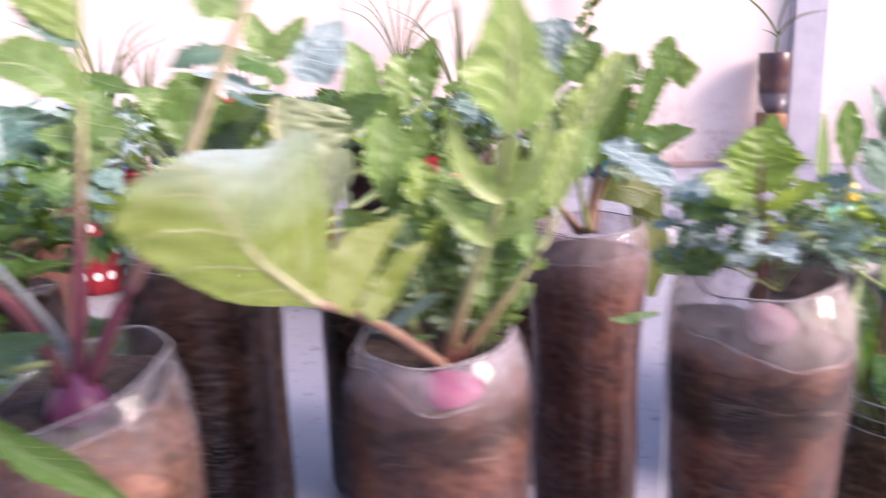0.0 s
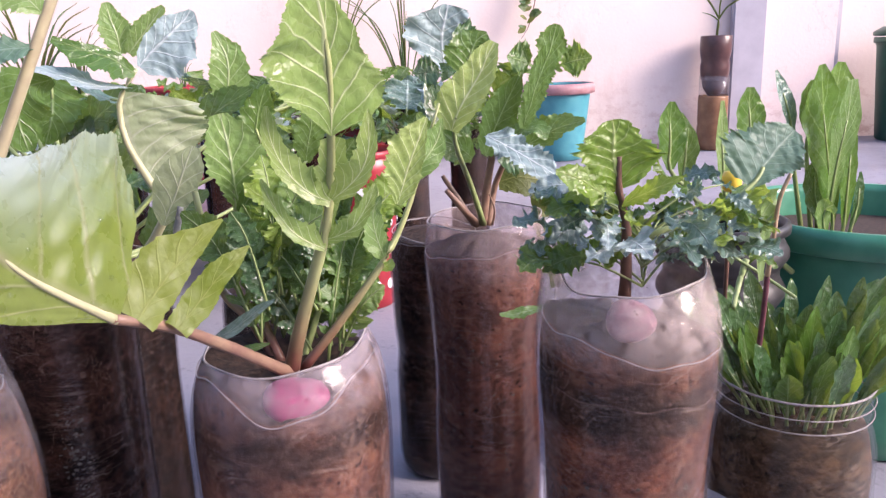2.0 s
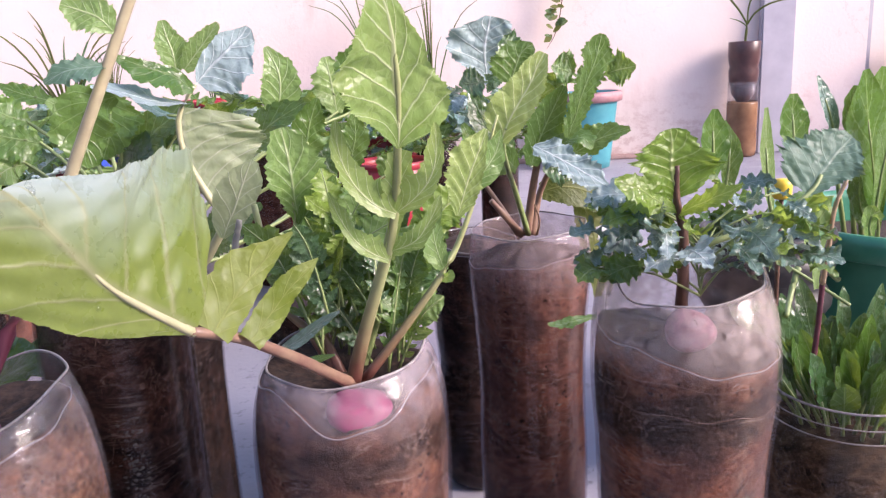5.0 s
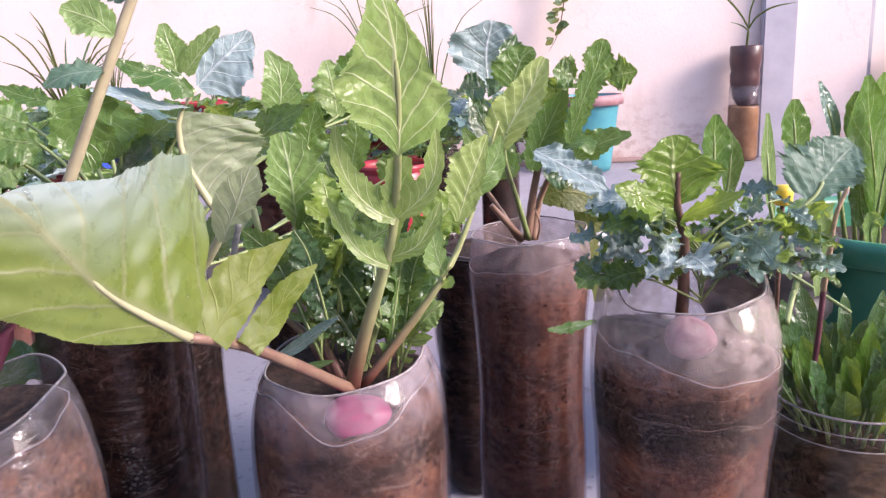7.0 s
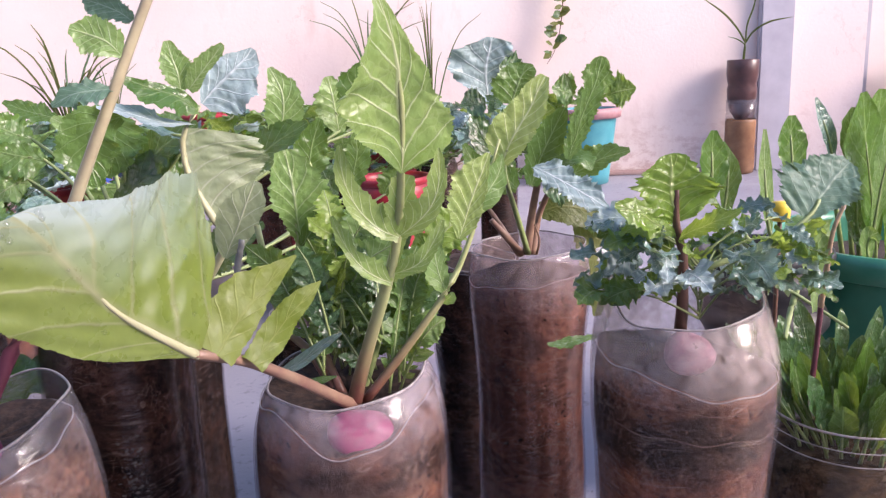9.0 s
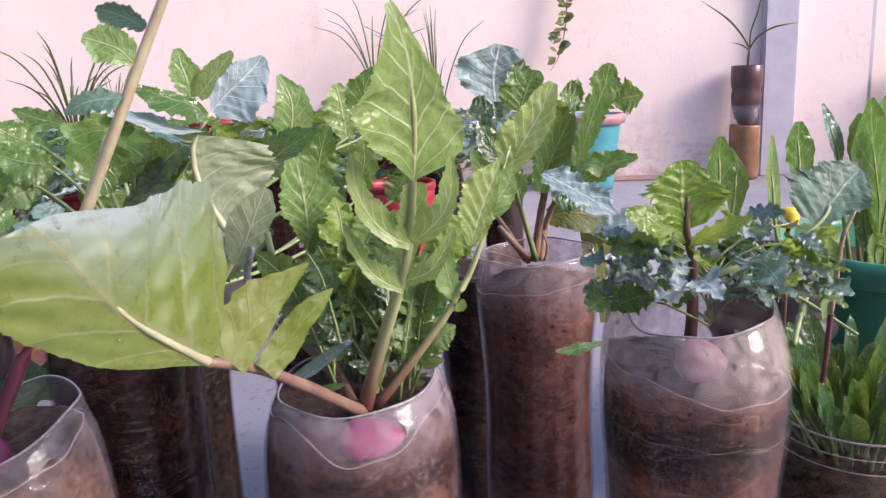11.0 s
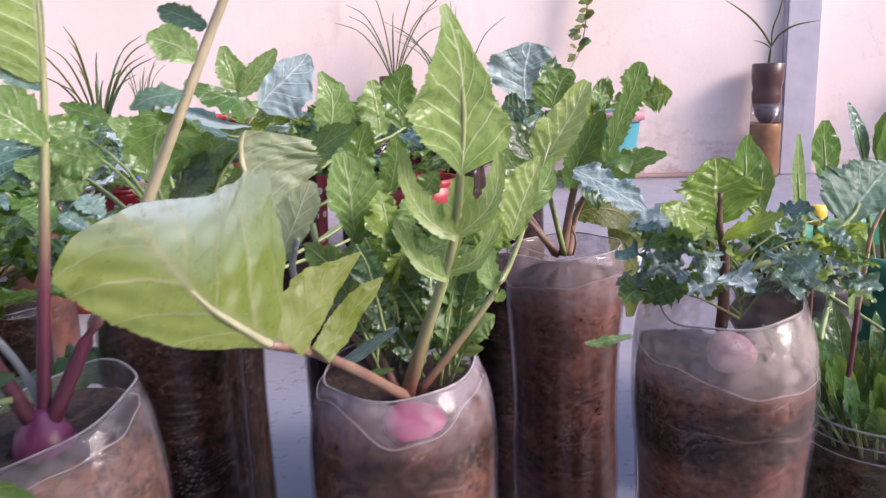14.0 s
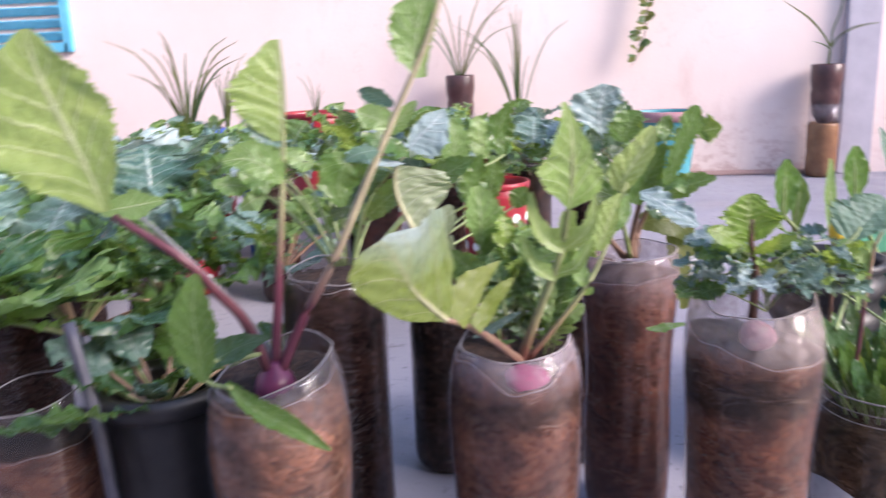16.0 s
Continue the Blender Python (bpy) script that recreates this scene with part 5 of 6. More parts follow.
leaf(leftp, [(-0.197, 0.412, 0.533), (-0.196, 0.415, 0.556), (-0.196, 0.418, 0.580), (-0.197, 0.420, 0.611)], FACE, [0.0071, 0.0339, 0.0389, 0.0071], [0.0014, 0.0028, 0.0028, 0.0018], LEAF_HERO, "tall yellow green leaf", teeth=11, tooth=0.1, nu=7, nv=50, seed=145, vr=0.1)
leaf(leftp, [(-0.198, 0.408, 0.501), (-0.207, 0.400, 0.513), (-0.222, 0.395, 0.521), (-0.239, 0.390, 0.520)], FACE, [0.0028, 0.0104, 0.0104, 0.0028], [0.0035, 0.0152, 0.0138, 0.0028], LEAF_LIGHT, teeth=8, tooth=0.15, nu=6, nv=40, seed=146, vr=0.12)
leaf(leftp, [(-0.197, 0.412, 0.530), (-0.208, 0.410, 0.539), (-0.217, 0.408, 0.547), (-0.226, 0.406, 0.551)], FACE, [0.0028, 0.0090, 0.0076, 0.0021], [0.0028, 0.0097, 0.0076, 0.0021], LEAF_BLUE, teeth=8, tooth=0.2, nu=6, nv=36, seed=147)
leaf(leftp, [(-0.305, 0.330, 0.493), (-0.312, 0.325, 0.527), (-0.323, 0.320, 0.563), (-0.331, 0.315, 0.594), (-0.332, 0.310, 0.620)], (0.2, -1, 0.2), [0.0037, 0.0368, 0.0479, 0.0368, 0.0037], [0.0037, 0.0221, 0.0350, 0.0258, 0.0037], LEAF_HERO, "broad yellow green leaf", teeth=12, tooth=0.1, wave=0.06, nu=8, nv=56, seed=148)
leaf(leftp, [(-0.309, 0.330, 0.493), (-0.285, 0.335, 0.496), (-0.265, 0.340, 0.499)], FACE, [0.0029, 0.0110, 0.0018], [0.0029, 0.0096, 0.0018], LEAF_LIGHT, teeth=6, tooth=0.2, nu=5, nv=30, seed=149)
stalk(leftp, [(-0.218, 0.375, 0.367), (-0.239, 0.350, 0.371), (-0.254, 0.335, 0.378), (-0.240, 0.325, 0.364), (-0.220, 0.320, 0.362)], 0.002, 0.0018, STALK_GREEN)
leaf(leftp, [(-0.225, 0.322, 0.365), (-0.203, 0.318, 0.346), (-0.176, 0.315, 0.333), (-0.148, 0.315, 0.316)], (0.15, -0.7, 0.7), [0.0024, 0.0082, 0.0077, 0.0012], [0.0024, 0.0071, 0.0065, 0.0012], LEAF_MID, "drooping folded leaf", teeth=8, tooth=0.15, cup=0.5, nu=6, nv=44, seed=150)
leaf(leftp, [(-0.243, 0.325, 0.364), (-0.243, 0.320, 0.394), (-0.241, 0.315, 0.422), (-0.234, 0.312, 0.451)], FACE, [0.0029, 0.0147, 0.0162, 0.0024], [0.0029, 0.0133, 0.0147, 0.0024], LEAF_MID, teeth=8, tooth=0.1, nu=6, nv=40, seed=151)
leaf(leftp, [(-0.250, 0.340, 0.368), (-0.238, 0.350, 0.375), (-0.222, 0.355, 0.382), (-0.204, 0.360, 0.387)], (0, -0.8, 0.6), [0.0025, 0.0105, 0.0099, 0.0015], [0.0025, 0.0087, 0.0093, 0.0015], LEAF_DARK, teeth=7, tooth=0.1, nu=6, nv=36, seed=152)
crown_me = lathe_mesh("root", resample([(0.004, 0.0), (0.013, 0.006), (0.017, 0.016), (0.015, 0.028), (0.009, 0.036), (0.004, 0.042)], 16), plain("purple_radish_skin", (0.10, 0.014, 0.06), (0.19, 0.035, 0.10), 60, 0.35, 0.15, 0.001), 24, close_top=True)
part("root", crown_me, leftp, "purple radish crown at the top of the soil").matrix_basis = pose(-0.212, 0.388, 0.314)

darkp = thing("mustard_plant", (-0.199, 0.545, 0.345), "leafy plant with big curled pale leaves in the dark bottle", "plant", "plants in bottles")
stalk(darkp, [(-0.175, 0.55, 0.345), (-0.135, 0.545, 0.380), (-0.108, 0.535, 0.418), (-0.113, 0.529, 0.434), (-0.120, 0.529, 0.448), (-0.126, 0.529, 0.462), (-0.129, 0.529, 0.478), (-0.127, 0.530, 0.494), (-0.116, 0.534, 0.511)], 0.0036, 0.0014, RIB, "pale thick leaf stalk")
leaf(darkp, [(-0.113, 0.530, 0.434), (-0.119, 0.530, 0.446), (-0.124, 0.530, 0.459), (-0.127, 0.530, 0.472), (-0.128, 0.531, 0.485), (-0.127, 0.532, 0.497)], (0.25, -0.94, 0.2), [0.0006, 0.0010, 0.0014, 0.0014, 0.0012, 0.0010], [0.0090, 0.0330, 0.0470, 0.0520, 0.0520, 0.0490], LEAF_GREY, "grey green leaf underside with netted veins", teeth=9, tooth=0.06, wave=0.05, cup=-0.06, nu=12, nv=70, seed=161, vr=0.05)
leaf(darkp, [(-0.115, 0.535, 0.512), (-0.110, 0.538, 0.518), (-0.104, 0.540, 0.524), (-0.097, 0.542, 0.530), (-0.091, 0.545, 0.536), (-0.086, 0.548, 0.541), (-0.082, 0.550, 0.547)], (0.2, -0.85, 0.5), [0.0010, 0.0068, 0.0098, 0.0112, 0.0108, 0.0070, 0.0010], [0.0090, 0.0215, 0.0270, 0.0255, 0.0200, 0.0120, 0.0040], LEAF_WAXY_SHEEN, teeth=11, tooth=0.08, nu=9, nv=60, seed=162, vr=0.06)
leaf(darkp, [(-0.116, 0.530, 0.508), (-0.126, 0.520, 0.518), (-0.139, 0.510, 0.524), (-0.154, 0.505, 0.531)], (0, -0.8, 0.6), [0.0038, 0.0138, 0.0130, 0.0031], [0.0031, 0.0054, 0.0046, 0.0015], LEAF_MID, teeth=8, tooth=0.2, nu=6, nv=40, seed=163)
leaf(darkp, [(-0.121, 0.530, 0.499), (-0.134, 0.510, 0.502), (-0.151, 0.500, 0.509), (-0.165, 0.490, 0.513)], (0, -0.35, 0.95), [0.0038, 0.0150, 0.0135, 0.0030], [0.0038, 0.0135, 0.0128, 0.0030], LEAF_WAXY_SHEEN, teeth=8, tooth=0.15, nu=6, nv=40, seed=164)
leaf(darkp, [(-0.151, 0.600, 0.521), (-0.152, 0.600, 0.534), (-0.155, 0.600, 0.545), (-0.157, 0.600, 0.557)], FACE, [0.0035, 0.0106, 0.0097, 0.0022], [0.0035, 0.0106, 0.0097, 0.0022], LEAF_LIGHT, teeth=7, tooth=0.2, nu=5, nv=30, seed=165)
leaf(darkp, [(-0.145, 0.600, 0.521), (-0.136, 0.600, 0.531), (-0.125, 0.600, 0.543), (-0.116, 0.600, 0.553)], FACE, [0.0035, 0.0088, 0.0080, 0.0018], [0.0035, 0.0088, 0.0080, 0.0018], LEAF_LIGHT, teeth=7, tooth=0.2, nu=5, nv=30, seed=166)
leaf(darkp, [(-0.088, 0.620, 0.476), (-0.081, 0.620, 0.496), (-0.080, 0.620, 0.516), (-0.088, 0.620, 0.535)], FACE, [0.0037, 0.0128, 0.0137, 0.0023], [0.0037, 0.0137, 0.0137, 0.0023], LEAF_LIGHT, teeth=8, tooth=0.15, nu=5, nv=34, seed=167)
leaf(darkp, [(-0.099, 0.500, 0.414), (-0.095, 0.500, 0.423), (-0.090, 0.500, 0.432), (-0.085, 0.500, 0.443), (-0.080, 0.500, 0.454), (-0.075, 0.500, 0.464)], (0.3, -0.9, 0.3), [0.0020, 0.0095, 0.0135, 0.0150, 0.0100, 0.0010], [0.0010, 0.0070, 0.0100, 0.0115, 0.0115, 0.0050], LEAF_GREY, teeth=9, tooth=0.06, nu=8, nv=54, seed=168)
stalk(darkp, [(-0.088, 0.500, 0.389), (-0.092, 0.500, 0.405), (-0.087, 0.500, 0.426)], 0.0028, 0.002, STALK_WHITE)
leaf(darkp, [(-0.155, 0.500, 0.507), (-0.168, 0.490, 0.501), (-0.174, 0.490, 0.484), (-0.171, 0.490, 0.465)], FACE, [0.0037, 0.0147, 0.0184, 0.0037], [0.0037, 0.0147, 0.0184, 0.0037], LEAF_MID, teeth=9, tooth=0.15, nu=6, nv=36, seed=169)
for k, (px_, leafm) in enumerate((((-0.089, 0.620, 0.481), LEAF_MID), ((-0.148, 0.620, 0.460), LEAF_MID), ((-0.182, 0.600, 0.464), LEAF_DARK), ((-0.166, 0.600, 0.485), LEAF_MID), ((-0.124, 0.600, 0.408), LEAF_DARK))):
    x0, y0, z0 = px_
    leaf(darkp, [(x0 - 0.03, y0, z0 - 0.03), (x0, y0 - 0.01, z0 - 0.005), (x0 + 0.03, y0 - 0.015, z0 + 0.012)], (0.1 * k - 0.2, -0.8, 0.6), [0.006, 0.018, 0.003], [0.006, 0.018, 0.003], leafm, teeth=8, tooth=0.2, nu=5, nv=28, seed=180 + k)


for k, (pts, wl, wr, m, nr) in enumerate((
    ([(-0.301, 0.660, 0.485), (-0.311, 0.655, 0.490), (-0.322, 0.650, 0.497), (-0.335, 0.645, 0.507)], [0.0029, 0.0124, 0.0134, 0.0029], [0.0029, 0.0144, 0.0144, 0.0029], LEAF_MID, (0.2, -0.8, 0.6)),
    ([(-0.282, 0.640, 0.469), (-0.294, 0.635, 0.473), (-0.307, 0.630, 0.477), (-0.320, 0.625, 0.483)], [0.0037, 0.0186, 0.0176, 0.0037], [0.0037, 0.0102, 0.0102, 0.0028], LEAF_MID, (0.2, -0.9, 0.4)),
    ([(-0.315, 0.640, 0.463), (-0.326, 0.635, 0.465), (-0.337, 0.630, 0.467), (-0.351, 0.625, 0.470)], [0.0028, 0.0121, 0.0130, 0.0037], [0.0028, 0.0093, 0.0102, 0.0028], LEAF_LIGHT, (0.2, -0.9, 0.4)),
    ([(-0.291, 0.630, 0.454), (-0.301, 0.625, 0.453), (-0.308, 0.620, 0.449), (-0.320, 0.620, 0.441)], [0.0027, 0.0119, 0.0119, 0.0027], [0.0027, 0.0100, 0.0091, 0.0027], LEAF_LIGHT, (0.2, -0.9, 0.4)),
    ([(-0.300, 0.700, 0.501), (-0.315, 0.700, 0.505), (-0.330, 0.700, 0.510), (-0.345, 0.700, 0.517)], [0.0031, 0.0082, 0.0082, 0.0021], [0.0031, 0.0103, 0.0093, 0.0021], LEAF_MID, (0.1, -0.8, 0.6)),
    ([(-0.243, 0.660, 0.483), (-0.255, 0.655, 0.488), (-0.264, 0.650, 0.495), (-0.278, 0.650, 0.503)], [0.0038, 0.0124, 0.0115, 0.0029], [0.0038, 0.0115, 0.0115, 0.0029], LEAF_LIGHT, (0.2, -0.8, 0.5)),
    ([(-0.204, 0.600, 0.506), (-0.203, 0.595, 0.491), (-0.204, 0.590, 0.476), (-0.211, 0.590, 0.459)], [0.0062, 0.0203, 0.0186, 0.0027], [0.0062, 0.0203, 0.0168, 0.0027], LEAF_MID, (0.15, -1, 0.1)),
    ([(-0.142, 0.580, 0.485), (-0.153, 0.575, 0.490), (-0.163, 0.570, 0.496), (-0.172, 0.570, 0.502)], [0.0021, 0.0059, 0.0050, 0.0017], [0.0021, 0.0059, 0.0050, 0.0017], LEAF_BLUE, (0, -0.4, 0.9)),
    ([(-0.174, 0.660, 0.442), (-0.184, 0.655, 0.452), (-0.193, 0.650, 0.460), (-0.205, 0.650, 0.466)], [0.0029, 0.0105, 0.0105, 0.0024], [0.0029, 0.0105, 0.0096, 0.0024], LEAF_MID, (0.2, -0.8, 0.6)),
    ([(-0.192, 0.660, 0.432), (-0.204, 0.655, 0.441), (-0.217, 0.650, 0.444), (-0.232, 0.650, 0.442)], [0.0029, 0.0105, 0.0105, 0.0024], [0.0029, 0.0105, 0.0096, 0.0024], LEAF_DARK, (0.2, -0.8, 0.6)),
    ([(-0.066, 0.620, 0.444), (-0.063, 0.620, 0.462), (-0.059, 0.620, 0.478), (-0.052, 0.620, 0.495)], [0.0037, 0.0137, 0.0128, 0.0023], [0.0037, 0.0128, 0.0128, 0.0023], LEAF_MID, FACE),
    ([(-0.058, 0.750, 0.475), (-0.060, 0.750, 0.494), (-0.062, 0.750, 0.510), (-0.065, 0.750, 0.527)], [0.0044, 0.0177, 0.0177, 0.0044], [0.0044, 0.0166, 0.0177, 0.0044], LEAF_LIGHT, FACE),
    ([(-0.058, 0.800, 0.410), (-0.054, 0.800, 0.430), (-0.049, 0.800, 0.451), (-0.050, 0.800, 0.474)], [0.0047, 0.0153, 0.0153, 0.0029], [0.0047, 0.0130, 0.0130, 0.0029], LEAF_MID, FACE),
    ([(-0.024, 0.800, 0.406), (-0.018, 0.800, 0.417), (-0.013, 0.800, 0.424), (-0.007, 0.800, 0.432)], [0.0047, 0.0130, 0.0118, 0.0029], [0.0047, 0.0130, 0.0118, 0.0029], LEAF_MID, FACE),
    ([(-0.078, 0.820, 0.404), (-0.086, 0.820, 0.423), (-0.091, 0.820, 0.435), (-0.099, 0.820, 0.453)], [0.0047, 0.0130, 0.0118, 0.0029], [0.0047, 0.0130, 0.0118, 0.0029], LEAF_DARK, FACE),
    ([(-0.033, 0.720, 0.481), (-0.037, 0.720, 0.502), (-0.034, 0.720, 0.522), (-0.025, 0.720, 0.539)], [0.0042, 0.0148, 0.0148, 0.0032], [0.0042, 0.0148, 0.0148, 0.0032], LEAF_MID, FACE),
)):
    leaf(darkp, pts, nr, wl, wr, m, teeth=8, tooth=0.22, wave=0.12, cup=0.12, nu=5, nv=34, seed=860 + k)
    stalk(darkp, [(-0.199, 0.60, 0.36), ((pts[0][0] - 0.199) / 2, (pts[0][1] + 0.6) / 2, pts[0][2] - 0.035), pts[0], pts[1]], 0.002, 0.001, STALK_GREEN, n=10, sides=6)


# ---- planters and plants behind ----
def brassica(x, y, z0, size, n, seed, name="mustard_plant", label="bushy green mustard plant in a planter", mats=(), spread=1.0, oval=False):
    th = thing(name, (x, y, z0), label, "plant", "plants behind")
    r = random.Random(seed)
    for k in range(n):
        a = k * 2.399 + r.uniform(-0.4, 0.4)
        ln = size * r.uniform(0.65, 1.15)
        el = r.uniform(0.35, 1.25)
        out, up = math.cos(el) * spread, math.sin(el)
        dx, dy = math.cos(a), math.sin(a)
        pt = [Vector((x + dx * out * ln * f, y + dy * out * ln * f, z0 + up * ln * (f - 0.28 * f * f))) for f in (0.0, 0.25, 0.5)]
        bl = [Vector((x + dx * out * ln * f * (1 + 0.1 * f), y + dy * out * ln * f, z0 + up * ln * (f - 0.28 * f * f))) for f in (0.48, 0.68, 0.86, 1.0)]
        stalk(th, pt, 0.0028, 0.0016, r.choice((STALK_GREEN, STALK_TAN, STALK_PINK)), n=6, sides=6)
        w = ln * (0.17 if oval else r.uniform(0.2, 0.3))
        nr = (-dx * up + r.uniform(-0.3, 0.3), -dy * up + r.uniform(-0.5, 0.1), out + 0.25)
        m = r.choice(mats or (LEAF_MID, LEAF_MID, LEAF_DARK, LEAF_BLUE, LEAF_LIGHT, LEAF_BLUE))
        if not oval and k % 2:
            lobed_leaf(th, [pt[1]] + bl[:1] + bl[2:], nr, m, seed=seed * 50 + k, pairs=3, end=0.27, lobe=0.22)
            continue
        leaf(th, bl, nr, [w * 0.35, w, w * 0.85, w * 0.1], [w * 0.35, w, w * 0.85, w * 0.1], m, teeth=10 if not oval else 2, tooth=0.32 if not oval else 0.0, wave=0.2, nu=4, nv=30, seed=seed * 50 + k)
    return th


def pot(name, x, y, r0, r1, h, material, label, lip=0.008, lip_mat=None, dots=None, ribs=0, soil=True, group="plant pots", z=0.0, lip_h=0.02):
    """A tapered pot with a rolled lip, r0 at the foot and r1 at the top."""
    th = thing(name, (x, y, z), label, "pot", group)
    prof = [(r0 * 0.9, 0.0), (r0, 0.004)]
    steps = max(8, ribs * 6)
    for k in range(1, steps + 1):
        f = k / steps
        prof.append((r0 + (r1 - r0) * f + (0.005 * math.sin(f * ribs * 2 * math.pi) if ribs else 0), h * f))
    prof += [(r1 - 0.004, h), (r1 - 0.006, h * 0.97), (r1 * 0.92, h * 0.8)]
    part("body", lathe_mesh("body", prof, material, 40), th, local=True)
    lipm = lathe_mesh("lip", [(r1 + 0.001, h - lip_h), (r1 + lip, h - lip_h * 0.9), (r1 + lip * 1.1, h - lip_h * 0.3), (r1 + lip * 0.6, h + 0.002), (r1 - 0.003, h + 0.002), (r1 - 0.006, h - lip_h * 0.5)], lip_mat or material, 40, close_bottom=False)
    part("lip", lipm, th, local=True)
    if soil:
        rs = r1 * 0.93
        me = lathe_mesh("soil", [(rs, h * 0.86), (rs * 0.7, h * 0.875), (rs * 0.3, h * 0.885), (0.004, h * 0.886)], SOIL_TOP, 28, close_bottom=False, close_top=True)
        part("soil", me, th, local=True)
    if dots:
        r = random.Random(int(x * 1000) % 97)
        for row in range(4):
            for q in range(11):
                g = (q + 0.5 * (row % 2)) * 2 * math.pi / 11 + r.uniform(-0.08, 0.08)
                f = 0.16 + row * 0.2
                rr = r0 + (r1 - r0) * f + 0.0012
                c = Vector((rr * math.cos(g), rr * math.sin(g), h * f))
                ux, uz = Vector((-math.sin(g), math.cos(g), 0)), Vector((0, 0, 1))
                vs = [c + 0.011 * (math.cos(b) * ux + math.sin(b) * uz) * (1 if True else 0) + Vector((math.cos(g), math.sin(g), 0)) * (-0.0004) for b in [j * math.pi / 6 for j in range(12)]]
                vs.append(c + Vector((math.cos(g), math.sin(g), 0)) * 0.0014)
                part("dot", mesh_of("dot", vs, [(j, (j + 1) % 12, 12) for j in range(12)], dots), th, "white painted dot", local=True)
    return th


pot("ribbed_pot", 0.40, 0.88, 0.06, 0.07, 0.315, BLACK_PLASTIC, "dark ribbed plastic pot", ribs=7, lip=0.003, lip_h=0.01)
green_pot = pot("wide_pot", 0.63, 0.99, 0.12, 0.168, 0.30, GREEN_PLASTIC, "wide translucent green plastic basin planted with spinach", lip_h=0.03)
spin = thing("spinach_plant", (0.64, 0.98, 0.26), "spinach with large smooth upright leaves in the green basin", "plant", "plants behind")
for k, (pts, wl, wr, m) in enumerate((
    ([(0.564, 0.950, 0.291), (0.548, 0.940, 0.357), (0.533, 0.935, 0.426), (0.523, 0.930, 0.484)], [0.0042, 0.0235, 0.0401, 0.0055], [0.0042, 0.0208, 0.0305, 0.0055], LEAF_SPINACH),
    ([(0.547, 0.930, 0.307), (0.546, 0.920, 0.367), (0.551, 0.915, 0.420), (0.550, 0.910, 0.467)], [0.0034, 0.0136, 0.0217, 0.0068], [0.0034, 0.0122, 0.0176, 0.0081], LEAF_LIGHT),
    ([(0.555, 0.960, 0.290), (0.544, 0.960, 0.319), (0.541, 0.960, 0.348), (0.545, 0.960, 0.374)], [0.0057, 0.0184, 0.0184, 0.0057], [0.0057, 0.0198, 0.0184, 0.0057], LEAF_DARK),
    ([(0.578, 0.950, 0.287), (0.578, 0.950, 0.334), (0.578, 0.950, 0.375), (0.582, 0.950, 0.399)], [0.0042, 0.0140, 0.0140, 0.0028], [0.0042, 0.0112, 0.0098, 0.0028], LEAF_SPINACH),
    ([(0.576, 0.930, 0.288), (0.581, 0.930, 0.312), (0.582, 0.930, 0.337), (0.581, 0.930, 0.357)], [0.0027, 0.0082, 0.0082, 0.0021], [0.0027, 0.0068, 0.0068, 0.0021], LEAF_DARK),
    ([(0.529, 0.900, 0.290), (0.523, 0.895, 0.308), (0.522, 0.890, 0.321), (0.529, 0.885, 0.328)], [0.0053, 0.0119, 0.0146, 0.0093], [0.0053, 0.0119, 0.0133, 0.0080], LEAF_LIGHT),
    ([(0.392, 0.850, 0.341), (0.387, 0.850, 0.373), (0.383, 0.850, 0.410), (0.381, 0.850, 0.453)], [0.0031, 0.0075, 0.0088, 0.0025], [0.0031, 0.0088, 0.0088, 0.0025], LEAF_LIGHT),
    ([(0.328, 0.850, 0.381), (0.327, 0.850, 0.406), (0.326, 0.850, 0.431), (0.327, 0.850, 0.454)], [0.0050, 0.0150, 0.0163, 0.0038], [0.0050, 0.0175, 0.0175, 0.0038], LEAF_SPINACH),
    ([(0.346, 0.860, 0.353), (0.347, 0.860, 0.385), (0.348, 0.860, 0.410), (0.340, 0.860, 0.440)], [0.0038, 0.0101, 0.0139, 0.0032], [0.0038, 0.0127, 0.0139, 0.0032], LEAF_MID),
    ([(0.435, 0.900, 0.389), (0.433, 0.900, 0.416), (0.430, 0.900, 0.441), (0.430, 0.900, 0.463)], [0.0053, 0.0186, 0.0199, 0.0053], [0.0053, 0.0186, 0.0186, 0.0053], LEAF_SPINACH),
    ([(0.528, 1.000, 0.394), (0.521, 1.000, 0.423), (0.512, 1.000, 0.448), (0.501, 1.000, 0.477)], [0.0029, 0.0088, 0.0103, 0.0022], [0.0044, 0.0118, 0.0118, 0.0022], LEAF_BLUE),
    ([(0.548, 1.000, 0.394), (0.546, 1.000, 0.419), (0.545, 1.000, 0.442), (0.548, 1.000, 0.463)], [0.0044, 0.0162, 0.0147, 0.0029], [0.0044, 0.0162, 0.0147, 0.0029], LEAF_MID),
    ([(0.563, 1.000, 0.379), (0.571, 1.000, 0.415), (0.578, 1.000, 0.450), (0.582, 1.000, 0.484)], [0.0074, 0.0309, 0.0309, 0.0059], [0.0074, 0.0309, 0.0309, 0.0059], LEAF_SPINACH),
)):
    leaf(spin, pts, FACE, wl, wr, m, teeth=2, tooth=0.0, wave=0.05, cup=0.15, nu=6, nv=34, seed=300 + k, vr=0.03)
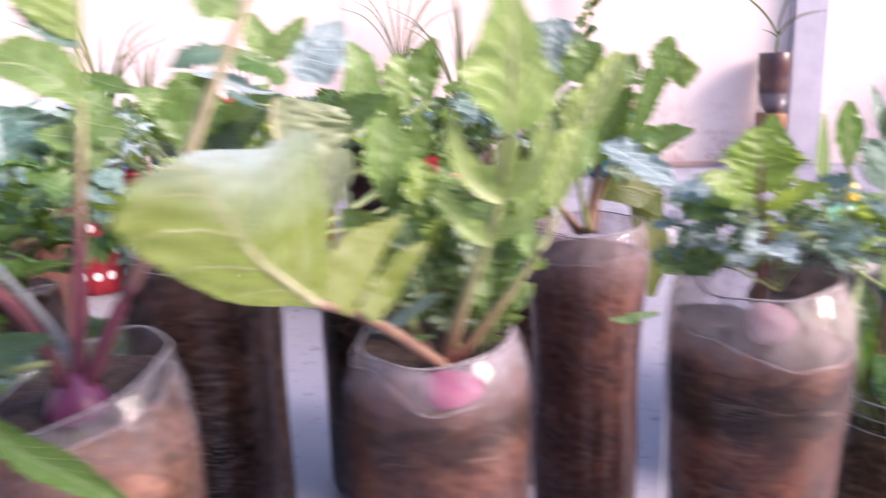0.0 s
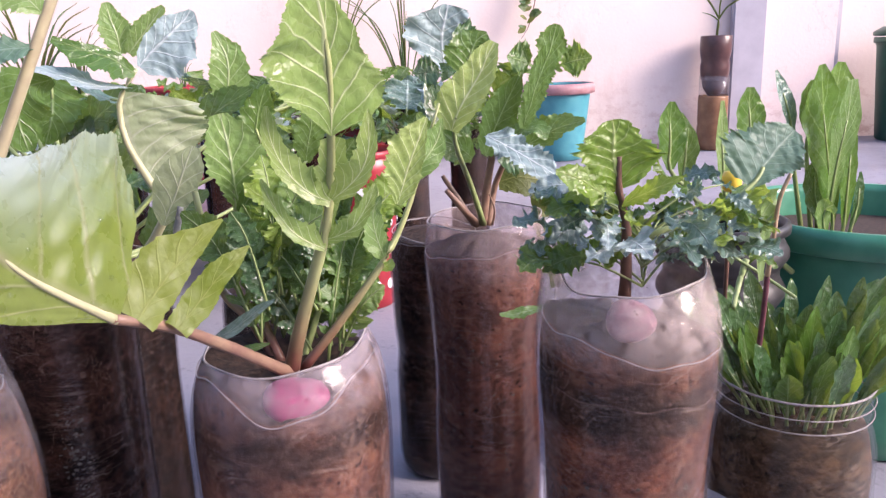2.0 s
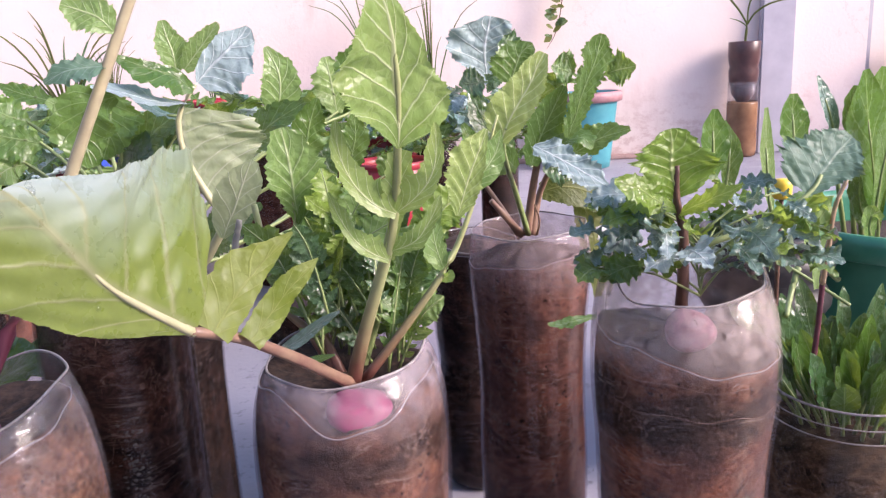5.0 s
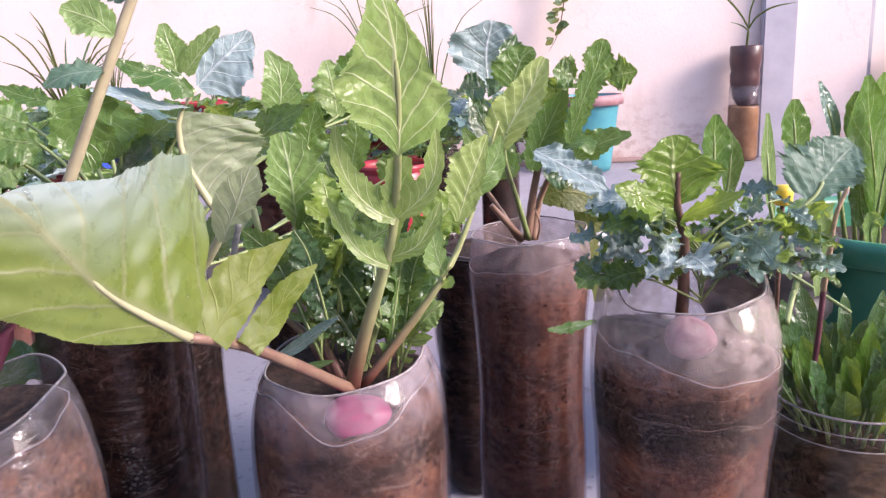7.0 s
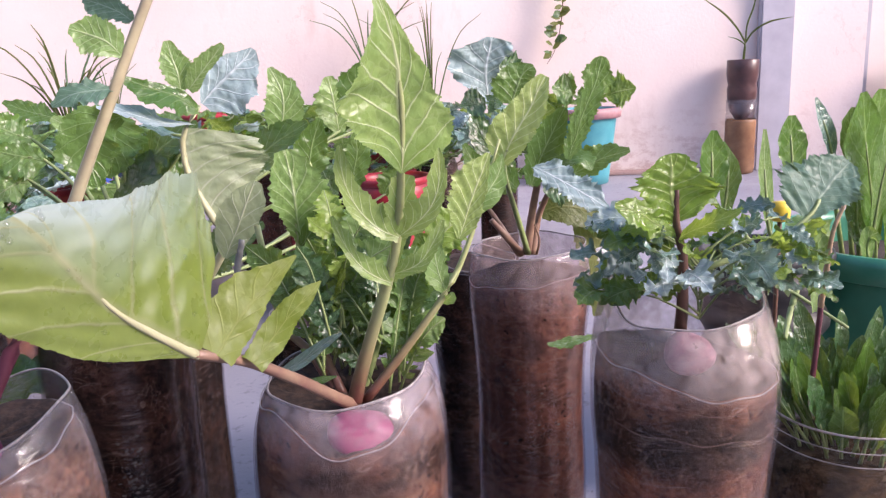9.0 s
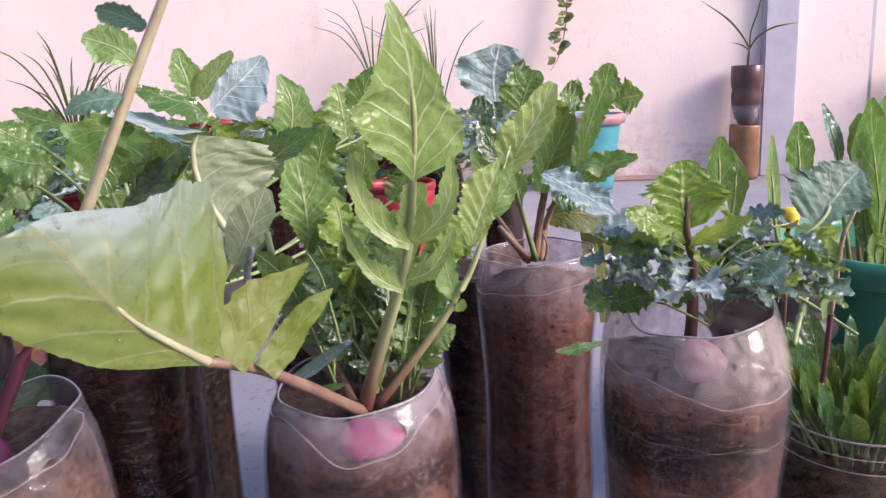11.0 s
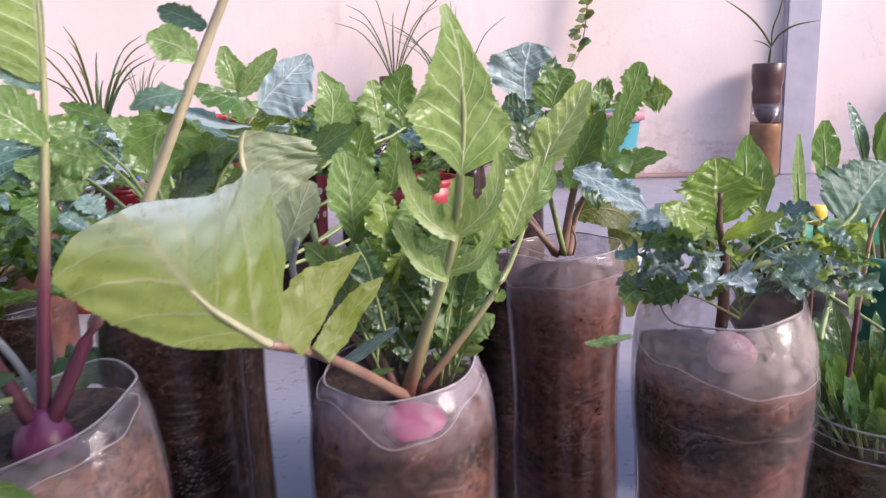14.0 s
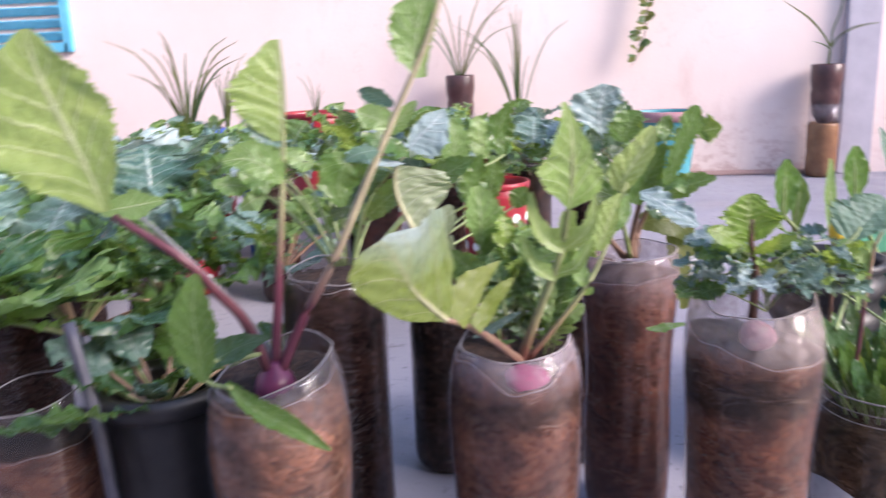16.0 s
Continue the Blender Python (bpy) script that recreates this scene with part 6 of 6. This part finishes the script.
    stalk(spin, [(pts[0][0] * 0.6 + 0.25, pts[0][1] + 0.03, 0.25), (pts[0][0] * 0.9 + 0.06, pts[0][1] + 0.01, pts[0][2] - 0.03), pts[0], pts[1], pts[2]], 0.0035, 0.001, STALK_GREEN, n=10, sides=8)


def jar(x, y):
    th = thing("glass_jar", (x, y, 0), "clear jar of dark soil with a worn white label", "jar")
    prof = [(0.05, 0.0000), (0.062, 0.0038), (0.066, 0.0142), (0.067, 0.0569), (0.067, 0.1517), (0.066, 0.1943), (0.062, 0.2105), (0.059, 0.2161), (0.0595, 0.2218), (0.061, 0.2247), (0.0595, 0.2275), (0.0595, 0.2332), (0.0612, 0.2361), (0.0595, 0.2389), (0.059, 0.2446), (0.0605, 0.2484)]
    inner = [(r - 0.002, z + 0.0005) for r, z in reversed(prof)]
    part("glass", lathe_mesh("glass", prof + inner, GLASS, 64, close_bottom=False), th, local=True)
    part("soil", lathe_mesh("soil", [(0.048, 0.003), (0.062, 0.015), (0.0635, 0.06), (0.0635, 0.180), (0.060, 0.200), (0.0565, 0.212), (0.04, 0.217), (0.01, 0.219)], SOIL_JAR, 48, close_top=True), th, local=True)
    for rr, z, w in ((0.0612, 0.2247, 0.0005), (0.0614, 0.2361, 0.0005), (0.0602, 0.2484, 0.0010)):
        pts = [(rr * math.cos(g), rr * math.sin(g), z) for g in [2 * math.pi * k / 40 for k in range(41)]]
        part("thread_ring", tube_mesh("thread_ring", pts, [w] * 41, CUT_EDGE_GLINT, 6, 80), th, local=True)
    # curved label on the near side
    def strip(nm, a0, a1, z0, z1, mtl, rad):
        n = 24
        vs = []
        for k in range(n + 1):
            g = a0 + (a1 - a0) * k / n
            for z in (z0, z1):
                for rr in (rad, rad + 0.0006):
                    vs.append((rr * math.cos(g), rr * math.sin(g), z + 0.006 * math.sin(k * 0.5) * (z == z1)))
        fs = []
        for k in range(n):
            b, c = 4 * k, 4 * k + 4
            fs += [(b + 1, c + 1, c + 3, b + 3), (b, b + 2, c + 2, c), (b, c, c + 1, b + 1), (b + 2, b + 3, c + 3, c + 2)]
        fs += [(0, 1, 3, 2), (4 * n, 4 * n + 2, 4 * n + 3, 4 * n + 1)]
        return mesh_of(nm, vs, fs, mtl)
    lab = part("label", strip("label", radians(185), radians(352), 0.04, 0.148, PAPER, 0.0672), th, "torn white paper label", local=True)
    for k, (a, w, z, h) in enumerate(((232, 9, 0.118, 0.018), (238, 3, 0.1, 0.03), (262, 22, 0.112, 0.003), (262, 22, 0.104, 0.003), (262, 18, 0.096, 0.003), (292, 2, 0.11, 0.04), (250, 14, 0.08, 0.006))):
        part("print_bar", strip("print_bar", radians(a - w / 2), radians(a + w / 2), z - h / 2, z + h / 2 - 0.006, INK, 0.068), lab, local=True)
    return th


jar(0.362, 0.605)
jarp = thing("spinach_plant", (0.362, 0.605, 0.20), "cluster of small smooth green leaves growing in the jar", "plant", "plants behind")
rnd = random.Random(400)
for k in range(62):
    a, rr = k * 2.399, 0.044 * math.sqrt((k + 0.5) / 62)
    x0, y0 = 0.366 + rr * math.cos(a), 0.605 + rr * math.sin(a)
    ln = rnd.uniform(0.05, 0.105) * (0.8 if math.sin(a) < -0.4 else 1.0)
    dx, dy = (math.cos(a) * 0.75 * rr / 0.05 + rnd.uniform(-0.3, 0.3)) * ln, (math.sin(a) * 0.4 * rr / 0.05 + rnd.uniform(-0.2, 0.2)) * ln
    droop = ln * rnd.uniform(0.05, 0.3)
    at_ = [Vector((x0 + dx * f, y0 + dy * f, 0.216 + (ln + 0.018) * f - droop * f * f)) for f in (0, 0.2, 0.4, 0.55, 0.75, 0.9, 1.0)]
    stalk(jarp, at_[:3], 0.0016, 0.001, STALK_GREEN, n=5, sides=6)
    w = rnd.uniform(0.0058, 0.0100)
    wd = [w * 0.22, w * 0.55, w * 0.95, w * 1.08, w * 0.7, w * 0.12]
    leaf(jarp, at_[1:], (rnd.uniform(-0.7, 0.7), -1, rnd.uniform(0.0, 0.8)), wd, wd, rnd.choice((LEAF_SPINACH, LEAF_DARK, LEAF_DARK, LEAF_MID)), teeth=2, tooth=0.0, wave=0.08, cup=0.25, nu=5, nv=24, seed=410 + k, vr=0.0)
stalk(jarp, [(0.320, 0.580, 0.268), (0.320, 0.575, 0.307), (0.319, 0.570, 0.345)], 0.0022, 0.002, STALK_PURPLE, "dark red stem")
stalk(jarp, [(0.319, 0.570, 0.344), (0.319, 0.565, 0.372), (0.319, 0.560, 0.403), (0.326, 0.560, 0.423)], 0.002, 0.0014, STALK_TAN)
leaf(jarp, [(0.312, 0.565, 0.342), (0.309, 0.562, 0.365), (0.306, 0.560, 0.387), (0.302, 0.560, 0.410)], FACE, [0.0021, 0.0058, 0.0132, 0.0165], [0.0021, 0.0049, 0.0124, 0.0173], LEAF_LIGHT, teeth=3, tooth=0.1, nu=5, nv=30, seed=460)
leaf(jarp, [(0.312, 0.560, 0.403), (0.299, 0.550, 0.412), (0.286, 0.545, 0.411), (0.278, 0.540, 0.408)], UPW, [0.0041, 0.0089, 0.0073, 0.0020], [0.0041, 0.0089, 0.0073, 0.0020], LEAF_MID, teeth=6, tooth=0.2, nu=5, nv=26, seed=461)
stalk(jarp, [(0.307, 0.600, 0.309), (0.318, 0.620, 0.321), (0.327, 0.630, 0.340)], 0.0018, 0.0028, STALK_GREEN)
stalk(jarp, [(0.316, 0.630, 0.343), (0.336, 0.620, 0.330), (0.356, 0.600, 0.316)], 0.0014, 0.0014, STALK_GREEN)

stake = thing("plant_stake", ((0.323, 0.660, 0.406)[0], 0.66, 0.0), "thin stake with a yellow cap", "stake")
part("rod", tube_mesh("rod", [(0, 0, 0), (0, 0, 0.2), (0, 0, 0.395)], [0.002, 0.002, 0.002], STALK_DARK, 8, 6), stake, local=True)
part("cap", lathe_mesh("cap", [(0.006, 0.392), (0.0078, 0.394), (0.0082, 0.404), (0.007, 0.408), (0.002, 0.409)], YELLOW, 20, close_top=True), stake, "yellow cap", local=True)

# torn strip of white plastic hanging behind the torn bottle
shred = thing("plastic_strip", (0.160, 0.585, 0.0), "crumpled torn strip of white plastic stuck beside the bottle", "litter")
part("strip", leaf_mesh("strip", [(0.157, 0.585, 0.392), (0.160, 0.583, 0.380), (0.158, 0.580, 0.366), (0.163, 0.578, 0.352), (0.162, 0.580, 0.338)], (0.3, -0.9, 0.2), [0.003, 0.006, 0.0045, 0.006, 0.003], [0.002, 0.004, 0.006, 0.004, 0.002], WHITE_SHRED, teeth=12, tooth=0.5, wave=0.3, cup=0.2, nu=4, nv=40, seed=77), shred)
part("thread", tube_mesh("thread", [(0.162, 0.580, 0.340), (0.160, 0.590, 0.20), (0.160, 0.585, 0.0)], [0.0008, 0.0008, 0.0008], WHITE_SHRED, 6, 8), shred, "thin white thread")

# rows behind on the left and in the middle
rnd = random.Random(500)
spots = [(-0.64, 0.66), (-0.80, 0.86), (-0.58, 0.92), (-0.98, 1.12), (-0.78, 1.34), (-1.08, 1.48), (-1.30, 1.80),
         (-0.95, 1.80), (-0.66, 1.72), (-0.42, 1.86), (-0.20, 1.74), (0.0, 1.88), (-0.78, 2.08), (-0.52, 2.14), (-0.28, 2.10), (-0.06, 2.2), (0.16, 2.1),
         (-1.1, 2.15), (-1.45, 2.2), (-0.9, 2.42), (-0.62, 2.46), (-0.36, 2.44), (-0.12, 2.5), (-1.25, 2.55)]
for k, (x, y) in enumerate(spots):
    th = copy_thing((dark_a, dark_b, dark_c, dark_d, tall_bottle)[k % 5], Matrix.Translation((x, y, 0)) @ pose(0, 0, 0, 0, 0, k * 67))
    brassica(x, y, 0.285 if y > 1.4 else 0.30, rnd.uniform(0.19, 0.27), 24, 600 + k, mats=(LEAF_MID, LEAF_LIGHT, LEAF_MID, LEAF_DARK, LEAF_LIGHT, LEAF_BLUE) if y < 1.2 else (LEAF_MID, LEAF_MID, LEAF_DARK, LEAF_BLUE, LEAF_LIGHT, LEAF_WAXY_SHEEN))
for x, y, h, c, d, lab in ((-0.93, 1.80, 0.30, RED_PLASTIC, WHITE_PAINT, "red plastic pot with white dots"), (-0.085, 1.58, 0.325, RED_PLASTIC, WHITE_PAINT, "red plastic pot with white dots"), (-0.12, 2.06, 0.335, RED_PLASTIC, WHITE_PAINT, "red plastic pot with white dots"), (-1.114, 2.4, 0.22, RED_PLASTIC, WHITE_PAINT, "red plastic pot with white dots"), (-0.50, 2.32, 0.37, RED_PLASTIC, WHITE_PAINT, "red plastic pot with white dots"), (-0.86, 2.2, 0.33, BLUE_PLASTIC, None, "deep blue plastic pot")):
    pot("plant_pot", x, y, 0.06, 0.078, h, c, lab, dots=d, lip=0.002, lip_h=0.012)

# low leafy plant in a dark tin beside the purple radish
tin = pot("dark_tin", -0.375, 0.51, 0.056, 0.06, 0.285, BLACK_PLASTIC, "dark green black tin pot")
brassica(-0.375, 0.50, 0.25, 0.13, 26, 700, "spinach_plant", "low plant with rounded dark green leaves in the tin", (LEAF_MID, LEAF_DARK, LEAF_BLUE), 1.2, True)
brassica(-0.44, 0.66, 0.32, 0.15, 22, 702, "radish_plant", "dense leafy plant among the bottles", (LEAF_MID, LEAF_DARK, LEAF_LIGHT, LEAF_MID))
brassica(-0.33, 0.78, 0.33, 0.14, 18, 703, "radish_plant", "dense leafy plant among the bottles", (LEAF_MID, LEAF_LIGHT, LEAF_BLUE))
brassica(-0.52, 0.60, 0.30, 0.16, 20, 701, "spinach_plant", "dark leafy plant among the bottles", (LEAF_MID, LEAF_DARK, LEAF_LIGHT, LEAF_MID))
# made-up rod in place of a bottle's dark bluish edge
pipe = thing("garden_pipe", (-0.425, 0.43, 0.0), "thin dark rod standing in for a bluish bottle edge", "pipe")
part("pipe", tube_mesh("pipe", [(-0.389, 0.420, 0.185), (-0.408, 0.440, 0.269), (-0.435, 0.460, 0.364)], [0.006, 0.006, 0.006], EDGE_GREY, 14, 10), pipe)

# ---- things along the wall ----
pot("turquoise_pot", 0.64, 3.62, 0.11, 0.150, 0.345, TURQUOISE, "turquoise plastic pot with a faded pink lip", lip=0.016, lip_mat=PINK_LIP, lip_h=0.045)
pot("red_basin", -1.02, 3.45, 0.13, 0.17, 0.40, RED_PLASTIC, "red plastic pot by the wall", lip=0.012)
pot("blue_pot", -1.62, 3.35, 0.12, 0.16, 0.34, BLUE_PLASTIC, "blue plastic pot with onion plants", lip=0.012)
pot("red_pot", -1.62, 2.9, 0.14, 0.19, 0.24, RED_PLASTIC, "red plastic pot in front of the blue one", lip=0.012)


def grass_plant(x, y, z0, n, h, seed, label, lean=0.4, thick=0.0026):
    th = thing("onion_plant", (x, y, z0), label, "plant", "thin leaved plants")
    r = random.Random(seed)
    for k in range(n):
        a, l, hh = r.uniform(0, 6.28), r.uniform(0.2, 1.0) * lean, h * r.uniform(0.6, 1.1)
        dx, dy = math.cos(a) * l * hh, math.sin(a) * l * hh * 0.4
        pts = [(x, y, z0), (x + dx * 0.3, y + dy * 0.3, z0 + hh * 0.5), (x + dx * 0.7, y + dy * 0.7, z0 + hh * 0.85), (x + dx * 1.2, y + dy * 1.2, z0 + hh)]
        part("blade", tube_mesh("blade", pts, [thick, thick * 0.9, thick * 0.7, 0.001], r.choice((LEAF_DARK, LEAF_OLIVE)), 6, 10), th)
    return th


grass_plant(-1.62, 3.35, 0.29, 17, 0.46, 1, "spiky onion plant in the blue pot", 0.75, 0.0055)
grass_plant(-1.45, 3.4, 0.29, 14, 0.36, 4, "spiky onion plant in the blue pot", 0.5)
grass_plant(-1.02, 3.45, 0.35, 6, 0.22, 5, "thin plant in the red pot", 0.5)


def twin_bottle(x, y, label, h=0.535):
    """A soil-filled bottle upside down in the lower half of another, with a thin twig plant."""
    th = thing("self_watering_bottle", (x, y, 0), label, "planter", "bottles by the wall")
    s = h / 0.535
    part("reservoir", lathe_mesh("reservoir", [(0.05, 0), (0.066, 0.006), (0.07, 0.03), (0.07, 0.11), (0.067, 0.125), (0.07, 0.14), (0.07, 0.25 * s), (0.067, 0.26 * s), (0.066, 0.25 * s)], ORANGE_WATER, 36), th, "orange brown lower bottle", local=True)
    part("neck", lathe_mesh("neck", [(0.019, 0.235 * s), (0.022, 0.25 * s), (0.052, 0.295 * s), (0.058, 0.33 * s)], BROWN_PLASTIC, 32), th, "dark soil-filled neck", local=True)
    part("sleeve", lathe_mesh("sleeve", [(0.068, 0.255 * s), (0.069, 0.27 * s), (0.0685, 0.35 * s), (0.067, 0.35 * s), (0.0672, 0.26 * s)], CLEAR_CLEAN, 32, close_bottom=False), th, "clear upper edge of the lower bottle", local=True)
    part("cap", lathe_mesh("cap", [(0.018, 0.215 * s), (0.022, 0.22 * s), (0.022, 0.25 * s), (0.018, 0.255 * s)], BLACK_PLASTIC, 24, close_top=True), th, local=True)
    part("body", lathe_mesh("body", [(0.035, 0.32 * s), (0.06, 0.335 * s), (0.066, 0.36 * s), (0.068, 0.40 * s), (0.063, 0.42 * s), (0.068, 0.44 * s), (0.072, 0.47 * s), (0.072, 0.53 * s), (0.069, 0.535 * s), (0.066, 0.52 * s)], BROWN_PLASTIC, 36), th, "dark soil-filled upper bottle", local=True)
    part("soil", lathe_mesh("soil", [(0.066, 0.505 * s), (0.03, 0.512 * s), (0.005, 0.514 * s)], SOIL_TOP, 24, close_bottom=False, close_top=True), th, local=True)
    return th


twin_bottle(1.402, 3.745, "brown bottle planter stacked on an orange one by the wall")
twig = thing("twig_plant", (1.402, 3.745, 0.50), "bare thin plant with a few long narrow leaves", "plant")
for pts, r0 in (([(1.452, 3.745, 0.50), (1.455, 3.74, 0.58), (1.456, 3.735, 0.615)], 0.006), ([(1.456, 3.735, 0.61), (1.41, 3.73, 0.68), (1.34, 3.72, 0.75), (1.22, 3.71, 0.83)], 0.0045), ([(1.456, 3.735, 0.61), (1.49, 3.73, 0.66), (1.56, 3.72, 0.70), (1.66, 3.71, 0.715)], 0.0045), ([(1.456, 3.735, 0.61), (1.46, 3.735, 0.69), (1.485, 3.73, 0.77), (1.50, 3.73, 0.86)], 0.004), ([(1.456, 3.735, 0.60), (1.42, 3.73, 0.625), (1.37, 3.72, 0.64)], 0.003)):
    part("narrow_leaf", tube_mesh("narrow_leaf", [(x - 0.05, y, z) for x, y, z in pts], [r0] * (len(pts) - 1) + [0.001], LEAF_OLIVE, 6, 10), twig)
twin_bottle(-0.352, 3.73, "dark bottle planter standing by the wall", 0.545)
grass_plant(-0.352, 3.73, 0.50, 10, 0.44, 2, "thin grassy plant in the bottle by the wall", 0.95, 0.0036)
grass_plant(-0.06, 3.6, 0.25, 16, 0.56, 3, "thin grassy plant by the wall", 0.6, 0.0034)
pot("plant_pot", -0.06, 3.6, 0.08, 0.10, 0.28, DARK_PLASTIC, "dark plastic pot by the wall")

vine = thing("hanging_vine", (0.55, 3.80, 1.5), "hanging vine with small rounded leaves on the wall", "vine")
part("stem", tube_mesh("stem", [(0.60, 3.83, 1.5), (0.585, 3.81, 1.2), (0.575, 3.80, 0.95), (0.56, 3.79, 0.75), (0.53, 3.79, 0.62), (0.49, 3.79, 0.55)], [0.004, 0.004, 0.003, 0.003, 0.002, 0.001], STALK_DARK, 8, 24), vine)
rnd = random.Random(520)
for k in range(70):
    z = 0.60 + 0.85 * (k + rnd.uniform(-0.4, 0.4)) / 70
    x = 0.515 + 0.075 * min(1, (z - 0.6) * 2.9) + rnd.uniform(-0.008, 0.008)
    g = rnd.choice((0, math.pi)) + rnd.uniform(-0.9, 0.9)
    ln = rnd.uniform(0.03, 0.062)
    dx, dz = math.cos(g) * ln, math.sin(g) * ln * 0.7
    w = ln * rnd.uniform(0.24, 0.36)
    leaf(vine, [(x, 3.79, z), (x + dx * 0.5, 3.78, z + dz * 0.6), (x + dx, 3.775, z + dz)], (rnd.uniform(-0.7, 0.7), -0.9, rnd.uniform(-0.2, 0.9)), [0.004, w, 0.003], [0.004, w, 0.003], rnd.choice((LEAF_DARK, LEAF_OLIVE, LEAF_OLIVE)), teeth=2, tooth=0.0, nu=3, nv=10, seed=530 + k)

bin_ = thing("dustbin", (2.46, 3.85, 0.0), "tall dark green plastic dustbin with white print", "dustbin")
part("body", lathe_mesh("body", [(0.17, 0.0), (0.18, 0.01), (0.21, 0.46), (0.215, 0.47), (0.225, 0.475), (0.225, 0.50), (0.20, 0.50), (0.19, 0.3)], BIN_GREEN, 44), bin_, local=True)
part("lid", lathe_mesh("lid", [(0.205, 0.505), (0.23, 0.507), (0.232, 0.525), (0.215, 0.535), (0.19, 0.55), (0.12, 0.556), (0.02, 0.558)], BIN_GREEN, 44, close_top=True), bin_, "dark green lid", local=True)
for k in range(6):
    g = radians(205 + k * 22)
    ob = part("print_bar", box_mesh("print_bar", 0.05, 0.004, 0.02 + 0.02 * (k % 3), WHITE_PAINT, 0.001), bin_, "white print", local=True)
    z = 0.12 + 0.06 * ((k * 2) % 5)
    rr = 0.18 + 0.03 * z / 0.46 + 0.002
    ob.matrix_basis = pose(rr * math.cos(g), rr * math.sin(g), z, 0, 0, math.degrees(g) + 90)

shutter = thing("window_shutter", (-2.82, WY - 0.02, 0.74), "light blue louvred window shutter", "shutter")
part("frame", box_mesh("frame", 0.05, 0.03, 1.0, SHUTTER_BLUE, 0.004), shutter, local=True).location = (0.36, 0, 0.5)
part("frame", box_mesh("frame", 0.72, 0.03, 0.05, SHUTTER_BLUE, 0.004), shutter, local=True).location = (0, 0, 0.025)
part("frame", box_mesh("frame", 0.05, 0.03, 1.0, SHUTTER_BLUE, 0.004), shutter, local=True).location = (-0.36, 0, 0.5)
for k in range(14):
    ob = part("slat", box_mesh("slat", 0.67, 0.012, 0.05, SHUTTER_BLUE, 0.003), shutter, local=True)
    ob.matrix_basis = pose(0, 0, 0.085 + k * 0.066, 35, 0, 0)
